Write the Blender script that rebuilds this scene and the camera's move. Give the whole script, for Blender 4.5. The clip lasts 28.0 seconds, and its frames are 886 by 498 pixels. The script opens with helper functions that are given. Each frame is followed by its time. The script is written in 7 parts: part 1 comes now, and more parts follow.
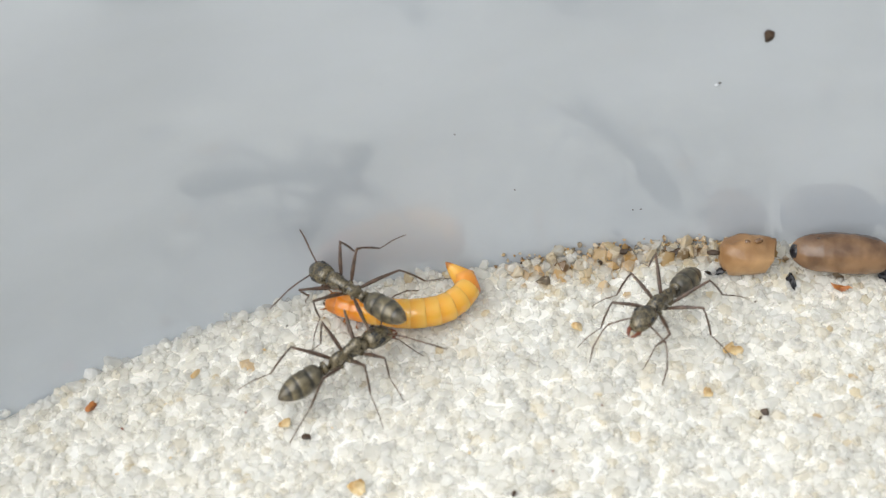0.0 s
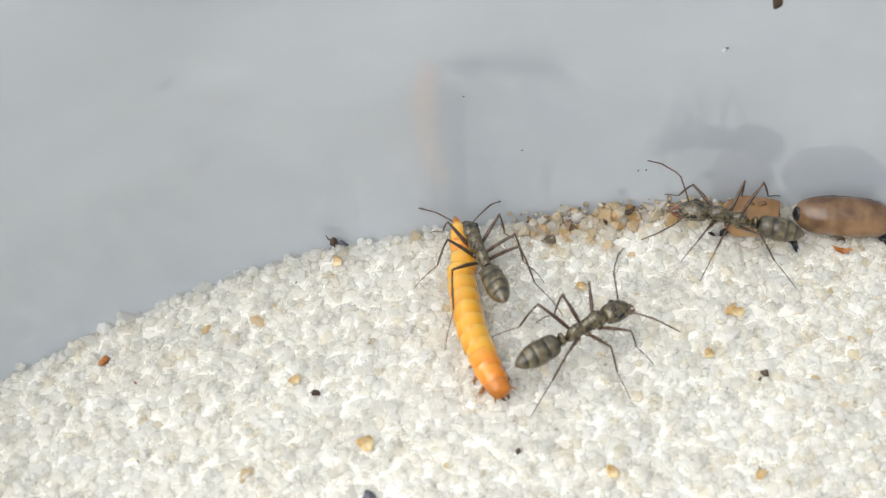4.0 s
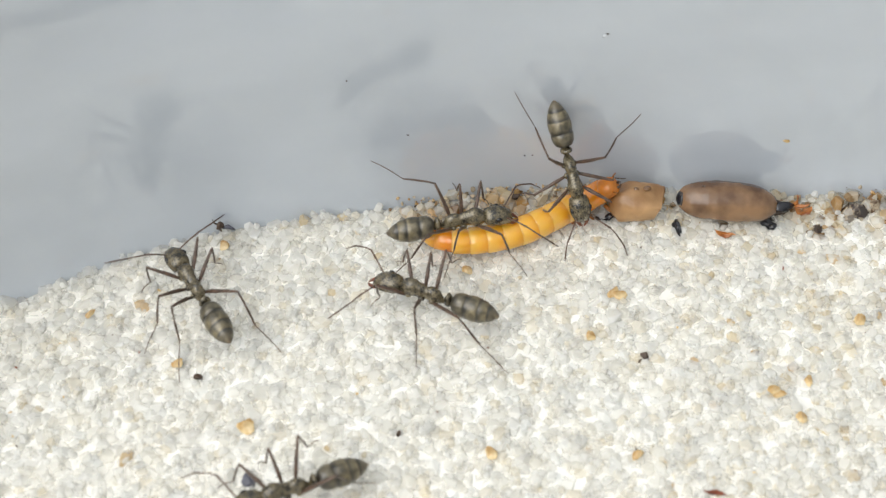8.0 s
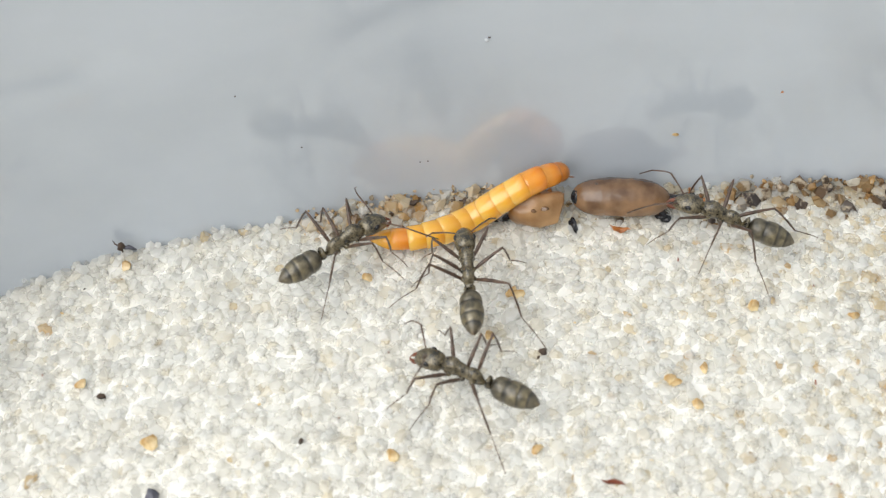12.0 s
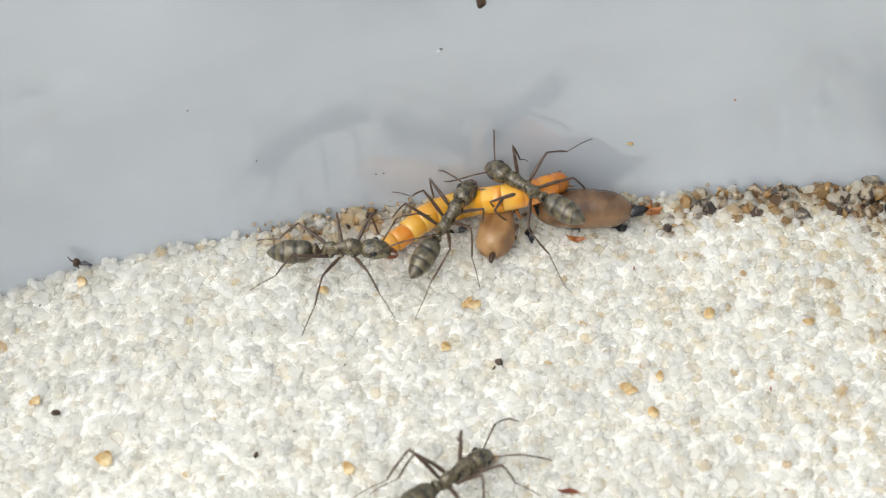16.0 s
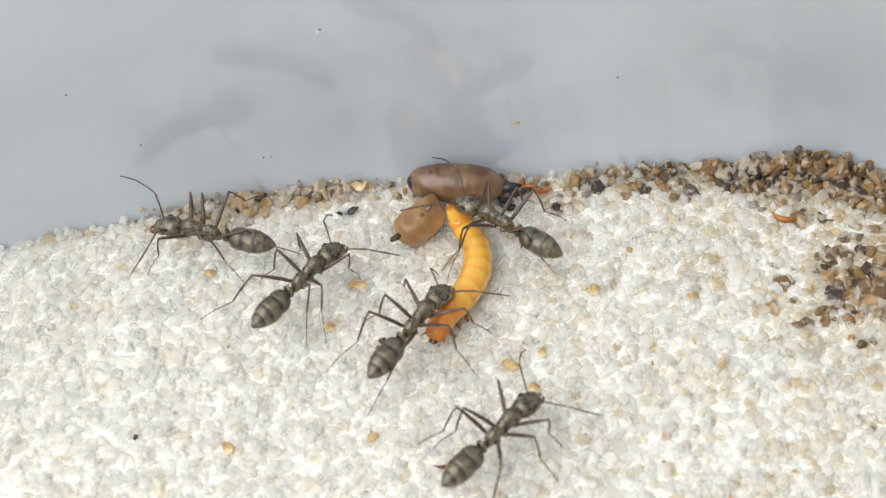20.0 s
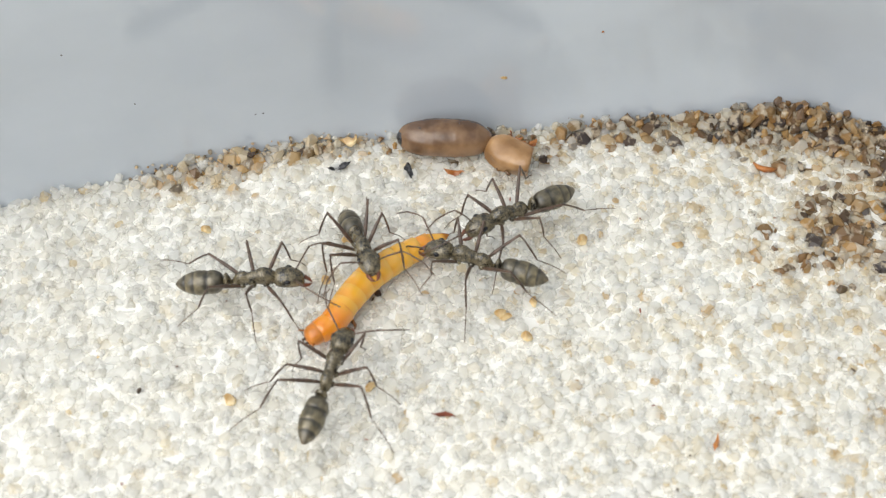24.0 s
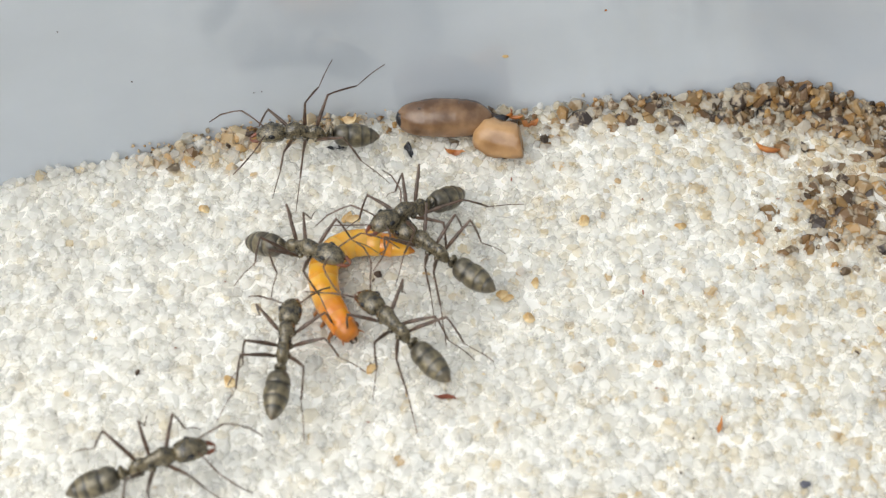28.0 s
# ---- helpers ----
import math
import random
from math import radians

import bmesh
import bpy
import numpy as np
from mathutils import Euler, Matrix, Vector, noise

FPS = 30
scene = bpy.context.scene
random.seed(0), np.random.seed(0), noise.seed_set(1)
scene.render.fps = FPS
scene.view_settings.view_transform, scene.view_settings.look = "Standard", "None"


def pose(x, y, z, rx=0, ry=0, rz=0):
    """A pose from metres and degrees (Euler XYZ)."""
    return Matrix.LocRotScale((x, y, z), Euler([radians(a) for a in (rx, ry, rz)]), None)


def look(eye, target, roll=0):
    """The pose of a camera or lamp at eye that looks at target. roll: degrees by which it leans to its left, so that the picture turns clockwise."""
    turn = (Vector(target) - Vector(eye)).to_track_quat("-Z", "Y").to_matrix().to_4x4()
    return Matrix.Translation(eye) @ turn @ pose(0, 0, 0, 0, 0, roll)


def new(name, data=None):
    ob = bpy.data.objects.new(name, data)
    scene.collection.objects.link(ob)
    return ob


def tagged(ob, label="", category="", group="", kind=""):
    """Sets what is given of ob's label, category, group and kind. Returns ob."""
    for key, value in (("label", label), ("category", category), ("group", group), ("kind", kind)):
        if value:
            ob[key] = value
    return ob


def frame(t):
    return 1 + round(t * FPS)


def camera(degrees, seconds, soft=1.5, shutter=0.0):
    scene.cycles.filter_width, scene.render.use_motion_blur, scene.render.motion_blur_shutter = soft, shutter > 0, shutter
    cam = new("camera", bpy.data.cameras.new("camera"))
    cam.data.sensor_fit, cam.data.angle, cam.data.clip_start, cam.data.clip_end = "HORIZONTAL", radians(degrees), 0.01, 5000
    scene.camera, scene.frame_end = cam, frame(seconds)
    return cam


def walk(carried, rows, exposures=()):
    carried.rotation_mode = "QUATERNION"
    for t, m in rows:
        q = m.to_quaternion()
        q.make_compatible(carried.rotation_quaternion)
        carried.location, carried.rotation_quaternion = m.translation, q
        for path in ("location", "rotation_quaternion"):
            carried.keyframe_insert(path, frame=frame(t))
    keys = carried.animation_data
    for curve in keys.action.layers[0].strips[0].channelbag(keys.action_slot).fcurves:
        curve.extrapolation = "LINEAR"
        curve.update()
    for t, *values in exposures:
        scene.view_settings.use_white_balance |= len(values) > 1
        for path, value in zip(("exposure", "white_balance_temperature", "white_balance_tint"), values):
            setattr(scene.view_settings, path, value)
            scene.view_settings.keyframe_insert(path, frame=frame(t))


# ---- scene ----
MM = 0.001  # the plan below is in millimetres

# ---- camera ----
cam = camera(36, 28.0, soft=1.3)
PATH = [
    (0, -7.140, -51.657, 66.131, 40.22, 1.99, 3.87), (0.5, -7.314, -51.939, 66.303, 40.09, 2.10, 4.06),
    (1, -7.542, -51.806, 66.557, 39.85, 2.25, 4.31), (1.5, -7.627, -52.073, 66.196, 38.82, 1.89, 4.16),
    (2, -7.014, -51.724, 66.273, 38.23, 1.80, 4.16), (2.5, -7.689, -51.787, 66.933, 38.21, 1.57, 4.12),
    (4.5, -7.686, -50.675, 68.431, 36.91, 1.58, 4.30), (5, -6.556, -50.792, 68.128, 36.98, 1.07, 4.00),
    (5.5, -6.078, -50.993, 67.924, 36.74, 0.55, 3.72), (6, -5.414, -51.175, 67.970, 36.72, 0.66, 3.71),
    (6.5, -5.306, -51.168, 68.266, 36.61, 0.34, 3.41), (7, -5.012, -51.062, 68.430, 36.60, 0.23, 3.33),
    (7.5, -4.344, -51.278, 68.265, 36.78, 0.08, 3.20), (8, -3.883, -51.121, 68.342, 36.69, -0.17, 2.93),
    (8.5, -2.878, -50.567, 68.794, 36.36, -0.17, 2.92), (9, -0.931, -51.119, 68.729, 36.75, -0.01, 2.03),
    (9.5, -0.097, -51.621, 68.823, 37.08, 0.58, 0.94), (10, 1.024, -52.257, 68.550, 37.22, 0.32, 0.68),
    (10.5, 0.748, -52.339, 68.641, 37.31, 0.36, 0.33), (11, 0.000, -51.861, 68.823, 37.00, -0.00, 0.00),
    (11.5, 0.453, -52.307, 68.531, 37.58, 0.50, 0.18), (12, 0.889, -52.437, 68.592, 37.60, 0.79, -0.08),
    (12.5, 1.040, -52.556, 68.533, 37.72, 0.99, -0.46), (13, 2.295, -52.685, 68.526, 38.04, 0.97, -0.75),
    (13.5, 2.381, -52.536, 68.513, 37.97, 0.81, -0.82), (15.5, 2.859, -52.576, 68.629, 38.06, 0.76, -0.95),
    (16, 2.804, -52.689, 68.432, 38.25, 0.80, -1.00), (16.5, 2.934, -52.816, 68.444, 38.52, 0.95, -0.96),
    (17, 3.072, -52.874, 68.121, 38.57, 0.84, -1.08), (17.5, 3.967, -52.933, 68.223, 38.52, 1.01, -1.02),
    (18, 5.372, -53.147, 67.984, 38.59, 1.12, -1.02), (18.5, 7.129, -53.400, 68.227, 38.46, 1.08, -1.47),
    (19, 8.351, -53.770, 67.944, 38.50, 1.00, -1.72), (19.5, 8.492, -53.860, 67.834, 38.58, 1.01, -1.90),
    (20, 8.972, -54.283, 67.322, 38.59, 0.94, -2.12), (20.5, 9.501, -54.737, 67.090, 38.41, 0.87, -2.35),
    (21, 9.769, -54.800, 67.082, 38.23, 0.57, -2.76), (21.5, 9.318, -54.589, 67.328, 37.85, 0.44, -2.90),
    (23.5, 7.511, -54.694, 68.652, 36.65, 0.34, -3.49), (24, 7.169, -55.131, 69.110, 36.37, 0.18, -3.67),
    (24.5, 7.102, -54.885, 69.054, 36.17, 0.19, -3.65), (25, 7.118, -54.941, 68.868, 36.02, 0.00, -3.77),
    (25.5, 6.950, -54.834, 69.037, 35.82, -0.23, -3.90), (26, 6.842, -55.020, 68.828, 35.91, -0.34, -3.97),
    (26.5, 7.023, -54.912, 68.583, 35.98, -0.14, -3.78), (27, 7.266, -54.599, 68.706, 35.50, -0.14, -3.76),
    (27.5, 6.939, -54.690, 68.754, 35.45, -0.13, -3.79), (28, 6.302, -54.411, 68.589, 35.40, -0.36, -3.91)]

walk(cam, [(t, pose(x * MM, y * MM, z * MM, rx, ry, rz)) for t, x, y, z, rx, ry, rz in PATH], exposures=[(0, 0.0), (28, 0.0)])

cam.data.dof.use_dof = True  # focused on the foot of the wall
cam.data.dof.focus_distance = 0.087
cam.data.dof.aperture_fstop = 55

# ---- light: soft room light and an unseen broad lamp added at the front left ----
world = bpy.data.worlds.new("room_light")
scene.world = world
world.use_nodes = True
# brighter towards the ceiling than towards the walls of the room
wt = world.node_tree
tc = wt.nodes.new("ShaderNodeTexCoord")
sep = wt.nodes.new("ShaderNodeSeparateXYZ")
up = wt.nodes.new("ShaderNodeMapRange")
up.inputs["From Min"].default_value, up.inputs["From Max"].default_value = -0.15, 0.9
up.inputs["To Min"].default_value, up.inputs["To Max"].default_value = 0.10, 1.25
wt.links.new(tc.outputs["Generated"], sep.inputs["Vector"])
wt.links.new(sep.outputs["Z"], up.inputs["Value"])
side = wt.nodes.new("ShaderNodeMapRange")  # added slope: the world light weakens from left to right
side.inputs["From Min"].default_value, side.inputs["From Max"].default_value = -1.0, 1.0
side.inputs["To Min"].default_value, side.inputs["To Max"].default_value = 1.2, 0.45
wt.links.new(sep.outputs["X"], side.inputs["Value"])
both = wt.nodes.new("ShaderNodeMath")
both.operation = "MULTIPLY"
wt.links.new(up.outputs["Result"], both.inputs[0])
wt.links.new(side.outputs["Result"], both.inputs[1])
wt.links.new(both.outputs[0], wt.nodes["Background"].inputs["Strength"])
wt.nodes["Background"].inputs["Color"].default_value = (0.93, 0.97, 1.0, 1)


def area_lamp(name, eye, target, size, watts, colour):
    data = bpy.data.lights.new(name, "AREA")
    data.shape, data.size, data.energy, data.color = "DISK", size, watts, colour
    ob = new(name, data)
    ob.matrix_world = look(eye, target)
    return ob


# lamp added out of view to brighten sand and wall from the left
area_lamp("added_soft_lamp", (-0.10, -0.08, 0.12), (-0.02, -0.01, 0), 0.22, 0.355, (1.0, 0.985, 0.96))


# ---- materials ----
def material(name, colour, rough=0.5, metal=0.0, grain=0.0, scale=2000.0, bump=0.0, bump_mm=0.05, sss=0.0, radius=0.4,
             second=None, spec=0.5, sheen=0.0, coords="Object"):
    m = bpy.data.materials.new(name)
    m.use_nodes = True
    nt = m.node_tree
    b = nt.nodes["Principled BSDF"]
    b.inputs["Base Color"].default_value = (*colour, 1)
    b.inputs["Roughness"].default_value = rough
    b.inputs["Metallic"].default_value = metal
    b.inputs["Specular IOR Level"].default_value = spec
    if sheen:
        b.inputs["Sheen Weight"].default_value = sheen
        b.inputs["Sheen Roughness"].default_value = 0.35
    if sss:
        b.inputs["Subsurface Weight"].default_value = sss
        b.inputs["Subsurface Radius"].default_value = (radius * MM, radius * 0.8 * MM, radius * 0.55 * MM)
        b.inputs["Subsurface Scale"].default_value = 1.0
    tc = nt.nodes.new("ShaderNodeTexCoord")
    n = nt.nodes.new("ShaderNodeTexNoise")
    n.inputs["Scale"].default_value = scale
    n.inputs["Detail"].default_value = 5
    nt.links.new(tc.outputs[coords], n.inputs["Vector"])
    if grain:
        n2 = nt.nodes.new("ShaderNodeTexNoise")
        n2.inputs["Scale"].default_value = scale * 0.22
        nt.links.new(tc.outputs[coords], n2.inputs["Vector"])
        add = nt.nodes.new("ShaderNodeMath")
        add.operation = "ADD"
        nt.links.new(n.outputs["Fac"], add.inputs[0])
        nt.links.new(n2.outputs["Fac"], add.inputs[1])
        ramp = nt.nodes.new("ShaderNodeMapRange")
        ramp.inputs["From Min"].default_value, ramp.inputs["From Max"].default_value = 0.82, 1.18
        nt.links.new(add.outputs[0], ramp.inputs["Value"])
        mix = nt.nodes.new("ShaderNodeMix")
        mix.data_type = "RGBA"
        mix.inputs["A"].default_value = (*colour, 1)
        mix.inputs["B"].default_value = (*(second or [c * (1 - grain) for c in colour]), 1)
        nt.links.new(ramp.outputs["Result"], mix.inputs["Factor"])
        nt.links.new(mix.outputs["Result"], b.inputs["Base Color"])
    if bump:
        bp = nt.nodes.new("ShaderNodeBump")
        bp.inputs["Strength"].default_value = bump
        bp.inputs["Distance"].default_value = bump_mm * MM
        nt.links.new(n.outputs["Fac"], bp.inputs["Height"])
        nt.links.new(bp.outputs["Normal"], b.inputs["Normal"])
    return m


def ramp_colour(m, source, stops, constant=False):
    """Base colour from a ramp driven by an output socket."""
    nt = m.node_tree
    r = nt.nodes.new("ShaderNodeValToRGB")
    r.color_ramp.interpolation = "CONSTANT" if constant else "LINEAR"
    els = r.color_ramp.elements
    while len(els) < len(stops):
        els.new(0.5)
    for e, (p, c) in zip(els, stops):
        e.position, e.color = p, (*c, 1)
    nt.links.new(source, r.inputs["Fac"])
    nt.links.new(r.outputs["Color"], nt.nodes["Principled BSDF"].inputs["Base Color"])
    return r


def sand_material(name, stops, rough=0.35, island=True, clear=0.5, glassy=(0.3, 0.78), pale=None):
    m = material(name, (0.8, 0.8, 0.78), rough, bump=0.15, scale=5000, bump_mm=0.02, spec=0.5)
    nt = m.node_tree
    g = nt.nodes.new("ShaderNodeNewGeometry") if island else nt.nodes.new("ShaderNodeObjectInfo")
    out = g.outputs["Random Per Island"] if island else g.outputs["Random"]
    ramp_colour(m, out, stops)
    if pale:  # stains that leave part of each grain pale
        t = nt.nodes.new("ShaderNodeTexCoord")
        n = nt.nodes.new("ShaderNodeTexNoise")
        n.inputs["Scale"].default_value, n.inputs["Detail"].default_value = 1500, 3
        mr = nt.nodes.new("ShaderNodeMapRange")
        mr.inputs["From Min"].default_value, mr.inputs["From Max"].default_value = 0.52, 0.62
        mx = nt.nodes.new("ShaderNodeMix")
        mx.data_type = "RGBA"
        mx.inputs["B"].default_value = (*pale, 1)
        nt.links.new(t.outputs["Object"], n.inputs["Vector"])
        nt.links.new(n.outputs["Fac"], mr.inputs["Value"])
        nt.links.new(mr.outputs["Result"], mx.inputs["Factor"])
        base = nt.nodes["Principled BSDF"].inputs["Base Color"]
        nt.links.new(base.links[0].from_socket, mx.inputs["A"])
        nt.links.new(mx.outputs["Result"], base)
    rr = nt.nodes.new("ShaderNodeMath")
    rr.operation = "MULTIPLY"
    rr.inputs[1].default_value = 7.31
    fr = nt.nodes.new("ShaderNodeMath")
    fr.operation = "FRACT"
    mr = nt.nodes.new("ShaderNodeMapRange")
    mr.inputs["To Min"].default_value, mr.inputs["To Max"].default_value = 0.06, 0.5
    nt.links.new(out, rr.inputs[0])
    nt.links.new(rr.outputs[0], fr.inputs[0])
    nt.links.new(fr.outputs[0], mr.inputs["Value"])
    bsdf = nt.nodes["Principled BSDF"]
    nt.links.new(mr.outputs["Result"], bsdf.inputs["Roughness"])
    if clear:  # light passes through the grains
        tl = nt.nodes.new("ShaderNodeBsdfTranslucent")
        nt.links.new(bsdf.inputs["Base Color"].links[0].from_socket, tl.inputs["Color"])
        mx = nt.nodes.new("ShaderNodeMixShader")
        mx.inputs["Fac"].default_value = clear
        nt.links.new(bsdf.outputs[0], mx.inputs[1])
        nt.links.new(tl.outputs[0], mx.inputs[2])
        # part of each grain is clear, some grains more than others
        tp = nt.nodes.new("ShaderNodeBsdfTransparent")
        tp.inputs["Color"].default_value = (0.97, 0.965, 0.95, 1)
        few = nt.nodes.new("ShaderNodeMapRange")
        few.inputs["To Min"].default_value, few.inputs["To Max"].default_value = glassy
        nt.links.new(fr.outputs[0], few.inputs["Value"])
        see = nt.nodes.new("ShaderNodeMixShader")
        nt.links.new(few.outputs["Result"], see.inputs["Fac"])
        nt.links.new(mx.outputs[0], see.inputs[1])
        nt.links.new(tp.outputs[0], see.inputs[2])
        nt.links.new(see.outputs[0], nt.nodes["Material Output"].inputs["Surface"])
    return m


WHITE_STOPS = [(0.0, (0.94, 0.945, 0.93)), (0.22, (0.97, 0.965, 0.94)), (0.4, (0.955, 0.955, 0.94)), (0.6, (0.97, 0.955, 0.905)), (0.8, (0.98, 0.975, 0.96)), (0.93, (0.955, 0.93, 0.86)), (1.0, (0.92, 0.87, 0.76))]
TAN_STOPS = [(0.0, (0.89, 0.83, 0.69)), (0.45, (0.91, 0.86, 0.75)), (0.7, (0.80, 0.67, 0.45)), (0.88, (0.86, 0.78, 0.61)), (1.0, (0.66, 0.47, 0.24))]
BROWN_STOPS = [(0.0, (0.22, 0.11, 0.035)), (0.18, (0.48, 0.29, 0.11)), (0.34, (0.05, 0.035, 0.026)), (0.50, (0.46, 0.30, 0.14)), (0.62, (0.03, 0.027, 0.032)), (0.78, (0.30, 0.17, 0.07)), (0.88, (0.06, 0.05, 0.05)), (1.0, (0.66, 0.58, 0.46))]
M_SAND = sand_material("white_quartz_sand", WHITE_STOPS)
M_SAND_ONE = sand_material("white_quartz_grain", WHITE_STOPS, island=False)
M_TAN = sand_material("tan_sand", TAN_STOPS, pale=(0.92, 0.90, 0.84))
M_BROWN = sand_material("stained_sand", BROWN_STOPS, clear=0.2, glassy=(0.0, 0.2), pale=(0.52, 0.43, 0.31))
AMBER_STOPS = [(0.0, (0.50, 0.30, 0.10)), (0.3, (0.78, 0.66, 0.46)), (0.42, (0.07, 0.045, 0.03)), (0.55, (0.60, 0.40, 0.17)), (0.7, (0.20, 0.11, 0.045)), (0.82, (0.82, 0.74, 0.60)), (1.0, (0.55, 0.33, 0.12))]
M_AMBER = sand_material("amber_stained_sand", AMBER_STOPS, clear=0.3, glassy=(0.0, 0.2), pale=(0.66, 0.58, 0.45))
M_BED = material("packed_sand", (0.85, 0.84, 0.80), 0.6, grain=0.06, scale=700, bump=0.4, bump_mm=0.2, second=(0.80, 0.775, 0.71))
M_SHEET = material("bluish_white_plastic", (0.45, 0.487, 0.53), 0.35, grain=0.06, scale=90, bump=0.03, bump_mm=0.05, spec=0.3)
M_SHEET.node_tree.nodes["Principled BSDF"].inputs["Coat Weight"].default_value = 1.0
M_SHEET.node_tree.nodes["Principled BSDF"].inputs["Coat IOR"].default_value = 1.95
M_SHEET.node_tree.nodes["Principled BSDF"].inputs["Coat Roughness"].default_value = 0.08
nt = M_SHEET.node_tree
mp = nt.nodes.new("ShaderNodeMapping")
mp.inputs["Rotation"].default_value = (0.3, 0.6, 0)
mp.inputs["Scale"].default_value = (55, 55, 120)
st = nt.nodes.new("ShaderNodeTexNoise")
st.inputs["Scale"].default_value, st.inputs["Detail"].default_value = 1.0, 6
hs = nt.nodes.new("ShaderNodeMapRange")
hs.inputs["From Min"].default_value, hs.inputs["From Max"].default_value = 0.3, 0.7
hs.inputs["To Min"].default_value, hs.inputs["To Max"].default_value = 0.92, 1.06
ml = nt.nodes.new("ShaderNodeMix")
ml.data_type, ml.blend_type = "RGBA", "MULTIPLY"
ml.inputs["Factor"].default_value = 1.0
bs = nt.nodes["Principled BSDF"].inputs["Base Color"]
nt.links.new(nt.nodes["Texture Coordinate"].outputs["Object"], mp.inputs["Vector"])
nt.links.new(mp.outputs["Vector"], st.inputs["Vector"])
nt.links.new(st.outputs["Fac"], hs.inputs["Value"])
nt.links.new(bs.links[0].from_socket, ml.inputs["A"])
nt.links.new(hs.outputs["Result"], ml.inputs["B"])
nt.links.new(ml.outputs["Result"], bs)
M_TABLE = material("pale_laminate", (0.55, 0.53, 0.50), 0.5, grain=0.1, scale=40)
M_CUTICLE = material("dark_grey_cuticle", (0.016, 0.014, 0.009), 0.27, metal=0.2, grain=0.5, scale=11000, bump=0.4, bump_mm=0.05, second=(0.19, 0.152, 0.085), sheen=0.02, spec=0.9)
M_GASTER = material("banded_gaster_cuticle", (0.06, 0.052, 0.036), 0.33, metal=0.15, bump=0.5, scale=9000, bump_mm=0.04, sheen=0.03, spec=0.9)
M_LEG = material("dark_brown_leg", (0.040, 0.028, 0.020), 0.30, grain=0.4, scale=3500, second=(0.115, 0.068, 0.045), bump=0.5, bump_mm=0.03)
M_MANDIBLE = material("reddish_mandible", (0.20, 0.055, 0.022), 0.3, grain=0.4, scale=4000)
M_EYE = material("black_eye", (0.012, 0.012, 0.013), 0.12, bump=0.3, scale=20000, bump_mm=0.01)
M_LARVA = material("amber_larva_skin", (0.76, 0.36, 0.06), 0.15, sss=0.4, radius=0.9, bump=0.25, scale=2500, bump_mm=0.04)
M_LARVA.node_tree.nodes["Principled BSDF"].inputs["Coat Weight"].default_value = 0.7
M_LARVA.node_tree.nodes["Principled BSDF"].inputs["Coat Roughness"].default_value = 0.10
M_LARVA_END = material("dark_orange_larva_skin", (0.60, 0.20, 0.025), 0.28, grain=0.3, scale=1800, sss=0.2, radius=0.6)
M_LARVA_LEG = material("brown_larva_leg", (0.30, 0.11, 0.02), 0.35, grain=0.3, scale=3000)
M_PUPA = material("brown_puparium", (0.10, 0.048, 0.020), 0.27, grain=0.5, scale=800, bump=0.8, bump_mm=0.09, second=(0.25, 0.14, 0.068), spec=0.7)
M_PUPA_PALE = material("pale_brown_puparium", (0.25, 0.125, 0.045), 0.33, grain=0.5, scale=700, bump=0.9, bump_mm=0.12, second=(0.47, 0.275, 0.125), spec=0.6)
M_BLACK = material("black_scrap", (0.018, 0.018, 0.022), 0.25, grain=0.4, scale=2500, bump=0.4, bump_mm=0.05)
M_DARK = material("dark_brown_scrap", (0.07, 0.04, 0.022), 0.5, grain=0.5, scale=2200, bump=0.5, bump_mm=0.08)
M_ORANGE = material("orange_scrap", (0.46, 0.17, 0.035), 0.3, grain=0.5, scale=1500, second=(0.26, 0.08, 0.02), sss=0.1)
M_TANBIT = material("tan_grain", (0.44, 0.27, 0.10), 0.25, grain=0.4, scale=1900, bump=0.4, bump_mm=0.06, second=(0.74, 0.58, 0.33), sss=0.15)
M_GREYBIT = material("slate_grey_grain", (0.10, 0.10, 0.125), 0.4, grain=0.4, scale=1700, bump=0.3)
M_DROP = material("milky_droplet", (0.62, 0.65, 0.68), 0.08, grain=0.1, scale=1500)
M_RED = material("red_brown_splinter", (0.22, 0.055, 0.025), 0.4, grain=0.5, scale=1800)

# bands of the gaster: golden down with dark rings, along the body
nt = M_GASTER.node_tree
tc = nt.nodes.new("ShaderNodeTexCoord")
sx = nt.nodes.new("ShaderNodeSeparateXYZ")
mr = nt.nodes.new("ShaderNodeMapRange")
mr.inputs["From Min"].default_value, mr.inputs["From Max"].default_value = -4.0 * MM, -0.98 * MM
nt.links.new(tc.outputs["Object"], sx.inputs["Vector"])
nt.links.new(sx.outputs["X"], mr.inputs["Value"])
GD, DK = (0.21, 0.168, 0.088), (0.045, 0.037, 0.023)
ramp_colour(M_GASTER, mr.outputs["Result"], [(0.0, (0.14, 0.08, 0.04)), (0.10, (0.15, 0.12, 0.07)), (0.215, (0.11, 0.092, 0.056)), (0.235, DK), (0.255, DK), (0.28, GD), (0.38, (0.12, 0.10, 0.057)), (0.425, DK), (0.445, DK), (0.475, GD), (0.62, (0.125, 0.104, 0.06)),
                                             (0.69, DK), (0.715, DK), (0.75, (0.14, 0.115, 0.065)), (1.0, (0.07, 0.06, 0.04))])

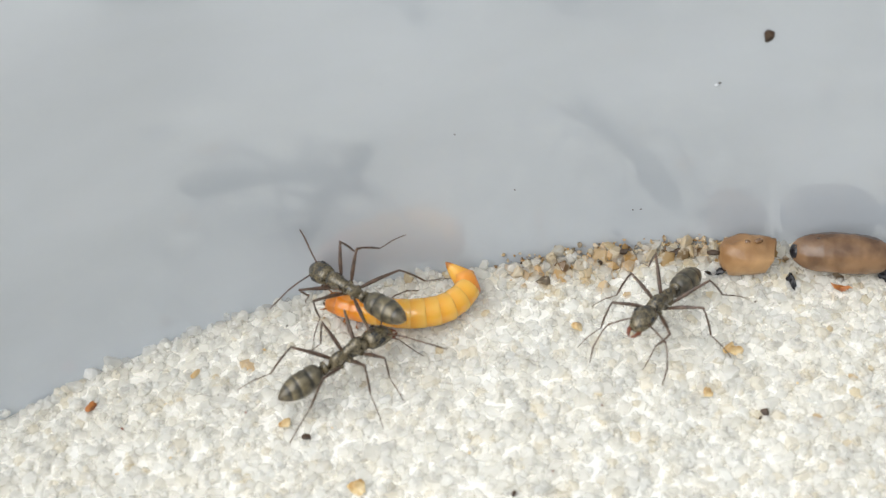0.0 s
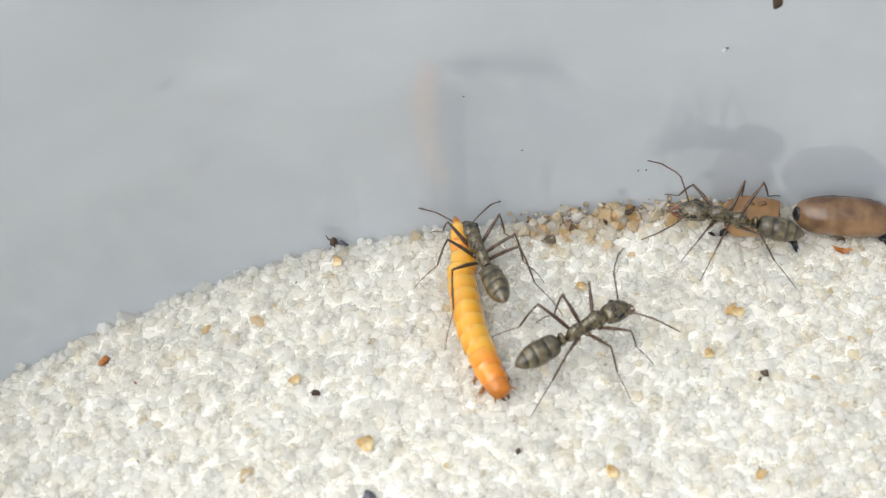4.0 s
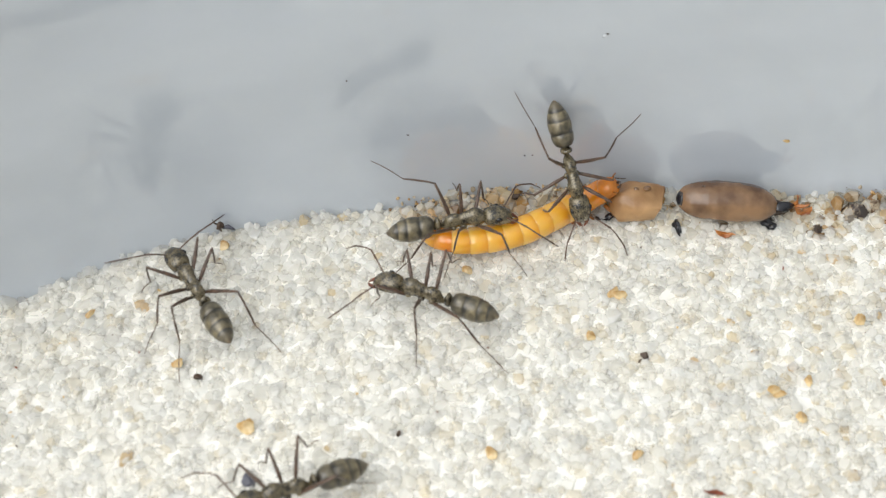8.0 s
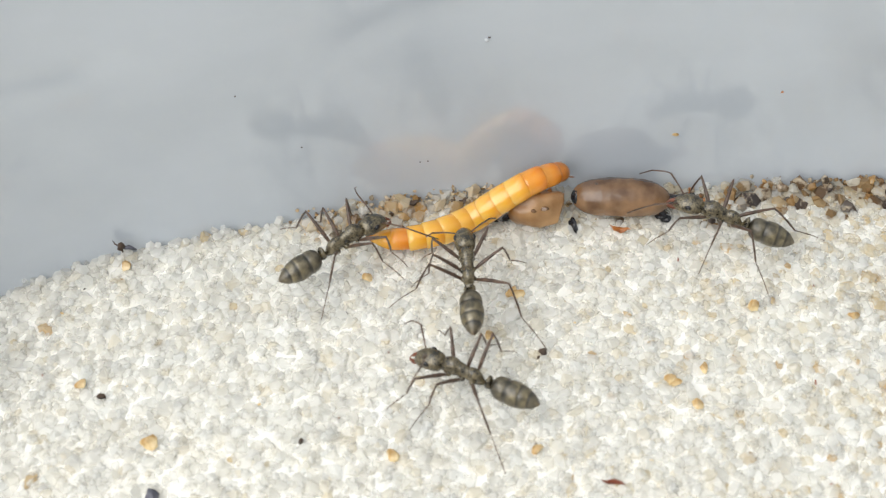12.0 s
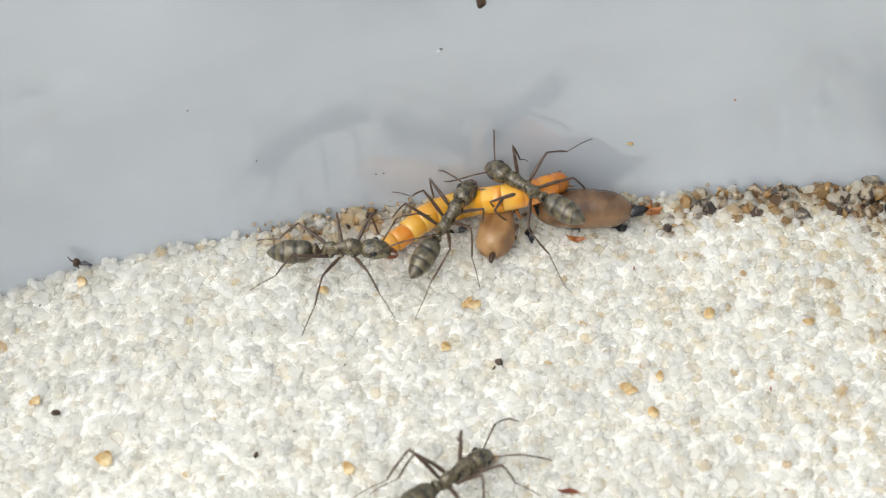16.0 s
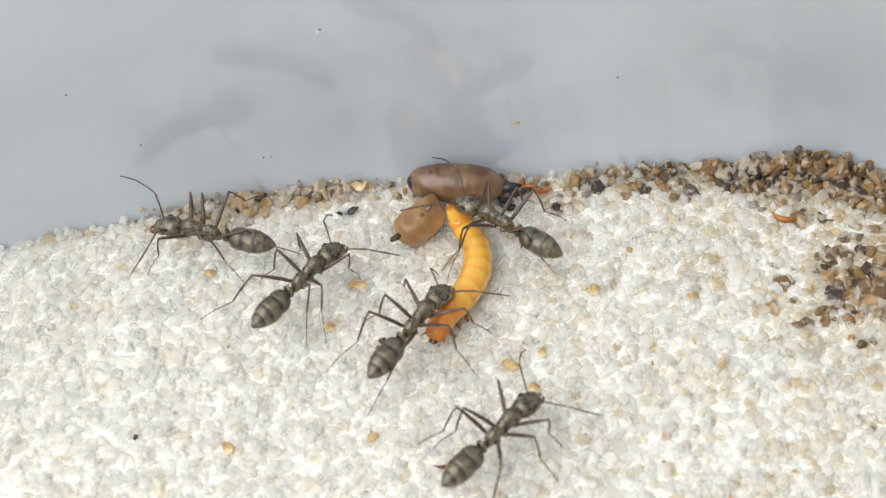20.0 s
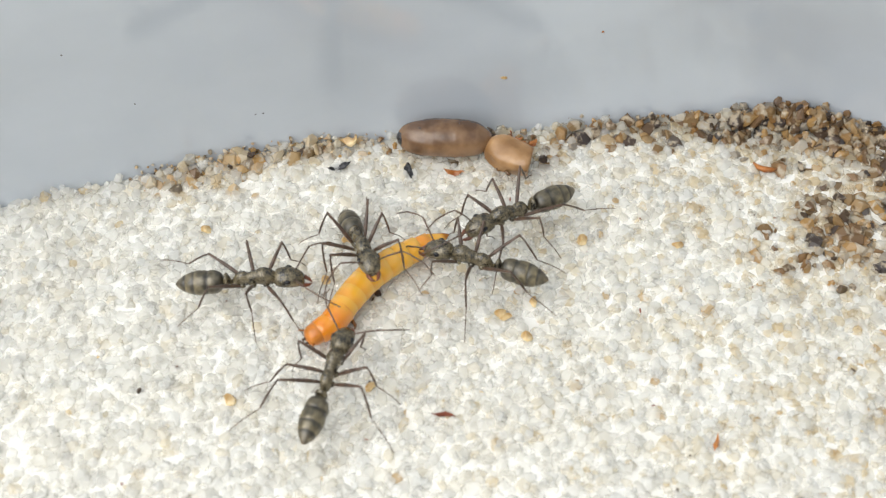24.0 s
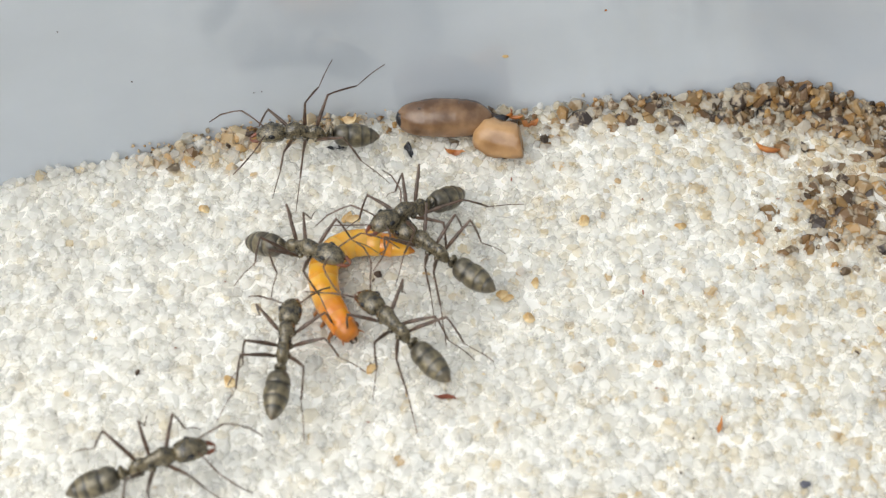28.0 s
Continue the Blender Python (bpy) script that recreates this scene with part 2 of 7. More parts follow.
nz = nt.nodes.new("ShaderNodeTexNoise")
nz.inputs["Scale"].default_value, nz.inputs["Detail"].default_value = 2600, 6
hs = nt.nodes.new("ShaderNodeMapRange")
hs.inputs["From Min"].default_value, hs.inputs["From Max"].default_value = 0.35, 0.65
hs.inputs["To Min"].default_value, hs.inputs["To Max"].default_value = 0.35, 1.25
ml = nt.nodes.new("ShaderNodeMix")
ml.data_type, ml.blend_type = "RGBA", "MULTIPLY"
ml.inputs["Factor"].default_value = 1.0
bs = nt.nodes["Principled BSDF"].inputs["Base Color"]
nt.links.new(tc.outputs["Object"], nz.inputs["Vector"])
nt.links.new(nz.outputs["Fac"], hs.inputs["Value"])
nt.links.new(bs.links[0].from_socket, ml.inputs["A"])
nt.links.new(hs.outputs["Result"], ml.inputs["B"])
nt.links.new(ml.outputs["Result"], bs)

# rings of the larva: pale middle, darker hind edge of each segment
nt = M_LARVA.node_tree
tc = nt.nodes.new("ShaderNodeTexCoord")
sx = nt.nodes.new("ShaderNodeSeparateXYZ")
nz = nt.nodes.new("ShaderNodeTexNoise")
nz.inputs["Scale"].default_value = 900
mx = nt.nodes.new("ShaderNodeMath")
mx.operation, mx.inputs[1].default_value = "MULTIPLY_ADD", 0.5 * MM
mr = nt.nodes.new("ShaderNodeMapRange")
mr.inputs["From Min"].default_value, mr.inputs["From Max"].default_value = -0.55 * MM, 1.15 * MM
nt.links.new(tc.outputs["Object"], sx.inputs["Vector"])
nt.links.new(tc.outputs["Object"], nz.inputs["Vector"])
nt.links.new(nz.outputs["Fac"], mx.inputs[0])
nt.links.new(sx.outputs["X"], mx.inputs[2])
nt.links.new(mx.outputs[0], mr.inputs["Value"])
ramp_colour(M_LARVA, mr.outputs["Result"], [(0.0, (0.40, 0.14, 0.012)), (0.06, (0.66, 0.30, 0.03)), (0.16, (0.86, 0.47, 0.075)), (0.5, (0.84, 0.41, 0.035)), (0.82, (0.76, 0.31, 0.015)), (1.0, (0.56, 0.20, 0.012))])

# the skin behind the head and at the tail is a deeper orange
M_LARVA_DEEP = M_LARVA.copy()
M_LARVA_DEEP.name = "orange_larva_skin"
for e in M_LARVA_DEEP.node_tree.nodes["Color Ramp"].color_ramp.elements:
    r, g, b, a = e.color
    e.color = (r * 0.96, g * 0.70, b * 0.45, a)

# clear pane: mostly see-through with a faint gloss
M_GLASS = bpy.data.materials.new("clear_acrylic")
M_GLASS.use_nodes = True
nt = M_GLASS.node_tree
nt.nodes.clear()
o = nt.nodes.new("ShaderNodeOutputMaterial")
mix = nt.nodes.new("ShaderNodeMixShader")
tr = nt.nodes.new("ShaderNodeBsdfTransparent")
tr.inputs["Color"].default_value = (0.97, 0.985, 0.99, 1)
gl = nt.nodes.new("ShaderNodeBsdfGlossy")
gl.inputs["Roughness"].default_value = 0.05
mix.inputs["Fac"].default_value = 0.012
nt.links.new(tr.outputs[0], mix.inputs[1])
nt.links.new(gl.outputs[0], mix.inputs[2])
nt.links.new(mix.outputs[0], o.inputs["Surface"])


# ---- mesh helpers (millimetres in, metres out) ----
def to_mesh(name, bm, mat, smooth=True):
    bmesh.ops.recalc_face_normals(bm, faces=bm.faces)
    bmesh.ops.scale(bm, vec=(MM, MM, MM), verts=bm.verts)
    me = bpy.data.meshes.new(name)
    for f in bm.faces:
        f.smooth = smooth
    bm.to_mesh(me)
    bm.free()
    me.materials.append(mat)
    return me


def part(name, bm, mat, parent, label="", smooth=True):
    ob = new(name, bm if isinstance(bm, bpy.types.Mesh) else to_mesh(name, bm, mat, smooth))
    ob.parent = parent
    return tagged(ob, label)


def mpose(x, y, z, rx=0, ry=0, rz=0):
    return pose(x * MM, y * MM, z * MM, rx, ry, rz)


def rings(bm, loops):
    """Joins closed loops of equal count into a skin, with capped ends."""
    rows = [[bm.verts.new(p) for p in loop] for loop in loops]
    n = len(rows[0])
    for a, b in zip(rows, rows[1:]):
        for i in range(n):
            bm.faces.new((a[i], a[(i + 1) % n], b[(i + 1) % n], b[i]))
    bm.faces.new(rows[0][::-1])
    bm.faces.new(rows[-1])
    return bm


def loft(profile, sides=18, bm=None, wobble=0.0, seed=0):
    """A body along x: rows of x, centre height, half width, half height."""
    rng = random.Random(seed)
    loops = []
    for x, z, w, h in profile:
        k = 1 + wobble * (rng.random() - 0.5)
        loops.append([(x, w * k * math.cos(a), z + h * k * math.sin(a)) for a in (2 * math.pi * i / sides for i in range(sides))])
    return rings(bm or bmesh.new(), loops)


def tube(points, radii, sides=8, bm=None):
    pts = [Vector(p) for p in points]
    loops = []
    for i, p in enumerate(pts):
        d = (pts[min(i + 1, len(pts) - 1)] - pts[max(i - 1, 0)]).normalized()
        u = d.cross(Vector((0.31, 0.2, 0.93))).normalized()
        v = d.cross(u)
        loops.append([p + radii[i] * (u * math.cos(a) + v * math.sin(a)) for a in (2 * math.pi * k / sides for k in range(sides))])
    return rings(bm or bmesh.new(), loops)


def round_profile(x0, x1, w, h, z, steps=10, p0=2.0, p1=2.0):
    """An egg between x0 and x1; p0 and p1 shape its ends (below 2: pointed)."""
    out = []
    for i in range(steps + 1):
        u = 0.5 - 0.5 * math.cos(math.pi * (0.03 + 0.94 * i / steps))
        c = 2 * u - 1
        p = p0 if c < 0 else p1
        k = max(0.03, (1 - abs(c) ** p)) ** 0.5
        out.append((x0 + (x1 - x0) * u, z, w * k, h * k))
    return out


def pebble(size, rng, stretch=(1, 1, 1), cuts=6, sub=1):
    """A broken grain: a ball cut flat by a few planes."""
    bm = bmesh.new()
    bmesh.ops.create_icosphere(bm, subdivisions=sub + 1, radius=1)
    planes = [(Vector((rng.gauss(0, 1), rng.gauss(0, 1), rng.gauss(0, 1))).normalized(), rng.uniform(0.45, 0.8)) for _ in range(cuts)]
    for v in bm.verts:
        for n, d in planes:
            e = v.co.dot(n) - d
            if e > 0:
                v.co -= n * e
        v.co = Vector((v.co.x * stretch[0], v.co.y * stretch[1], v.co.z * stretch[2])) * size
    return bm


def chip(size, rng, stretch=(1, 1, 1), corners=20):
    """A glassy splinter of quartz: the hull of a few random corners."""
    bm = bmesh.new()
    for _ in range(corners):
        v = Vector((rng.gauss(0, 1), rng.gauss(0, 1), rng.gauss(0, 1))).normalized() * rng.uniform(0.85, 1.1)
        bm.verts.new((v.x * stretch[0] * size, v.y * stretch[1] * size, v.z * stretch[2] * size))
    res = bmesh.ops.convex_hull(bm, input=bm.verts[:])
    bmesh.ops.delete(bm, geom=[v for v in bm.verts if not v.link_faces], context="VERTS")
    bm.verts.index_update()
    return bm


# ---- the tank: upright curved wall with a hollow foot, sand bed ----
LEAN = math.tan(radians(4))
BORDER_X = (-66, -46, -38, -32, -27, -22, -16, -10, -6, 0, 5, 15, 21, 30, 37, 41, 46, 52, 66)
BORDER_Y = (-38, -17, -9.6, -5.6, -2.5, -0.2, 1.3, 2.6, 3.6, 4.6, 5.0, 5.1, 5.1, 5.3, 4.6, 2.9, -1.5, -9, -32)
_gx = np.linspace(-66, 66, 265)
_gy = np.interp(_gx, BORDER_X, BORDER_Y)
for _ in range(4):
    _gy[4:-4] = np.convolve(_gy, np.ones(9) / 9, "valid")


def border(x):
    """How far back the pane stands at sand level."""
    return float(np.interp(x, _gx, _gy))


def wall_y(x, z):
    """How far back the wall stands at a height: upright, with a rounded hollow at its foot."""
    return border(x) + z * LEAN + 1.5 * (1 - math.exp(-max(z, 0.0) / 3.6))


def curved_sheet(offset, thick, z0, z1):
    """A leaning sheet that follows the border, offset backwards."""
    bm = bmesh.new()
    cols = []
    for i in range(len(_gx)):
        x, j = _gx[i], (max(i - 3, 0), min(i + 3, len(_gx) - 1))
        n = Vector((-(_gy[j[1]] - _gy[j[0]]), _gx[j[1]] - _gx[j[0]], 0)).normalized()
        loop = []
        zs = [z0, z0 + 0.2, -3.0, *[0.25 * k for k in range(32)], *np.linspace(8.5, z1 - 1, 16), z1 - 0.2, z1]
        for o, z in [(offset, z) for z in zs] + [(offset + thick, z) for z in zs[::-1]]:
            loop.append((x + n.x * o, wall_y(x, z) + n.y * o, z))
        cols.append(loop)
    return rings(bm, cols)


def slab(x0, x1, y0, y1, z0, z1, bevel=0.0):
    bm = bmesh.new()
    bmesh.ops.create_cube(bm, size=1)
    for v in bm.verts:
        v.co = Vector(((x0 + x1) / 2 + v.co.x * (x1 - x0), (y0 + y1) / 2 + v.co.y * (y1 - y0), (z0 + z1) / 2 + v.co.z * (z1 - z0)))
    if bevel:
        bmesh.ops.bevel(bm, geom=bm.edges[:], offset=bevel, segments=2, affect="EDGES")
    return bm


table = tagged(new("table"), "pale laminate table top under the tank", "table", kind="structure")
part("tabletop", slab(-700, 700, -500, 400, -40, -11, 3), M_TABLE, table, smooth=False)
tank = tagged(new("tank"), "acrylic ant tank with a glossy bluish white curved back wall", "tank", kind="structure")
part("back_wall", curved_sheet(0.0, 1.6, -10.9, 30), M_SHEET, tank, "glossy bluish white curved wall")
part("front_pane", slab(-66, 66, -86, -85, -8, 30), M_GLASS, tank, smooth=False)
part("side_pane", slab(-67, -66, -86, -40, -8, 30), M_GLASS, tank, smooth=False)
part("side_pane", slab(66, 67, -86, -34, -8, 30), M_GLASS, tank, smooth=False)
part("bottom", slab(-67, 67, -86, 6, -11, -8.01), M_GLASS, tank, smooth=False)


def sand_height(x, y):
    return 0.22 * noise.noise(Vector((x * 0.09, y * 0.09, 0.3))) + 0.12 * noise.noise(Vector((x * 0.35, y * 0.35, 4.0)))


bm = bmesh.new()
xs = np.arange(-64, 64.1, 1.0)
grid = []
for x in xs:
    yb = border(x) - 0.05
    col = []
    for k in range(61):
        y = -84.5 + (yb + 84.5) * (k / 60) ** 0.8
        col.append(bm.verts.new((x, y, sand_height(x, y) + 0.05)))
    grid.append(col)
for a, b in zip(grid, grid[1:]):
    for k in range(60):
        bm.faces.new((a[k], b[k], b[k + 1], a[k + 1]))
edge = [e for e in bm.edges if e.is_boundary]
ext = bmesh.ops.extrude_edge_only(bm, edges=edge)
for v in ext["geom"]:
    if isinstance(v, bmesh.types.BMVert):
        v.co.z = -7.9
bmesh.ops.contextual_create(bm, geom=[e for e in bm.edges if e.is_boundary])
sand = tagged(new("sand", to_mesh("sand", bm, M_BED)), "bed of coarse white quartz sand in the tank", "sand", kind="structure")

# grain shapes: a few broken pebbles, used over and over
_rng = random.Random(5)
SHAPES = []
for _ in range(24):
    g = chip(1.0, _rng, (_rng.uniform(0.95, 1.3), _rng.uniform(0.75, 1.05), _rng.uniform(0.6, 0.9)))
    SHAPES.append((np.array([v.co[:] for v in g.verts]), np.array([[v.index for v in f.verts] for f in g.faces])))
    g.free()


def turn_matrices(n, rs, lying=0.0):
    """Random turns; grains that lie on their flat side tip only a little."""
    q = rs.normal(size=(n, 4))
    if lying:
        yaw, tip, a = rs.uniform(0, math.pi, n), rs.normal(0, lying, n) / 2, rs.uniform(0, 2 * math.pi, n)
        cy, sy, ct, st = np.cos(yaw), np.sin(yaw), np.cos(tip), np.sin(tip)
        ux, uy = np.cos(a), np.sin(a)
        q = np.stack([ct * cy, st * (ux * cy + uy * sy), st * (uy * cy - ux * sy), ct * sy], 1)
    q /= np.linalg.norm(q, axis=1, keepdims=True)
    w, x, y, z = q.T
    return np.stack([1 - 2 * (y * y + z * z), 2 * (x * y - z * w), 2 * (x * z + y * w), 2 * (x * y + z * w), 1 - 2 * (x * x + z * z), 2 * (y * z - x * w),
                     2 * (x * z - y * w), 2 * (y * z + x * w), 1 - 2 * (x * x + y * y)], 1).reshape(n, 3, 3)


def grain_heap(name, places, sizes, mat, rs, lying=0.0):
    """Many grains joined in one mesh."""
    turns = turn_matrices(len(places), rs, lying)
    kinds = rs.integers(0, len(SHAPES), len(places))
    vs, fs, base = [], [], 0
    for k, (v, f) in enumerate(SHAPES):
        idx = np.nonzero(kinds == k)[0]
        if not len(idx):
            continue
        p = np.einsum("nij,vj->nvi", turns[idx], v) * sizes[idx][:, None, None] + places[idx][:, None, :]
        vs.append(p.reshape(-1, 3))
        fs.append((f[None] + (np.arange(len(idx)) * len(v))[:, None, None] + base).reshape(-1, 3))
        base += len(idx) * len(v)
    vs, fs = np.concatenate(vs) * MM, np.concatenate(fs)
    me = bpy.data.meshes.new(name)
    me.vertices.add(len(vs))
    me.vertices.foreach_set("co", vs.ravel())
    me.loops.add(fs.size)
    me.loops.foreach_set("vertex_index", fs.ravel())
    me.polygons.add(len(fs))
    me.polygons.foreach_set("loop_start", np.arange(0, fs.size, 3))
    me.update(calc_edges=True)
    me.shade_flat()
    me.materials.append(mat)
    return me


rs = np.random.default_rng(11)
STEP = 0.55
px, py = np.meshgrid(np.arange(-46, 53, STEP), np.arange(-31, 6.5, STEP))
px = (px + (np.arange(px.shape[0]) % 2)[:, None] * STEP / 2).ravel()
py = py.ravel()
px, py = px + rs.uniform(-0.28, 0.28, px.size), py + rs.uniform(-0.28, 0.28, py.size)
more = 15000
px, py = np.r_[px, rs.uniform(-46, 52, more)], np.r_[py, rs.uniform(-31, 6, more)]
small = np.r_[np.zeros(len(px) - more), np.ones(more)]
yb = np.interp(px, _gx, _gy)
keep = py < yb - 0.08
px, py, small, yb = px[keep], py[keep], small[keep], yb[keep]
size = np.where(small > 0, rs.uniform(0.20, 0.34, px.size), rs.uniform(0.38, 0.60, px.size))
pz = np.array([sand_height(x, y) for x, y in zip(px, py)]) + rs.uniform(-0.20, 0.10, px.size) + np.where(small > 0, 0.16, 0.0) + 0.55 * np.exp(-(((np.interp(px, _gx, _gy) - py) / 1.1) ** 2)) * ((px > -9) & (px < 4) | (px > 18)) * rs.random(px.size) + 0.65 * np.exp(-(((np.interp(px, _gx, _gy) - py) / 0.8) ** 2)) * rs.random(px.size) ** 2 + 1.1 * np.exp(-((px - 34.5) / 4.5) ** 2 - ((py - 4.6) / 1.3) ** 2)
near_wall = yb - py
pick = rs.random(px.size)


def bump_at(x, y, cx, cy, rx, ry):
    return np.exp(-((x - cx) / rx) ** 2 - ((y - cy) / ry) ** 2)


foot = np.exp(-(near_wall / 1.7) ** 2)
ragged = np.array([0.55 + 0.9 * noise.noise(Vector((x * 0.55, y * 0.55, 7.0))) for x, y in zip(px, py)])
p_brown = foot * np.clip(ragged, 0, 1) * (0.6 * ((px > -9) & (px < 3.5)) + 0.4 * ((px >= 3.5) & (px < 18)) + 0.6 * (px >= 18)) \
    + 0.7 * bump_at(px, py, 32.5, 4.0, 3.2, 1.7) + 0.75 * bump_at(px, py, 37.5, 2.3, 3.6, 2.2) + 0.85 * bump_at(px, py, 35.6, -5.0, 3.0, 2.8) * np.clip(ragged + 0.35, 0, 1) \
    + 0.7 * bump_at(px, py, 41.5, -2.5, 3.0, 5.5) + 0.5 * bump_at(px, py, 24.2, 4.3, 2.0, 1.2)
p_tan = 0.015 + 0.22 * np.clip((px - 4) / 28, 0, 1) + 0.35 * np.exp(-(near_wall / 2.6) ** 2) * (px > -9) + 0.45 * bump_at(px, py, 38.0, -4.0, 8.0, 7.0)
brown = pick < p_brown
tan = ~brown & (pick < p_brown + p_tan)
white = ~brown & ~tan
places = np.stack([px, py, pz], 1)
# the grains in the middle of the scene are single pieces, the rest joined
middle = white & (small == 0) & (np.abs(px - 4.0) < 5.8) & (np.abs(py + 4.6) < 4.2)
single = np.nonzero(middle)[0][:300]
white[single] = False
for nm, mask, mat, lab in (("white_grains", white, M_SAND, "loose white quartz grains"), ("amber_grains", brown & (px < 6), M_AMBER, "amber stained grains by the wall"), ("tan_grains", tan, M_TAN, "tan and cream grains in the sand"), ("stained_grains", brown & (px >= 6), M_BROWN, "brown and black stained grains by the wall")):
    i = np.nonzero(mask)[0]
    ob = part(nm, grain_heap(nm, places[i], size[i] * (1.2 if mat in (M_BROWN, M_AMBER) else 1.0), mat, rs, 0.0 if mat in (M_BROWN, M_AMBER) else 0.42), mat, sand, lab)
    tagged(ob, kind="stuff")


# a low crust of small stained crumbs piled against the wall
n = 750
nest = rs.choice((-7.6, -5.9, -4.2, -2.6, -0.6, 0.9, 3.0, 5.2, 21.0, 24.5, 26.4, 31.0, 33.4, 36.0, 38.6, 40.5), n)
rx = nest + rs.normal(0, 0.85, n)
ry = np.interp(rx, _gx, _gy) - 0.1 - np.abs(rs.normal(0, 0.55, n))
rz = 0.25 + rs.random(n) ** 2 * np.clip(0.75 - (np.interp(rx, _gx, _gy) - ry) * 0.7, 0.1, 0.75) + 0.5 * np.exp(-((rx - 34.5) / 4.0) ** 2)
ry = np.minimum(ry + 0.5 * rz, np.interp(rx, _gx, _gy) + 0.9 * rz - 0.10)
i = np.where(rx > 28, rs.uniform(0.18, 0.46, n), rs.uniform(0.05, 0.24, n) * rs.uniform(0.6, 1.0, n))
for mat, mask, lab in ((M_AMBER, rx < 8, "crust of amber crumbs against the wall"), (M_BROWN, rx >= 8, "crust of dark brown crumbs against the wall")):
    tagged(part("crust", grain_heap("crust", np.stack([rx, ry, rz], 1)[mask], i[mask], mat, rs), mat, sand, lab), kind="stuff")


# ---- scraps and single grains on the sand ----
def scrap(name, x, y, size_mm, mat, label, category, stretch=(1, 1, 0.7), yaw=0, z=None, seed=0, group="", torn=False):
    """A grain, or, torn, a thin bent flake with a ragged outline."""
    rng = random.Random(seed)
    if not torn:
        bm = pebble(size_mm, rng, stretch, cuts=7)
    else:
        bm = chip(size_mm, rng, (stretch[0], stretch[1], stretch[2] * 0.55), corners=13)
        bmesh.ops.subdivide_edges(bm, edges=bm.edges[:], cuts=2, use_grid_fill=True)
        for v in bm.verts:
            v.co += noise.noise_vector(v.co * (1.6 / size_mm) + Vector((seed, 0, 0))) * size_mm * 0.30
            v.co.z += 0.35 * (v.co.x ** 2) / size_mm
    ob = new(name, to_mesh(name, bm, mat, smooth=False))
    ob.matrix_world = mpose(x, y, sand_height(x, y) + 0.32 if z is None else z, rng.uniform(-15, 15), rng.uniform(-15, 15), yaw)
    return tagged(ob, label, category, group)


scrap("dark_grain", -20.0, -10.5, 0.30, M_DARK, "dark brown angular grain on the white sand", "grain", seed=1)
scrap("tan_grain", -21.3, -9.7, 0.50, M_TANBIT, "translucent tan grain on the white sand", "grain", (1, 0.7, 0.6), 40, seed=2)
scrap("rust_grain", -32.9, -9.0, 0.48, M_ORANGE, "rust orange grain on the white sand", "grain", (0.9, 0.7, 0.6), 60, seed=3)
scrap("tan_grain", -27.2, -6.4, 0.40, M_TANBIT, "small tan grain on the white sand", "grain", (1, 0.6, 0.6), 50, seed=4)
scrap("tan_grain", -2.8, -14.5, 0.52, M_TANBIT, "amber tan grain on the white sand", "grain", (1, 0.9, 0.6), 20, seed=5)
scrap("tan_grain", 5.4, -14.2, 0.52, M_TANBIT, "amber tan grain on the white sand", "grain", (1, 0.65, 0.6), 40, seed=6)
scrap("dark_grain", 6.0, -7.6, 0.30, M_DARK, "small dark brown grain on the white sand", "grain", seed=7)
scrap("tan_grain", 4.6, -3.3, 0.52, M_TANBIT, "tan ring-shaped grain on the white sand", "grain", (1, 0.9, 0.5), 10, seed=8)
scrap("brown_speck", -8.1, -13.7, 0.24, M_DARK, "small brown speck on the white sand", "grain", (0.7, 1, 0.7), seed=9)
scrap("tan_grain", 13.4, -9.6, 0.48, M_TANBIT, "flat tan grain on the white sand", "grain", (1.1, 0.7, 0.6), 15, seed=10)
scrap("tan_grain", 15.4, -8.8, 0.45, M_TANBIT, "flat tan grain on the white sand", "grain", (0.8, 1, 0.6), seed=11)
scrap("tan_grain", 2.8, -6.4, 0.38, M_TANBIT, "small tan grain on the white sand", "grain", seed=12)
scrap("tan_grain", 19.0, -4.4, 0.45, M_TANBIT, "cream tan grain on the white sand", "grain", seed=13)
scrap("tan_grain", 14.8, -11.3, 0.40, M_TANBIT, "tan grain on the white sand", "grain", seed=14)
scrap("tan_grain", 24.9, -5.3, 0.40, M_TANBIT, "tan grain on the white sand", "grain", (1.2, 0.7, 0.7), seed=15)
scrap("tan_grain", -16.8, -13.6, 0.55, M_TANBIT, "amber tan grain on the white sand", "grain", (1, 1.3, 0.6), 30, seed=16)
scrap("slate_grain", -16.2, -17.0, 0.55, M_GREYBIT, "slate grey pebble on the white sand", "grain", (1, 0.7, 0.7), 150, seed=17)
scrap("slate_grain", 28.8, -23.1, 0.32, M_GREYBIT, "slate grey pebble on the white sand", "grain", seed=18)
scrap("tan_grain", -4.7, -1.9, 0.5, M_TANBIT, "tan grain with a brown crust on the sand", "grain", (0.7, 1, 0.6), 15, seed=19)
scrap("tan_grain", 13.6, -9.9, 0.45, M_TANBIT, "amber tan grain on the white sand", "grain", (1.2, 0.7, 0.6), 0, seed=41)
scrap("red_splinter", 9.4, -16.4, 0.80, M_RED, "red-brown splinter lying on the sand", "splinter", (1, 0.26, 0.24), -12, seed=20, torn=True)
scrap("orange_flake", 24.9, -19.2, 0.75, M_ORANGE, "curled orange flake lying on the sand", "flake", (1, 0.34, 0.4), 68, seed=21, torn=True)
scrap("brown_fleck", 4.2, -3.2, 0.5, M_TANBIT, "tan fleck by the wall debris", "grain", (1, 0.5, 0.5), 50, seed=22)
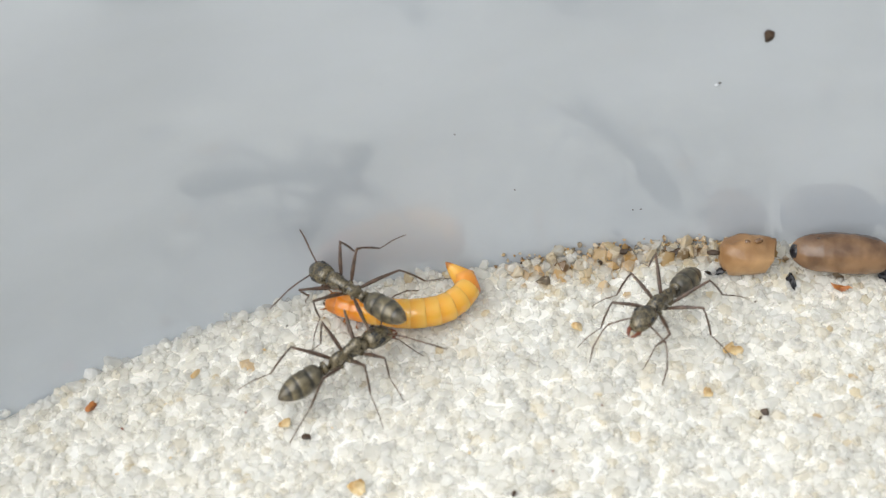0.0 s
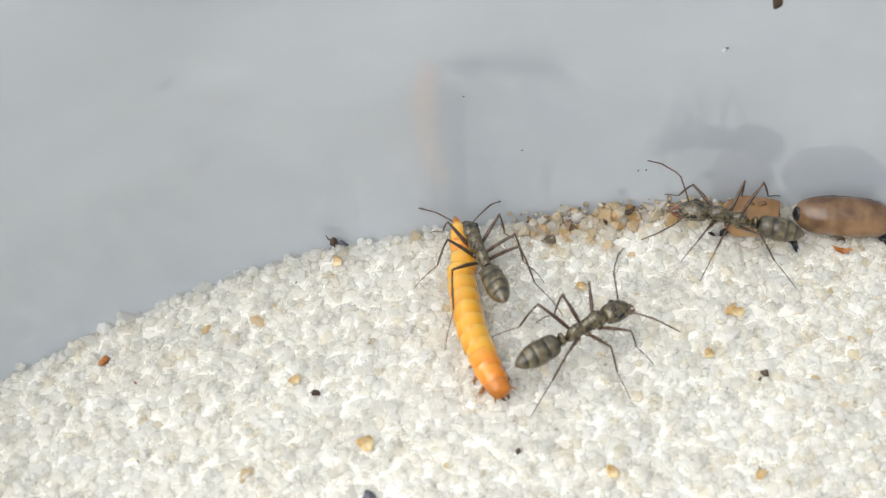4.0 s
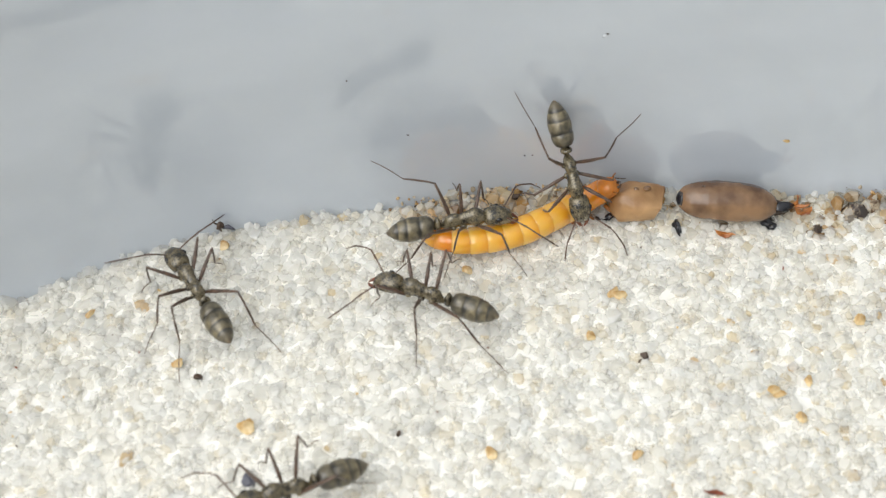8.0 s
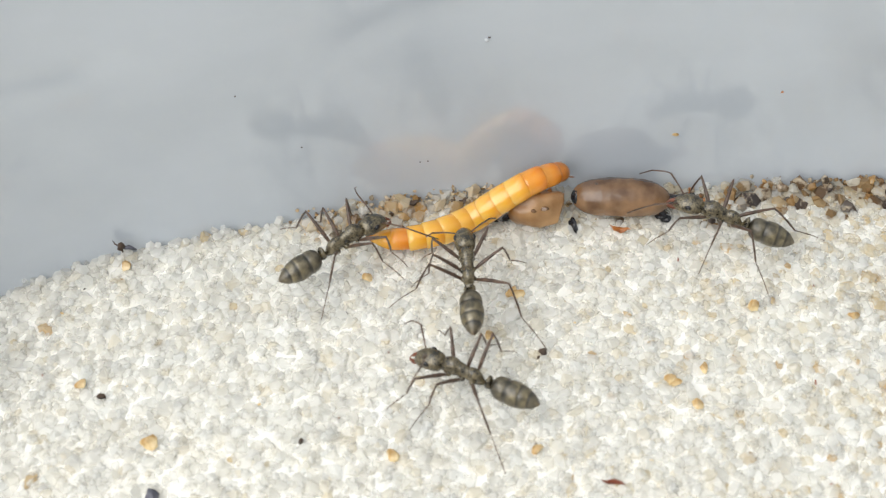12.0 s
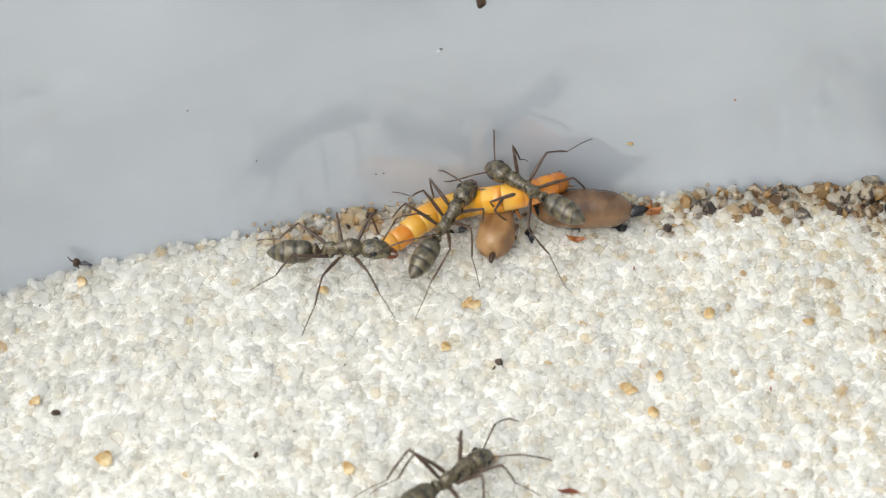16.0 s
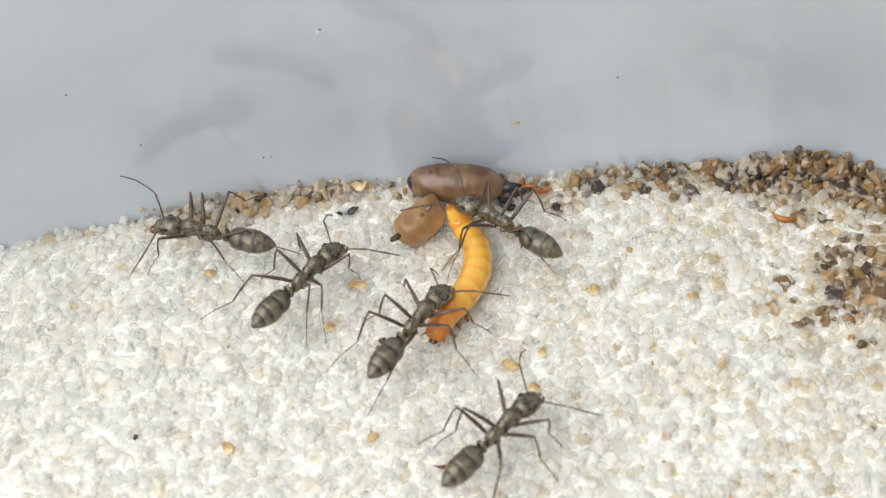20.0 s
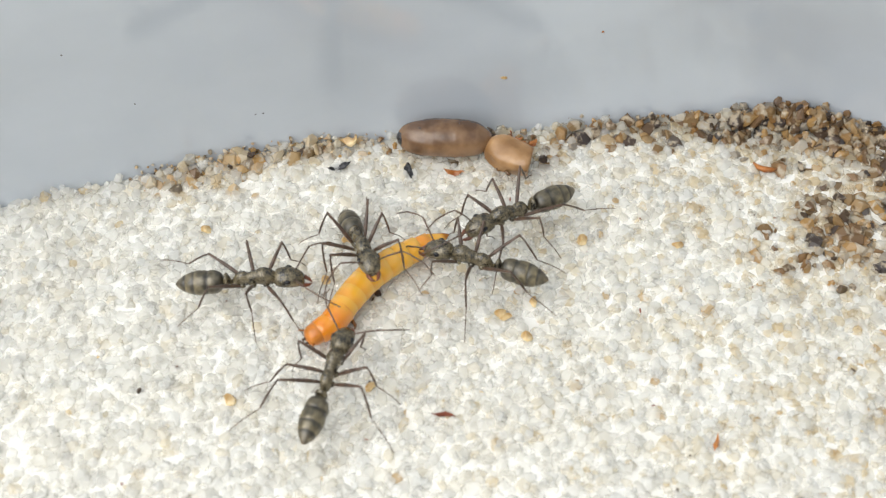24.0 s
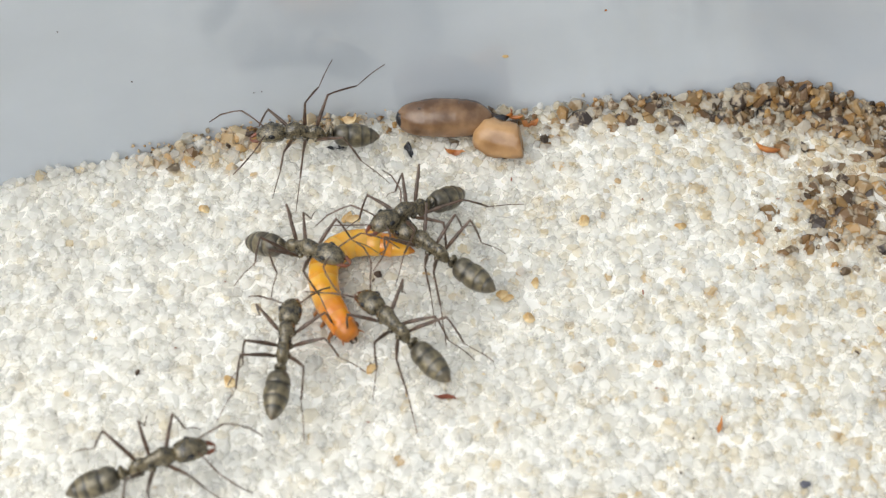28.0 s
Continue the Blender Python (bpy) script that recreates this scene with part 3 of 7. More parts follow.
scrap("rust_grain", 39.3, -6.2, 0.50, M_ORANGE, "rust orange grain among stained grains", "grain", seed=23)
for k in range(70):
    r = random.Random(300 + k)
    x, y = r.uniform(-38, 40), r.uniform(-22, 1.0)
    if y < border(x) - 2:
        scrap("dark_speck", x, y, r.uniform(0.035, 0.085), r.choice((M_DARK, M_DARK, M_RED, M_TANBIT)), "tiny dark speck on the white sand", "speck", (r.uniform(1, 3.2), 1, 0.6), r.uniform(0, 180), seed=400 + k, group="dark specks on the sand")

# a dried curled flake at the right, and the torn fly remains at the left
bm = bmesh.new()
tube([(-0.75, 0.1, 0.05), (-0.35, -0.18, 0.22), (0.1, -0.25, 0.28), (0.5, -0.12, 0.2), (0.85, 0.12, 0.05)], [0.05, 0.17, 0.22, 0.18, 0.04], 7, bm)
curl = new("orange_flake", to_mesh("orange_flake", bm, M_ORANGE))
curl.matrix_world = mpose(31.6, 0.7, 0.3, 20, 0, -25)
tagged(curl, "curled orange flake lying on the sand", "flake")


def fly_remains(x, y):
    root = tagged(new("fly_remains"), "small dark dried fly remains standing in the sand", "insect remains")
    root.matrix_world = mpose(x, y, 0.2, 0, 0, 20)
    part("body", pebble(0.38, random.Random(61), (0.8, 0.7, 1.1)), M_DARK, root, smooth=False).matrix_world = mpose(x, y, 1.15)
    part("wing", tube([(0, 0, 0), (0.5, 0.05, 0.08), (0.95, 0.0, -0.12)], [0.05, 0.16, 0.05], 6), M_GREYBIT, root, "pale grey wing").matrix_world = mpose(x, y, 1.0)
    part("leg", tube([(0, 0, 0), (0.06, 0, -0.5), (0.14, 0, -1.0)], [0.07, 0.05, 0.05], 5), M_DARK, root).matrix_world = mpose(x, y, 1.0)
    part("leg", tube([(0, 0, 0), (-0.3, 0, 0.25), (-0.38, 0, 0.6)], [0.06, 0.05, 0.03], 5), M_DARK, root).matrix_world = mpose(x, y, 1.2)


fly_remains(-20.2, -0.1)
scrap("tan_grain", -19.9, -1.0, 0.42, M_TANBIT, "amber grain beside the fly remains", "grain", seed=24)

# black and orange scraps round the long puparium
scrap("black_scrap", 8.35, 2.0, 0.75, M_BLACK, "shiny black scrap under the long puparium", "scrap", (0.45, 1, 0.6), 25, seed=31, torn=True)
scrap("black_scrap", 14.2, 2.7, 0.80, M_BLACK, "shiny black scrap under the long puparium", "scrap", (0.7, 0.9, 0.6), -20, seed=32, torn=True)
scrap("black_scrap", 3.9, 2.5, 0.70, M_BLACK, "shiny black scrap in the stained grains", "scrap", (1.2, 0.4, 0.4), 10, seed=33, torn=True)
scrap("dark_scrap", 14.9, 3.9, 0.85, M_DARK, "dark brown scrap beside the long puparium", "scrap", (1.3, 0.6, 0.6), -10, seed=34, torn=True)
scrap("orange_scrap", 16.5, 3.7, 0.62, M_ORANGE, "torn orange scrap beside the long puparium", "scrap", (1.2, 0.6, 0.5), 10, seed=35, torn=True)
scrap("orange_scrap", 11.2, 1.7, 0.50, M_ORANGE, "orange scrap under the long puparium", "scrap", (1.5, 0.5, 0.5), 0, seed=36, torn=True)
scrap("dark_scrap", 1.0, 3.9, 0.55, M_DARK, "brown scrap lying by the wall", "scrap", (1.4, 0.6, 0.6), 5, seed=37, torn=True)
scrap("dark_scrap", -1.9, 3.4, 0.50, M_DARK, "crusty dark debris by the wall", "scrap", (0.8, 0.6, 0.9), 0, z=1.0, seed=38, torn=True)
scrap("tan_crumbs", 4.6, 4.3, 0.60, M_TANBIT, "pale tan crumbs by the wall", "scrap", (1.1, 0.5, 0.7), 0, z=0.8, seed=39, torn=True)


# specks and smears on the wall
def on_pane(x, z, lift=0.0):
    """The pose of something lying flat on the pane."""
    return mpose(x, wall_y(x, z) - lift, z, 86, 0, 0)


def pane_speck(name, x, z, w, mat, label, seed, stretch=(1, 0.5, 0.3)):
    ob = new(name, to_mesh(name, pebble(w, random.Random(seed), stretch, cuts=5), mat, smooth=False))
    ob.matrix_world = on_pane(x, z, 0.05)
    return tagged(ob, label, "speck")


pane_speck("brown_spot", 5.3, 15.2, 0.45, M_DARK, "brown dropping stuck on the wall", 80, (0.8, 1.3, 0.3))
pane_speck("tan_speck", 14.9, 4.0, 0.22, M_TANBIT, "tiny tan speck on the wall", 81, (1.2, 0.6, 0.3))
pane_speck("clear_droplet", 2.8, 11.8, 0.15, M_DROP, "tiny pale droplet on the wall", 82, (1, 1, 0.3))
pane_speck("dark_speck", 2.95, 11.95, 0.08, M_DARK, "tiny dark speck on the wall", 83, (1.4, 0.6, 0.4))
pane_speck("dark_speck", -8.7, 5.3, 0.06, M_DARK, "tiny dark speck on the wall", 84, (1, 1, 0.4))
pane_speck("dark_speck", -12.2, 10.1, 0.06, M_DARK, "tiny dark speck on the wall", 85, (1, 1, 0.4))
pane_speck("dark_speck", -0.9, 2.8, 0.06, M_DARK, "tiny dark speck on the wall", 86, (1, 1, 0.4))
pane_speck("orange_speck", 21.2, 7.2, 0.10, M_ORANGE, "tiny orange speck on the wall", 88, (1, 1, 0.4))
pane_speck("dark_speck", -1.4, 2.8, 0.06, M_DARK, "tiny dark speck on the wall", 89, (1, 1, 0.4))



# ---- puparia ----
def long_puparium():
    root = tagged(new("puparium"), "long glossy brown fly puparium lying by the wall", "puparium")
    prof = []
    for i in range(31):
        u = i / 30
        c = 2 * u - 1
        k = (1 - abs(c) ** 3.0) ** 0.5 if 0 < i < 30 else 0.08
        groove = 1 - 0.02 * (0.5 + 0.5 * math.cos(u * 2 * math.pi * 9)) ** 6
        prof.append((-3.15 + 6.3 * u, 0.10 * math.sin(u * 3.1), 1.27 * k * groove, 1.25 * k * groove))
    bm = loft(prof, 28)
    for v in bm.verts:
        v.co *= 1 + 0.035 * noise.noise(v.co * 1.1) + 0.012 * noise.noise(v.co * 4.0)
    part("case", bm, M_PUPA, root)
    part("cap", loft([(-3.19, 0.02, 0.10, 0.10), (-3.10, 0.02, 0.34, 0.33), (-2.98, 0.03, 0.51, 0.50), (-2.86, 0.03, 0.625, 0.61), (-2.80, 0.03, 0.60, 0.59)], 20), M_BLACK, root, "blackened end cap")
    part("stub", loft([(2.7, 0.0, 0.5, 0.45), (3.2, -0.05, 0.42, 0.40), (3.7, -0.1, 0.30, 0.33), (3.95, -0.1, 0.1, 0.1)], 10, wobble=0.3, seed=3), M_DARK, root, "dark brown torn end")
    for k, (x, y, r) in enumerate(((-1.5, 0.15, 0.2), (-1.2, 0.3, 0.12), (0.9, 0.5, 0.10))):
        part("crust", pebble(r, random.Random(8 + k), (1.3, 0.8, 0.5)), M_DARK, root).matrix_local = mpose(x, y, 1.17)
    # amber claws of a torn leg stuck to the end
    part("claw", tube([(3.6, 0.1, 0.0), (4.05, 0.15, 0.05), (4.3, 0.2, 0.3), (4.3, 0.25, 0.7), (4.2, 0.25, 1.0)], [0.08, 0.13, 0.13, 0.07, 0.02], 7), M_ORANGE, root, "curved amber claw")
    part("claw", tube([(4.2, 0.1, 0.1), (4.6, 0.05, 0.12), (4.9, 0.0, 0.28), (5.05, 0.0, 0.5)], [0.10, 0.14, 0.09, 0.02], 7), M_ORANGE, root, "curved amber claw")
    part("flap", chip(0.5, random.Random(44), (1.5, 0.8, 0.4)), M_BLACK, root, "torn black flap").matrix_local = mpose(3.5, -0.2, 0.25, 20, 0, 15)
    return root


def short_puparium():
    root = tagged(new("puparium"), "short pale brown broken fly puparium", "puparium")
    prof = [(-1.95, 0, 0.25, 0.25), (-1.85, 0, 0.62, 0.60), (-1.62, 0, 0.90, 0.88), (-1.25, 0, 1.10, 1.08), (-0.8, 0, 1.20, 1.18), (-0.3, 0, 1.24, 1.20), (0.2, 0, 1.25, 1.22), (0.7, 0, 1.24, 1.22), (1.1, 0, 1.21, 1.2),
            (1.4, 0.02, 1.16, 1.16), (1.62, 0.04, 1.04, 1.06), (1.66, 0.04, 0.85, 0.85), (1.40, 0.04, 0.6, 0.6)]
    bm = loft(prof, 28, wobble=0.04, seed=4)
    for v in bm.verts:
        q = noise.noise(v.co * 0.8) * 0.26 + abs(noise.noise(v.co * 1.9)) * 0.22
        v.co += Vector((q * 0.6, q, q))
    rng = random.Random(15)
    for _ in range(8):  # the thin shell is dented flat in places
        n, d = Vector((rng.gauss(0.1, 0.25), rng.gauss(0, 1), rng.gauss(0, 1))).normalized(), rng.uniform(1.05, 1.2)
        for v in bm.verts:
            e = v.co.dot(n) - d
            if e > 0 and v.co.x > -1.2:
                v.co -= n * e
    part("case", bm, M_PUPA_PALE, root)
    part("stub", chip(0.34, random.Random(45), (1.6, 0.7, 0.7)), M_DARK, root, "brown torn stub").matrix_local = mpose(-2.2, 0.1, 0.2)
    part("crumb", pebble(0.24, random.Random(9), (1.2, 0.8, 0.7)), M_PUPA, root).matrix_local = mpose(0.4, 0.2, 1.22)
    part("crumb", pebble(0.18, random.Random(10), (1.2, 0.8, 0.9)), M_PUPA, root).matrix_local = mpose(-0.3, 0.1, 1.24)
    return root


pupa_long, pupa_short = long_puparium(), short_puparium()

# ---- mealworm larva: rigid rings that slide over one another ----
LARVA_RINGS = 13
larva = tagged(new("mealworm_larva"), "amber orange ringed mealworm larva being bitten by ants", "larva")
RING_R = (0.76, 0.86, 0.92, 0.96, 0.99, 1.01, 1.02, 1.01, 0.99, 0.95, 0.89, 0.78, 0.58)
RING_R = [0.9 * r for r in RING_R]
larva_rings = []
for k in range(LARVA_RINGS):
    r = RING_R[k]
    rb = RING_R[min(k + 1, LARVA_RINGS - 1)] if k < LARVA_RINGS - 1 else 0.12
    rf = RING_R[max(k - 1, 0)] * 0.93 if k else 0.55
    if k == 0:  # head
        prof = [(-0.72, 0, 0.64, 0.62), (-0.5, 0, 0.68, 0.65), (-0.1, 0, 0.70, 0.66), (0.25, -0.02, 0.65, 0.60), (0.5, -0.06, 0.54, 0.50), (0.64, -0.1, 0.28, 0.28)]
        ob = part("head", loft(prof, 18), M_LARVA_END, larva, "dark orange head")
        for s in (-1, 1):
            part("mandible", tube([(0.5, 0.18 * s, -0.2), (0.78, 0.16 * s, -0.25), (0.88, 0.04 * s, -0.27)], [0.12, 0.08, 0.03], 6), M_DARK, ob, "dark brown mandible")
            part("antenna", tube([(0.4, 0.5 * s, 0.0), (0.62, 0.66 * s, 0.02), (0.78, 0.72 * s, 0.03)], [0.07, 0.05, 0.03], 5), M_LARVA_LEG, ob)
    elif k == LARVA_RINGS - 1:  # tail
        prof = [(0.70, 0, r * 1.2, r * 1.15), (0.4, 0, r * 1.3, r * 1.2), (0.0, 0, r * 1.05, r), (-0.45, 0.02, r * 0.72, r * 0.7), (-0.85, 0.06, r * 0.36, r * 0.36), (-1.05, 0.1, 0.05, 0.05)]
        ob = part("tail", loft(prof, 18), M_LARVA, larva, "pointed tail with a dark tip")
    else:
        prof = [(-0.66, 0, rb * 0.90, rb * 0.86), (-0.59, 0, rb * 0.995, rb * 0.955), (-0.5, 0, r * 1.01, r * 0.97), (-0.15, 0, r * 1.015, r * 0.975), (0.25, 0, r * 1.005, r * 0.965), (0.6, 0, r * 0.98, r * 0.94),
                (0.85, 0, min(r, rf) * 0.88, min(r, rf) * 0.84)]
        ob = part("segment", loft(prof, 20), M_LARVA_DEEP if k in (1, 2, 11) else M_LARVA, larva)
        if 1 <= k <= 3:
            for s in (-1, 1):
                part("leg", tube([(0.1, 0.55 * s, -0.7), (0.2, 0.95 * s, -1.0), (0.38, 1.0 * s, -1.3)], [0.15, 0.1, 0.03], 6), M_LARVA_LEG, ob)
    larva_rings.append(ob)

# ---- ants ----
ANT_MESH = {}


def shared(key, build, mat):
    if key not in ANT_MESH:
        ANT_MESH[key] = to_mesh(key, build(), mat)
    return ANT_MESH[key]


def mesosoma():
    return loft([(2.36, 2.06, 0.15, 0.17), (2.28, 2.07, 0.24, 0.28), (2.14, 2.10, 0.36, 0.42), (1.92, 2.17, 0.46, 0.55), (1.62, 2.24, 0.49, 0.63), (1.34, 2.24, 0.455, 0.62), (1.18, 2.18, 0.40, 0.55), (1.02, 2.14, 0.385, 0.53),
                 (0.82, 2.11, 0.365, 0.52), (0.68, 2.04, 0.33, 0.47), (0.58, 2.02, 0.33, 0.47), (0.42, 2.07, 0.36, 0.54), (0.18, 2.06, 0.375, 0.57), (-0.06, 1.98, 0.355, 0.53), (-0.24, 1.87, 0.29, 0.41), (-0.36, 1.77, 0.20, 0.26), (-0.46, 1.71, 0.13, 0.15)], 22)


def petiole():
    return loft([(-0.36, 1.70, 0.11, 0.12), (-0.48, 1.72, 0.16, 0.17), (-0.58, 1.84, 0.28, 0.36), (-0.68, 1.95, 0.36, 0.50), (-0.78, 1.96, 0.37, 0.52), (-0.88, 1.88, 0.31, 0.40), (-0.96, 1.76, 0.20, 0.22), (-1.08, 1.73, 0.14, 0.15)], 18)


def gaster():
    outline = ((-0.94, 0.16), (-0.97, 0.36), (-1.05, 0.55), (-1.20, 0.69), (-1.42, 0.78), (-1.68, 0.82), (-1.86, 0.80), (-1.905, 0.765), (-1.96, 0.79), (-2.10, 0.83), (-2.32, 0.855), (-2.56, 0.85), (-2.74, 0.82), (-2.785, 0.785), (-2.84, 0.80),
               (-3.04, 0.75), (-3.24, 0.67), (-3.32, 0.625), (-3.36, 0.59), (-3.42, 0.595), (-3.60, 0.49), (-3.78, 0.35), (-3.92, 0.22), (-4.02, 0.11), (-4.06, 0.03))
    return loft([(-0.94 + 0.94 * (x + 0.94), 1.80 - 0.05 * (-1 - x), w * 0.86, w * 0.93) for x, w in outline], 26)


def ant_head():
    bm = loft([(2.14, 2.04, 0.18, 0.18), (2.20, 2.06, 0.40, 0.36), (2.32, 2.07, 0.55, 0.48), (2.58, 2.08, 0.64, 0.55), (2.92, 2.06, 0.67, 0.57), (3.26, 2.02, 0.64, 0.54), (3.56, 1.94, 0.55, 0.46), (3.80, 1.85, 0.42, 0.34), (3.90, 1.79, 0.28, 0.20)], 26)
    for v in bm.verts:
        s = v.co.y / 0.7
        v.co.z += 0.05 * math.exp(-((v.co.y) / 0.2) ** 2) * (v.co.z > 2.1)  # raised mid line
        v.co.x -= 0.10 * s * s * (v.co.x < 2.5)  # hind corners
    return bm


# legs: side, hip, foot at rest, lengths of thigh, shin and foot
LEGS = []
for s in (1, -1):
    LEGS.append((s, (1.65, 0.36 * s, 1.80), (3.7, 2.9 * s, -0.75), 2.15, 1.85, 2.0))
    LEGS.append((s, (0.85, 0.34 * s, 1.72), (0.4, 4.1 * s, -0.75), 2.25, 2.05, 2.2))
    LEGS.append((s, (0.20, 0.32 * s, 1.68), (-3.5, 3.6 * s, -0.75), 2.65, 2.45, 2.5))
BEND = radians(24)  # of the foot against the shin


def rel(p, o):
    return Vector(p) - Vector(o)


def femur(n):
    return tube([(0, 0, -0.02), (0.10 * n, 0, 0.0), (0.3 * n, 0, 0.04), (0.55 * n, 0, 0.05), (0.85 * n, 0, 0.02), (0.96 * n, 0, 0), (n + 0.04, 0, -0.03)], [0.07, 0.095, 0.125, 0.115, 0.08, 0.078, 0.045], 9)


def tibia(n):
    return tube([(-0.06, 0, 0), (0.06 * n, 0, 0.0), (0.2 * n, 0, 0.04), (0.6 * n, 0, 0.05), (0.94 * n, 0, 0.01), (n, 0, 0)], [0.05, 0.062, 0.058, 0.07, 0.058, 0.04], 8)


def tarsus(n, m):
    bm = bmesh.new()
    at = 0.0
    for k, q in enumerate((0.46, 0.18, 0.13, 0.09, 0.14)):  # five joints, the last with a claw
        a, b = at, at + q * m
        droop = [0.10 * math.sin(math.pi * x / m) for x in (a, b)]
        p = [(n + x * math.cos(BEND), 0, x * math.sin(BEND) + d) for x, d in ((a, droop[0]), (b, droop[1]))]
        tube([p[0], [0.2 * u + 0.8 * v for u, v in zip(*p)], p[1]], [0.028, 0.039 - 0.004 * k, 0.024], 6, bm)
        at = b
    return bm


def make_ant(label, k):
    root = tagged(new("ant"), label, "ant", "ants round the larva")
    part("thorax", shared("thorax", mesosoma, M_CUTICLE), None, root)
    part("petiole", shared("petiole", petiole, M_CUTICLE), None, root)
    part("gaster", shared("gaster", gaster, M_GASTER), None, root, "olive grey gaster with golden bands")
    head = part("head", shared("head", ant_head, M_CUTICLE), None, root)
    for s in (1, -1):
        part("eye", shared("eye%d" % s, lambda: eye_mesh(s), M_EYE), None, head, "glossy black eye")
        part("mandible", shared("mandible%d" % s, lambda: tube([(3.62, 0.28 * s, 1.74), (3.88, 0.31 * s, 1.62), (4.16, 0.19 * s, 1.50), (4.32, 0.03 * s, 1.45)], [0.14, 0.14, 0.10, 0.03], 8), M_MANDIBLE), None, head, "reddish mandible")
    legs = []
    for j, (s, hip, foot, n1, n2, n3) in enumerate(LEGS):
        q = [0.5, -0.1, -0.45][j % 3]
        part("coxa", shared("coxa%d" % j, lambda: tube([(hip[0] - 0.05 * q, hip[1] - 0.16 * s, hip[2] + 0.16), (hip[0], hip[1] - 0.05 * s, hip[2] + 0.06), (hip[0] + 0.03 * q, hip[1] + 0.02 * s, hip[2] - 0.03), (hip[0] + 0.05 * q, hip[1] + 0.05 * s, hip[2] - 0.08)], [0.15, 0.21, 0.18, 0.09], 10), M_CUTICLE), None, root)
        fem = part("leg", shared("femur%d" % (j % 3), lambda: femur(n1), M_LEG), None, root)
        tib = part("tibia", shared("tibia%d" % (j % 3), lambda: tibia(n2), M_LEG), None, fem)
        tar = part("tarsus", shared("tarsus%d" % (j % 3), lambda: tarsus(n2, n3), M_LEG), None, fem)
        legs.append((fem, tib, tar))
    feelers = []
    for s in (1, -1):
        base = (3.35, 0.30 * s, 2.20)
        e1 = Vector((0.95, 1.35 * s, 0.70))
        sc = part("antenna", shared("scape%d" % s, lambda: tube([(0, 0, 0), e1 * 0.5 + Vector((0, 0, 0.07)), e1], [0.045, 0.05, 0.06], 7), M_LEG), None, root)
        e2 = Vector((2.90, 2.35 * s, -0.35))
        part("flagellum", shared("flagellum%d" % s, lambda: tube([e1, e1 * 0.8 + e2 * 0.2 + Vector((0, 0.10 * s, 0.08)), e1 * 0.4 + e2 * 0.6 + Vector((0, 0.16 * s, 0.14)), e2], [0.04, 0.045, 0.05, 0.035], 7), M_LEG), None, sc)
        feelers.append((sc, s, base))
    return root, legs, feelers


def eye_mesh(s):
    bm = bmesh.new()
    bmesh.ops.create_uvsphere(bm, u_segments=12, v_segments=8, radius=1)
    for v in bm.verts:
        v.co = Vector((2.98 + v.co.x * 0.21, 0.56 * s + v.co.y * 0.13, 2.27 + v.co.z * 0.19))
    return bm


ANT_LABELS = ("dark grey ant with a banded gaster biting the larva", "dark grey ant holding the larva's end", "dark grey ant circling over the white sand", "dark grey ant coming from the stained grains",
              "dark grey ant walking over the open sand", "dark grey ant with reddish legs hurrying over the sand", "dark grey ant climbing the wall")
ants = [make_ant(lab, k) for k, lab in enumerate(ANT_LABELS)]

# ---- single grains of sand ----
GRAIN_MESH = []
for v, f in SHAPES:
    me = bpy.data.meshes.new("grain")
    me.from_pydata((v * MM).tolist(), [], f.tolist())
    me.materials.append(M_SAND_ONE)
    GRAIN_MESH.append(me)
_rng = random.Random(77)
for i in single:
    g = new("grain", GRAIN_MESH[_rng.randrange(len(GRAIN_MESH))])
    g.parent = sand
    g.matrix_local = mpose(px[i], py[i], pz[i], _rng.gauss(0, 24), _rng.gauss(0, 24), _rng.uniform(0, 360)) @ Matrix.Scale(size[i], 4)

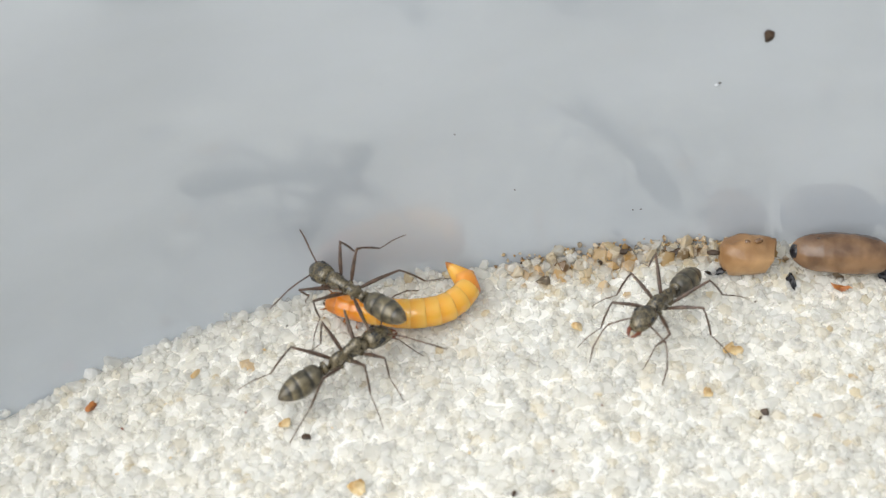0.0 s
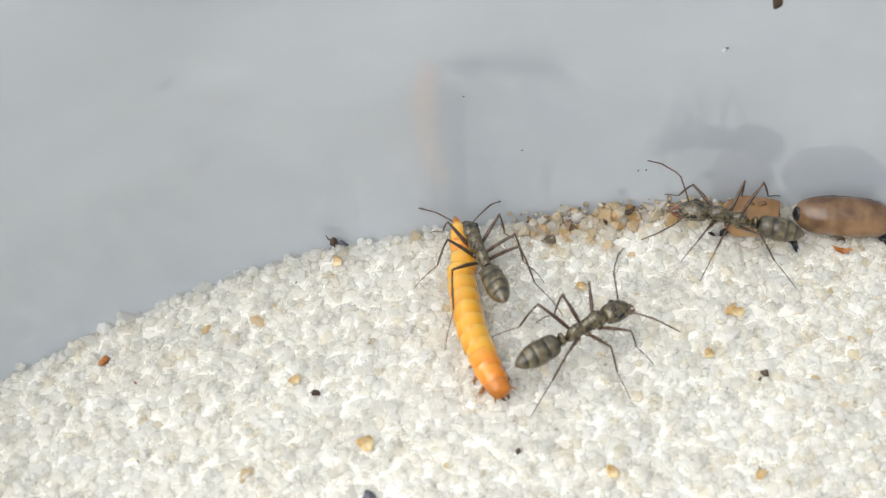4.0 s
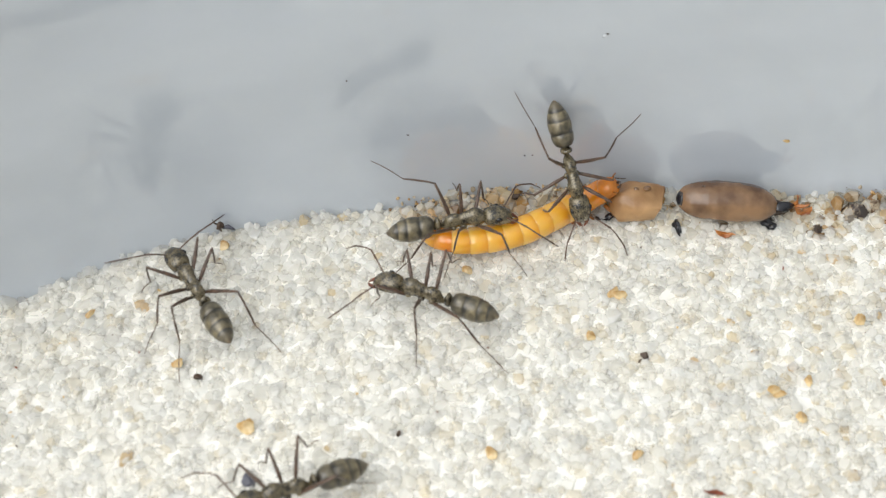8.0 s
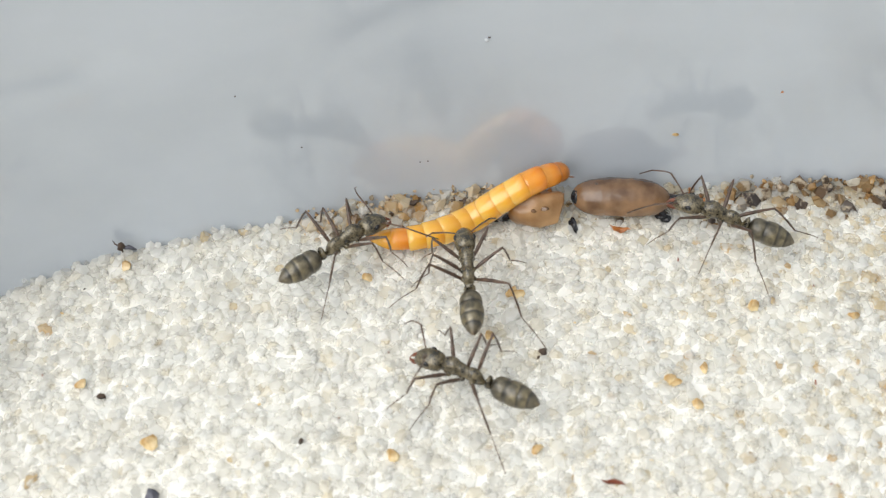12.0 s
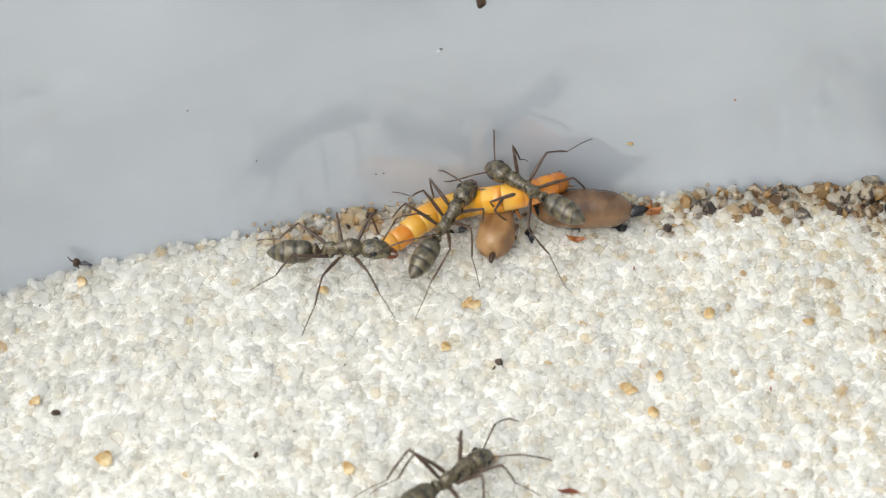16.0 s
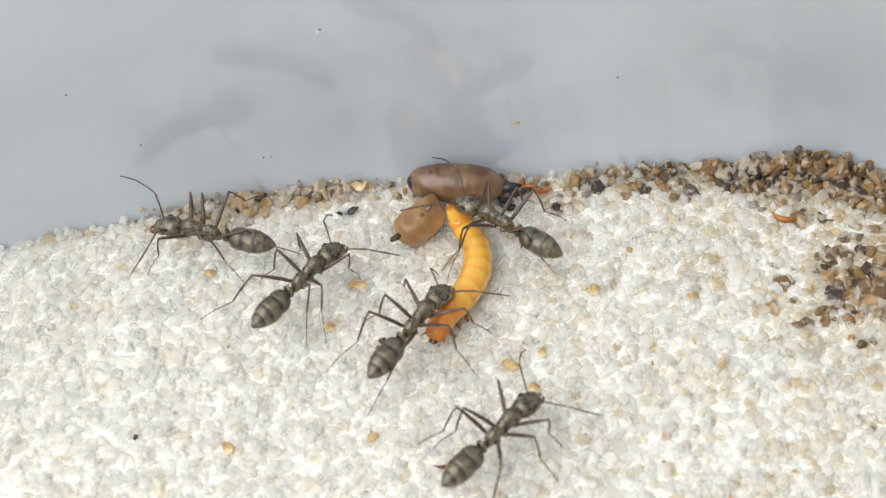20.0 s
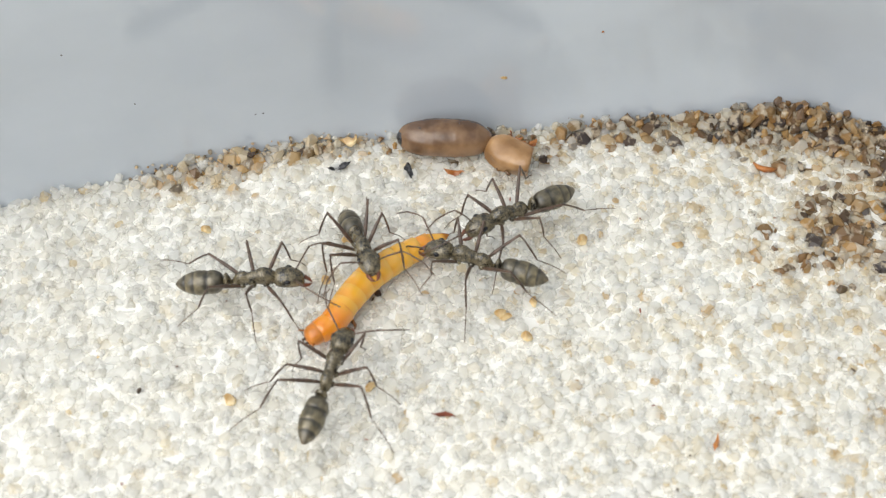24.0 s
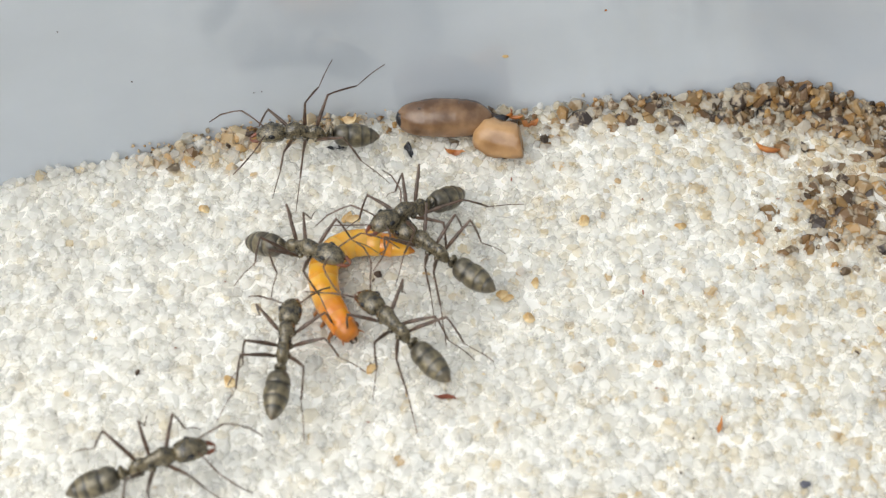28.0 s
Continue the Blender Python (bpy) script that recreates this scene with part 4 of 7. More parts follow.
# ---- what moves ----
ANT_ONE = [
    (0, -16.88, -2.24, 2.25, -29, 10, 142), (0.5, -12.00, -4.68, 0.80, 0, 21, 152), (1, -7.88, -6.82, 0.81, 0, 17, 128),
    (1.2, -4.54, -7.07, 0.82, 0, 19, 92), (1.5, -5.28, -7.00, 0.82, 0, 14, 101), (1.6, -5.57, -6.71, 0.84, 0, 0, 118),
    (1.7, -6.40, -6.62, 0.83, 0, -1, 141), (1.8, -9.99, -3.07, 0.81, 0, 25, 145), (1.9, -10.23, -2.50, 0.82, 0, 16, 126),
    (2, -10.63, -0.95, 0.93, -21, -12, 128), (2.5, -15.74, -0.35, 0.86, -29, -9, 163), (4.5, -8.19, -3.28, 0.82, 0, 22, 104),
    (5, -7.01, -3.47, 0.82, 0, 16, 111), (5.2, -6.91, -1.47, 0.81, 0, 20, 130), (5.5, -5.45, -1.12, 0.82, 0, 21, 89),
    (5.6, -6.52, -0.09, 2.69, -24, 9, 120), (5.7, -7.57, 1.92, 3.31, -51, 12, 153), (6, -4.80, -0.43, 1.56, -15, 26, 133),
    (6.1, -5.13, 0.78, 1.65, -16, -1, 168), (6.2, -5.46, 1.99, 1.74, -33, -22, -154), (6.5, -4.19, 0.42, 0.82, 0, -23, -152),
    (7, -1.90, 0.24, 0.83, 0, -19, -129), (7.2, -2.55, 0.28, 1.86, -15, -14, -115), (7.5, -0.89, 0.45, 2.33, -6, -4, -98),
    (8, 1.00, 4.65, 3.71, 15, 51, -63), (8.2, 1.82, 4.06, 2.95, 19, 40, -55), (8.5, 1.29, 3.23, 5.28, 28, 22, -56),
    (9, 1.48, 5.73, 5.04, 3, 65, -86), (9.5, 1.26, 4.85, 4.00, -19, 48, -123), (10, 1.06, 5.67, 4.63, -28, 56, -132),
    (10.5, 1.05, 0.40, 0.83, 0, -16, -122), (11, -0.08, -1.33, 0.85, 0, -3, -163), (11.25, 0.95, -1.25, 0.82, 0, 1, 151),
    (11.5, 1.77, -1.10, 0.84, 0, -1, 109), (12, 1.59, -4.10, 0.84, 0, 1, 94), (12.5, 0.69, -1.77, 0.84, 0, -1, 109),
    (13, 3.37, 1.41, 1.41, 17, -17, 59), (13.5, 4.97, 2.66, 1.04, 20, -15, 53), (15.5, 3.51, 1.29, 0.88, 0, -11, 69),
    (16, 2.46, 1.42, 0.64, 16, -8, 59), (16.5, 1.17, -0.77, 0.84, 0, -2, 60), (17, 0.97, -0.28, 0.84, 0, 1, 64), (17.5, 2.34, 0.04, 0.83, 0, 1, 40),
    (18, 4.69, 3.78, 1.23, 29, -14, 29), (18.5, 7.52, 6.04, 2.71, 53, -26, 12), (19, 8.47, 6.86, 4.55, 68, 3, 0),
    (19.2, 4.00, 6.18, 4.19, 45, 53, -27), (19.5, 2.73, 4.81, 4.01, -8, 51, -104), (19.65, 0.21, 3.53, 1.85, -18, 25, -145),
    (19.8, -2.07, 1.03, 0.77, 0, 1, -178), (20, -4.08, -0.85, 0.82, 0, 1, 166), (20.5, -12.54, 0.25, 0.51, -24, -5, 169),
    (21, -20.53, -0.45, 1.09, -36, -11, -178), (21.43, -16.43, -1.24, 0.82, -22, -24, 121), (21.87, -12.42, -2.39, 0.90, 0, -13, 60),
    (22.3, -8.05, -3.27, 0.85, 0, -2, -2), (23.5, 4.90, -5.87, 0.83, 0, -21, -53), (24, 5.14, -5.84, 0.83, 0, -22, -76),
    (24.5, 6.15, -5.18, 0.83, 0, -20, -98), (25, 7.41, -4.05, 0.83, 0, -22, -105), (25.5, 7.55, -3.77, 0.83, 0, -21, -104),
    (26, 8.18, -3.21, 0.83, 0, -20, -120), (26.5, 8.82, -3.09, 0.82, 0, -22, -145), (27, 8.63, -3.75, 0.83, 0, -20, -119),
    (27.5, 8.56, -4.04, 0.83, 0, -19, -140), (28, 8.31, -4.87, 0.83, 0, -19, -143)]
ANT_TWO = [
    (0, -18.61, -7.04, 0.81, 0, 2, 41), (0.5, -14.42, -8.04, 0.78, 0, 2, 22), (1, -11.40, -11.68, 0.85, 0, -3, -16),
    (1.5, -11.56, -11.00, 0.84, 0, -3, -8), (2, -10.73, -11.90, 0.85, 0, -3, -12), (2.5, -11.22, -10.90, 0.76, 0, -6, 9),
    (4.5, -2.88, -6.85, 0.83, 0, 1, 57), (5, -1.75, -8.54, 0.83, 0, 1, 109), (5.5, -5.86, -7.38, 0.83, 0, 1, 120),
    (6, -13.45, -2.17, 0.87, 0, -9, 92), (6.2, -12.81, -4.65, 0.83, 0, -1, 38), (6.5, -14.25, -5.10, 0.81, 0, 16, 57),
    (7, -9.08, -1.11, 0.83, 0, 0, 36), (7.2, -7.99, -1.04, 0.83, 0, 0, 39), (7.5, -7.48, -0.23, 0.82, 0, 1, 26), (8, -5.94, -0.27, 0.79, 0, 1, 13),
    (8.2, -4.91, -0.44, 0.80, 0, 0, 14), (8.5, -5.22, -0.53, 0.81, 0, -4, 6), (9, -5.42, -0.62, 0.79, 0, -2, 12),
    (9.5, -5.25, -0.78, 0.81, 0, -4, 10), (10, -6.30, -1.53, 0.80, 0, -1, 22), (10.5, -5.99, -1.42, 0.82, 0, -1, 29),
    (11, -6.45, -1.16, 0.82, 0, 0, 27), (11.5, -6.01, -1.41, 0.80, 0, 16, 34), (12, -6.72, -1.57, 0.82, 0, 0, 36),
    (12.5, -6.41, -1.35, 0.78, 0, -1, 18), (13, -6.82, -1.22, 0.79, 0, 2, 24), (13.5, -4.02, 0.31, 0.78, 0, 1, 17),
    (15.5, -4.49, -0.41, 0.84, 0, -4, -1), (16, -4.16, -0.80, 0.85, 0, -4, -5), (16.5, -4.72, -2.34, 0.83, 0, -20, -75),
    (17, -6.32, -2.62, 0.83, 0, -21, -112), (17.5, -6.77, -3.25, 0.83, 0, -23, -98), (18, -8.54, -3.27, 0.81, 0, -22, -149),
    (18.5, -7.75, -5.15, 0.93, 0, -27, -88), (19, -6.65, -6.30, 0.83, 0, -18, -63), (19.2, -4.38, -7.01, 0.86, 0, -1, -30),
    (19.5, -1.92, -7.21, 0.83, 0, -5, 7), (20, 1.04, -5.00, 0.83, 0, 1, 48), (20.5, 3.88, -4.21, 0.80, 0, 2, 23), (21, 5.40, -4.69, 0.79, 0, -6, 5),
    (21.5, 4.19, -6.05, 0.79, 0, 24, 31), (23.5, -2.98, -8.30, 0.86, 0, -2, -22), (24, -2.06, -7.83, 0.85, 0, -3, -4),
    (24.5, -1.65, -7.72, 0.85, 0, -2, -12), (25, -0.25, -7.19, 0.83, 0, -4, 2), (25.5, 0.12, -6.06, 0.82, 0, -5, 5),
    (26, 0.73, -6.07, 0.80, 0, -6, 7), (26.5, 1.00, -5.90, 0.82, 0, -5, 2), (27, -0.32, -6.04, 0.85, 0, -2, -16),
    (27.5, 0.54, -6.36, 0.85, 0, -4, -18), (28, 1.53, -7.37, 0.82, 0, -22, -33)]
ANT_THREE = [
    (0, 0.27, -1.80, 0.84, 0, -15, -124), (0.5, 3.35, -2.18, 0.83, 0, -16, -58), (0.7, 7.55, -5.20, 0.77, 0, -7, -16),
    (1, 14.16, -6.54, 0.82, 0, 20, 25), (1.75, 20.54, -5.27, 0.82, 0, 21, 85), (2.5, 26.47, -3.78, 0.83, 0, 4, 165),
    (3.5, 16.08, 0.76, 0.84, 0, -6, 173), (4.5, -1.27, 2.75, 0.34, -22, -3, 172), (5, 0.09, 0.75, 0.82, 0, -5, 176),
    (5.5, 1.33, 0.75, 0.82, 0, -5, 176), (6, 2.28, 0.09, 0.80, 0, -6, 173), (6.2, 3.20, -0.32, 0.78, 0, 20, 157),
    (6.5, 1.17, -1.91, 0.78, 0, -8, 190), (7, -0.79, -5.33, 0.80, 0, 2, 158), (7.2, -3.60, -4.92, 0.81, 0, 2, 155),
    (7.5, -5.66, -4.76, 0.83, 0, 1, 145), (8, -6.33, -5.79, 0.80, 0, 2, 163), (8.2, -7.17, -6.47, 0.84, 0, -4, -164),
    (8.5, -8.40, -9.60, 0.83, 0, -19, -114), (9, -8.80, -12.42, 0.83, 0, -15, -80), (9.5, -6.61, -19.49, 0.86, 0, -1, -90),
    (10, -4.44, -18.77, 0.85, 0, -2, -34), (10.5, 1.33, -16.77, 0.77, 0, 2, 14), (11, 3.76, -14.03, 0.83, 0, 1, 77),
    (11.5, 5.15, -9.87, 0.82, 0, 14, 83), (12, 2.05, -11.02, 0.81, 0, 2, 154), (12.5, -3.65, -8.62, 0.82, 0, 1, 150),
    (13, -8.64, -6.26, 0.83, 0, 1, 157), (13.5, -15.37, -11.17, 0.81, 0, -5, -154), (14.2, -25.45, -17.34, 0.78, 0, -23, -143),
    (14.47, -20.11, -20.32, 1.58, -20, -10, -84), (14.73, -15.02, -22.87, 1.65, -21, 14, -33), (15, -8.93, -24.69, 0.72, -1, -13, 5),
    (15.5, -2.72, -22.14, 0.79, 0, 28, 41), (16, 2.06, -17.36, 0.80, 0, 21, 43), (16.5, 13.48, -12.00, 0.83, 0, 1, 32),
    (16.8, 14.65, -9.27, 0.82, 0, 17, 74), (17, 13.83, -7.61, 0.82, 0, 14, 94), (17.2, 12.02, -6.86, 0.82, 0, 16, 99),
    (17.5, 11.13, -6.34, 0.82, 0, 15, 98), (18, 11.34, -6.62, 0.84, 0, 1, 104), (18.5, 11.33, -7.25, 0.82, 0, 15, 88),
    (19, 9.76, -7.57, 0.84, 0, 1, 87), (19.5, 8.10, -8.27, 0.83, 0, 1, 62), (20, 7.61, -8.67, 0.83, 0, 1, 52), (20.5, 7.91, -8.85, 0.84, 0, 1, 59),
    (21, 7.66, -9.64, 0.82, 0, 18, 68), (21.5, 8.37, -8.36, 0.82, 0, 14, 81), (23.5, 2.74, -13.48, 0.84, 0, -1, 66),
    (24, 2.88, -15.37, 0.83, 0, 1, 70), (24.5, 3.14, -14.24, 0.83, 0, 1, 80), (25, 3.15, -14.49, 0.83, 0, 1, 71),
    (25.5, 2.98, -14.61, 0.83, 0, 1, 78), (26, 3.35, -14.44, 0.83, 0, 1, 80), (26.5, 2.10, -14.13, 0.83, 0, 1, 86),
    (27, 1.44, -14.00, 0.83, 0, 0, 68), (27.5, 0.72, -14.40, 0.83, 0, 1, 76), (28, 0.42, -14.63, 0.83, 0, 1, 81)]
ANT_FOUR = [
    (0, 31.01, -8.33, 0.79, 0, 0, 159), (8.5, 36.64, -11.25, 0.84, 0, 6, 158), (9.5, 29.09, -10.04, 0.79, 0, 22, 127),
    (9.8, 25.55, -7.02, 0.80, 0, 2, 135), (10, 24.41, -5.50, 0.82, 0, 2, 128), (10.2, 22.82, -3.78, 0.79, 0, 2, 143),
    (10.5, 21.19, -1.20, 0.83, 0, 1, 115), (11, 19.46, 0.54, 0.83, 0, 0, 126), (11.5, 19.32, 0.57, 0.83, 0, 1, 131),
    (12, 17.88, 0.43, 0.78, 0, -7, 161), (12.5, 16.65, 0.04, 0.83, 0, -5, 168), (13, 15.31, 0.82, 0.84, 0, -5, 151),
    (13.5, 14.05, 3.10, 0.88, -26, -11, 144), (15.5, 10.29, 1.71, 2.51, -20, 4, 121), (16, 9.33, 2.78, 2.60, -30, 6, 136),
    (16.5, 11.01, 1.83, 2.76, -25, 9, 141), (17, 10.96, 3.90, 3.22, -48, 16, -175), (17.5, 11.37, -1.45, 2.37, 0, 7, 150),
    (18, 12.39, 2.25, 0.72, -18, -10, 154), (18.5, 12.77, 0.91, 0.81, 0, 13, 141), (19, 13.51, 0.20, 0.86, 0, -5, 144),
    (19.5, 14.31, -1.11, 0.85, 0, -5, 155), (20, 13.92, -1.16, 0.83, 0, 1, 144), (20.5, 14.15, -2.08, 0.81, 0, 18, 130),
    (21, 14.40, -3.07, 0.82, 0, 18, 115), (21.5, 14.94, -4.17, 0.81, 0, 21, 125), (22.5, 14.93, -3.56, 0.91, 0, -2, 172),
    (23.5, 15.00, -3.34, 0.83, 0, -19, -146), (24, 15.09, -3.65, 0.86, 0, -2, -155), (24.5, 15.61, -3.16, 0.86, 0, -2, -157),
    (25, 15.20, -3.97, 0.86, 0, -1, -149), (25.5, 13.13, -6.22, 0.85, 0, -3, -168), (26, 14.14, -6.47, 0.83, 0, -4, 178),
    (26.5, 12.26, -7.84, 0.83, 0, -4, 181), (27, 9.05, -8.03, 0.82, 0, 0, 157), (27.5, 8.98, -7.89, 0.83, 0, -1, 149),
    (28, 9.85, -8.21, 0.83, 0, 0, 139)]
ANT_FIVE = [
    (0, -35.88, -22.51, 0.82, 0, 20, 145), (1, -31.80, -20.45, 0.81, 0, 24, 141), (1.5, -30.40, -19.76, 0.82, 0, 25, 136),
    (2, -30.53, -23.74, 0.81, 0, 26, 140), (2.83, -35.98, -22.37, 2.50, 11, 12, 96), (3.67, -41.76, -20.62, 3.36, 29, 8, 51),
    (4.5, -46.82, -19.33, 5.19, 45, 15, 5), (5.5, -34.97, -19.89, 0.86, 0, -1, -5), (5.7, -31.29, -17.32, 0.85, 0, -2, 12),
    (5.9, -27.90, -18.21, 0.85, 0, -2, -1), (6, -26.32, -19.08, 0.85, 0, -2, -2), (6.2, -24.84, -19.19, 0.85, 0, -2, -3),
    (6.5, -24.44, -18.96, 0.85, 0, -2, -1), (7, -19.50, -17.43, 0.83, 0, -4, 14), (7.2, -14.12, -13.30, 0.82, 0, 2, 47),
    (7.5, -10.80, -10.42, 0.81, 0, 2, 38), (7.6, -11.18, -10.50, 0.82, 0, 1, 46), (7.7, -14.21, -10.67, 0.83, 0, 1, 91),
    (7.8, -16.42, -9.49, 0.84, 0, 1, 110), (7.9, -19.45, -7.21, 0.84, 0, 1, 129), (8, -20.24, -6.38, 0.84, 0, 1, 126),
    (8.2, -20.33, -4.95, 0.85, 0, -3, 103), (8.5, -16.85, -3.16, 0.82, 0, 1, 47), (9, -16.97, -2.56, 0.88, 0, -11, 76),
    (9.25, -19.17, -2.91, 0.90, 0, -16, 114), (9.5, -20.52, -2.98, 0.94, -28, -9, 152), (10, -31.26, -4.75, 3.33, -40, -40, 177),
    (18.4, -29.01, -14.14, 0.97, 0, -20, 92), (26.8, -25.55, -23.86, 0.85, 0, -2, 17), (27.5, -15.45, -23.98, 0.84, 0, -3, 18),
    (28, -7.23, -20.94, 0.82, 0, -4, 15)]
ANT_SIX = [
    (0, 5.89, -22.99, 0.80, 0, 26, 107), (1, 1.99, -20.03, 0.81, 0, 23, 101), (1.5, 0.03, -19.30, 0.81, 0, 23, 101),
    (2, -1.63, -18.48, 0.81, 0, 23, 105), (2.5, -1.59, -18.47, 0.81, 0, 23, 103), (4, -10.84, -25.35, 0.79, 0, 25, 48),
    (5.3, -9.76, -22.55, 0.79, 0, 24, 52), (5.7, -12.57, -18.31, 0.73, 0, -6, 19), (5.9, -7.68, -16.77, 0.79, 0, 2, 25),
    (6, -3.69, -15.77, 0.82, 0, 1, 45), (6.2, 1.36, -16.13, 0.77, 0, -6, -7), (6.5, 6.46, -17.98, 0.79, 0, -23, -23),
    (7, 17.27, -18.04, 1.20, 0, -33, -42), (7.1, 15.05, -18.01, 1.65, -15, -6, 15), (7.2, 13.21, -17.26, 0.81, 0, 21, 69),
    (7.3, 10.98, -16.03, 0.80, 0, 22, 114), (7.5, -1.02, -13.28, 0.80, 0, 2, 151), (7.6, -4.53, -12.97, 0.80, 0, 2, 155),
    (7.7, -10.04, -15.20, 0.82, 0, -5, -165), (7.8, -12.19, -16.98, 0.81, 0, -5, -164), (7.9, -12.62, -17.50, 0.81, 0, -5, -161),
    (8, -13.05, -18.41, 0.83, 0, -4, -153), (8.5, -13.14, -18.23, 0.82, 0, -5, -157), (9.2, -13.42, -23.79, 0.79, 0, -24, -148),
    (12.4, -8.01, -25.06, 1.71, 21, -12, 156), (15.6, -2.73, -25.92, 1.73, 22, 14, 106), (18.8, 2.51, -26.35, 0.79, 0, 28, 47),
    (19.5, 3.48, -23.44, 0.81, 0, 25, 82), (19.8, 6.61, -20.26, 0.81, 0, 24, 78), (20, 11.92, -16.11, 0.83, 0, 1, 44),
    (20.5, 13.74, -14.75, 0.83, 0, 1, 96), (21, 13.61, -12.89, 0.83, 0, 1, 121), (21.5, 15.66, -10.02, 0.83, 0, 1, 110),
    (23.5, 13.73, -7.28, 0.81, 0, 2, 153), (24, 12.68, -7.53, 0.80, 0, 2, 158), (24.5, 11.91, -8.42, 0.83, 0, -5, 179),
    (25, 9.98, -10.28, 0.79, 0, -6, 175), (25.5, 9.55, -10.41, 0.77, 0, 1, 165), (26, 9.01, -10.35, 0.83, 0, 1, 139),
    (26.5, 11.71, -11.45, 0.76, 0, 1, 163), (27, 8.20, -14.54, 0.79, 0, 2, 160), (27.5, 8.54, -14.48, 0.82, 0, 1, 136),
    (28, 7.33, -13.63, 0.83, 0, 1, 128)]
ANT_SEVEN = [
    (0, -7.15, -25.82, 0.81, 0, 30, 58), (21.5, 13.90, -31.57, 0.86, 0, 31, 49), (22.5, 17.81, -22.56, 0.82, 0, 1, 33),
    (23.5, 31.65, -13.80, 0.82, 0, 1, 4), (24, 41.61, -12.24, 0.84, 0, 1, 14), (24.3, 40.93, -9.91, 0.84, 0, 1, 57),
    (24.6, 40.26, -7.57, 0.83, 0, 1, 100), (25, 33.13, -1.18, 0.84, 0, 0, 92), (25.2, 32.35, 3.52, 2.81, -1, -36, 93),
    (25.5, 33.80, 4.67, 3.43, 11, -48, 70), (25.8, 30.93, 2.00, 2.22, -19, 5, 120), (26, 27.39, 0.47, 0.81, 0, -5, 162),
    (26.5, 19.50, 1.26, 0.81, 0, -6, 169), (27, 18.02, 2.26, 0.39, -15, -5, 157), (27.5, 11.23, 6.15, 2.69, -66, -2, 180),
    (27.8, 6.80, 1.86, 0.87, 0, 1, -168), (28, 2.51, 1.66, 0.78, 0, -6, 182)]
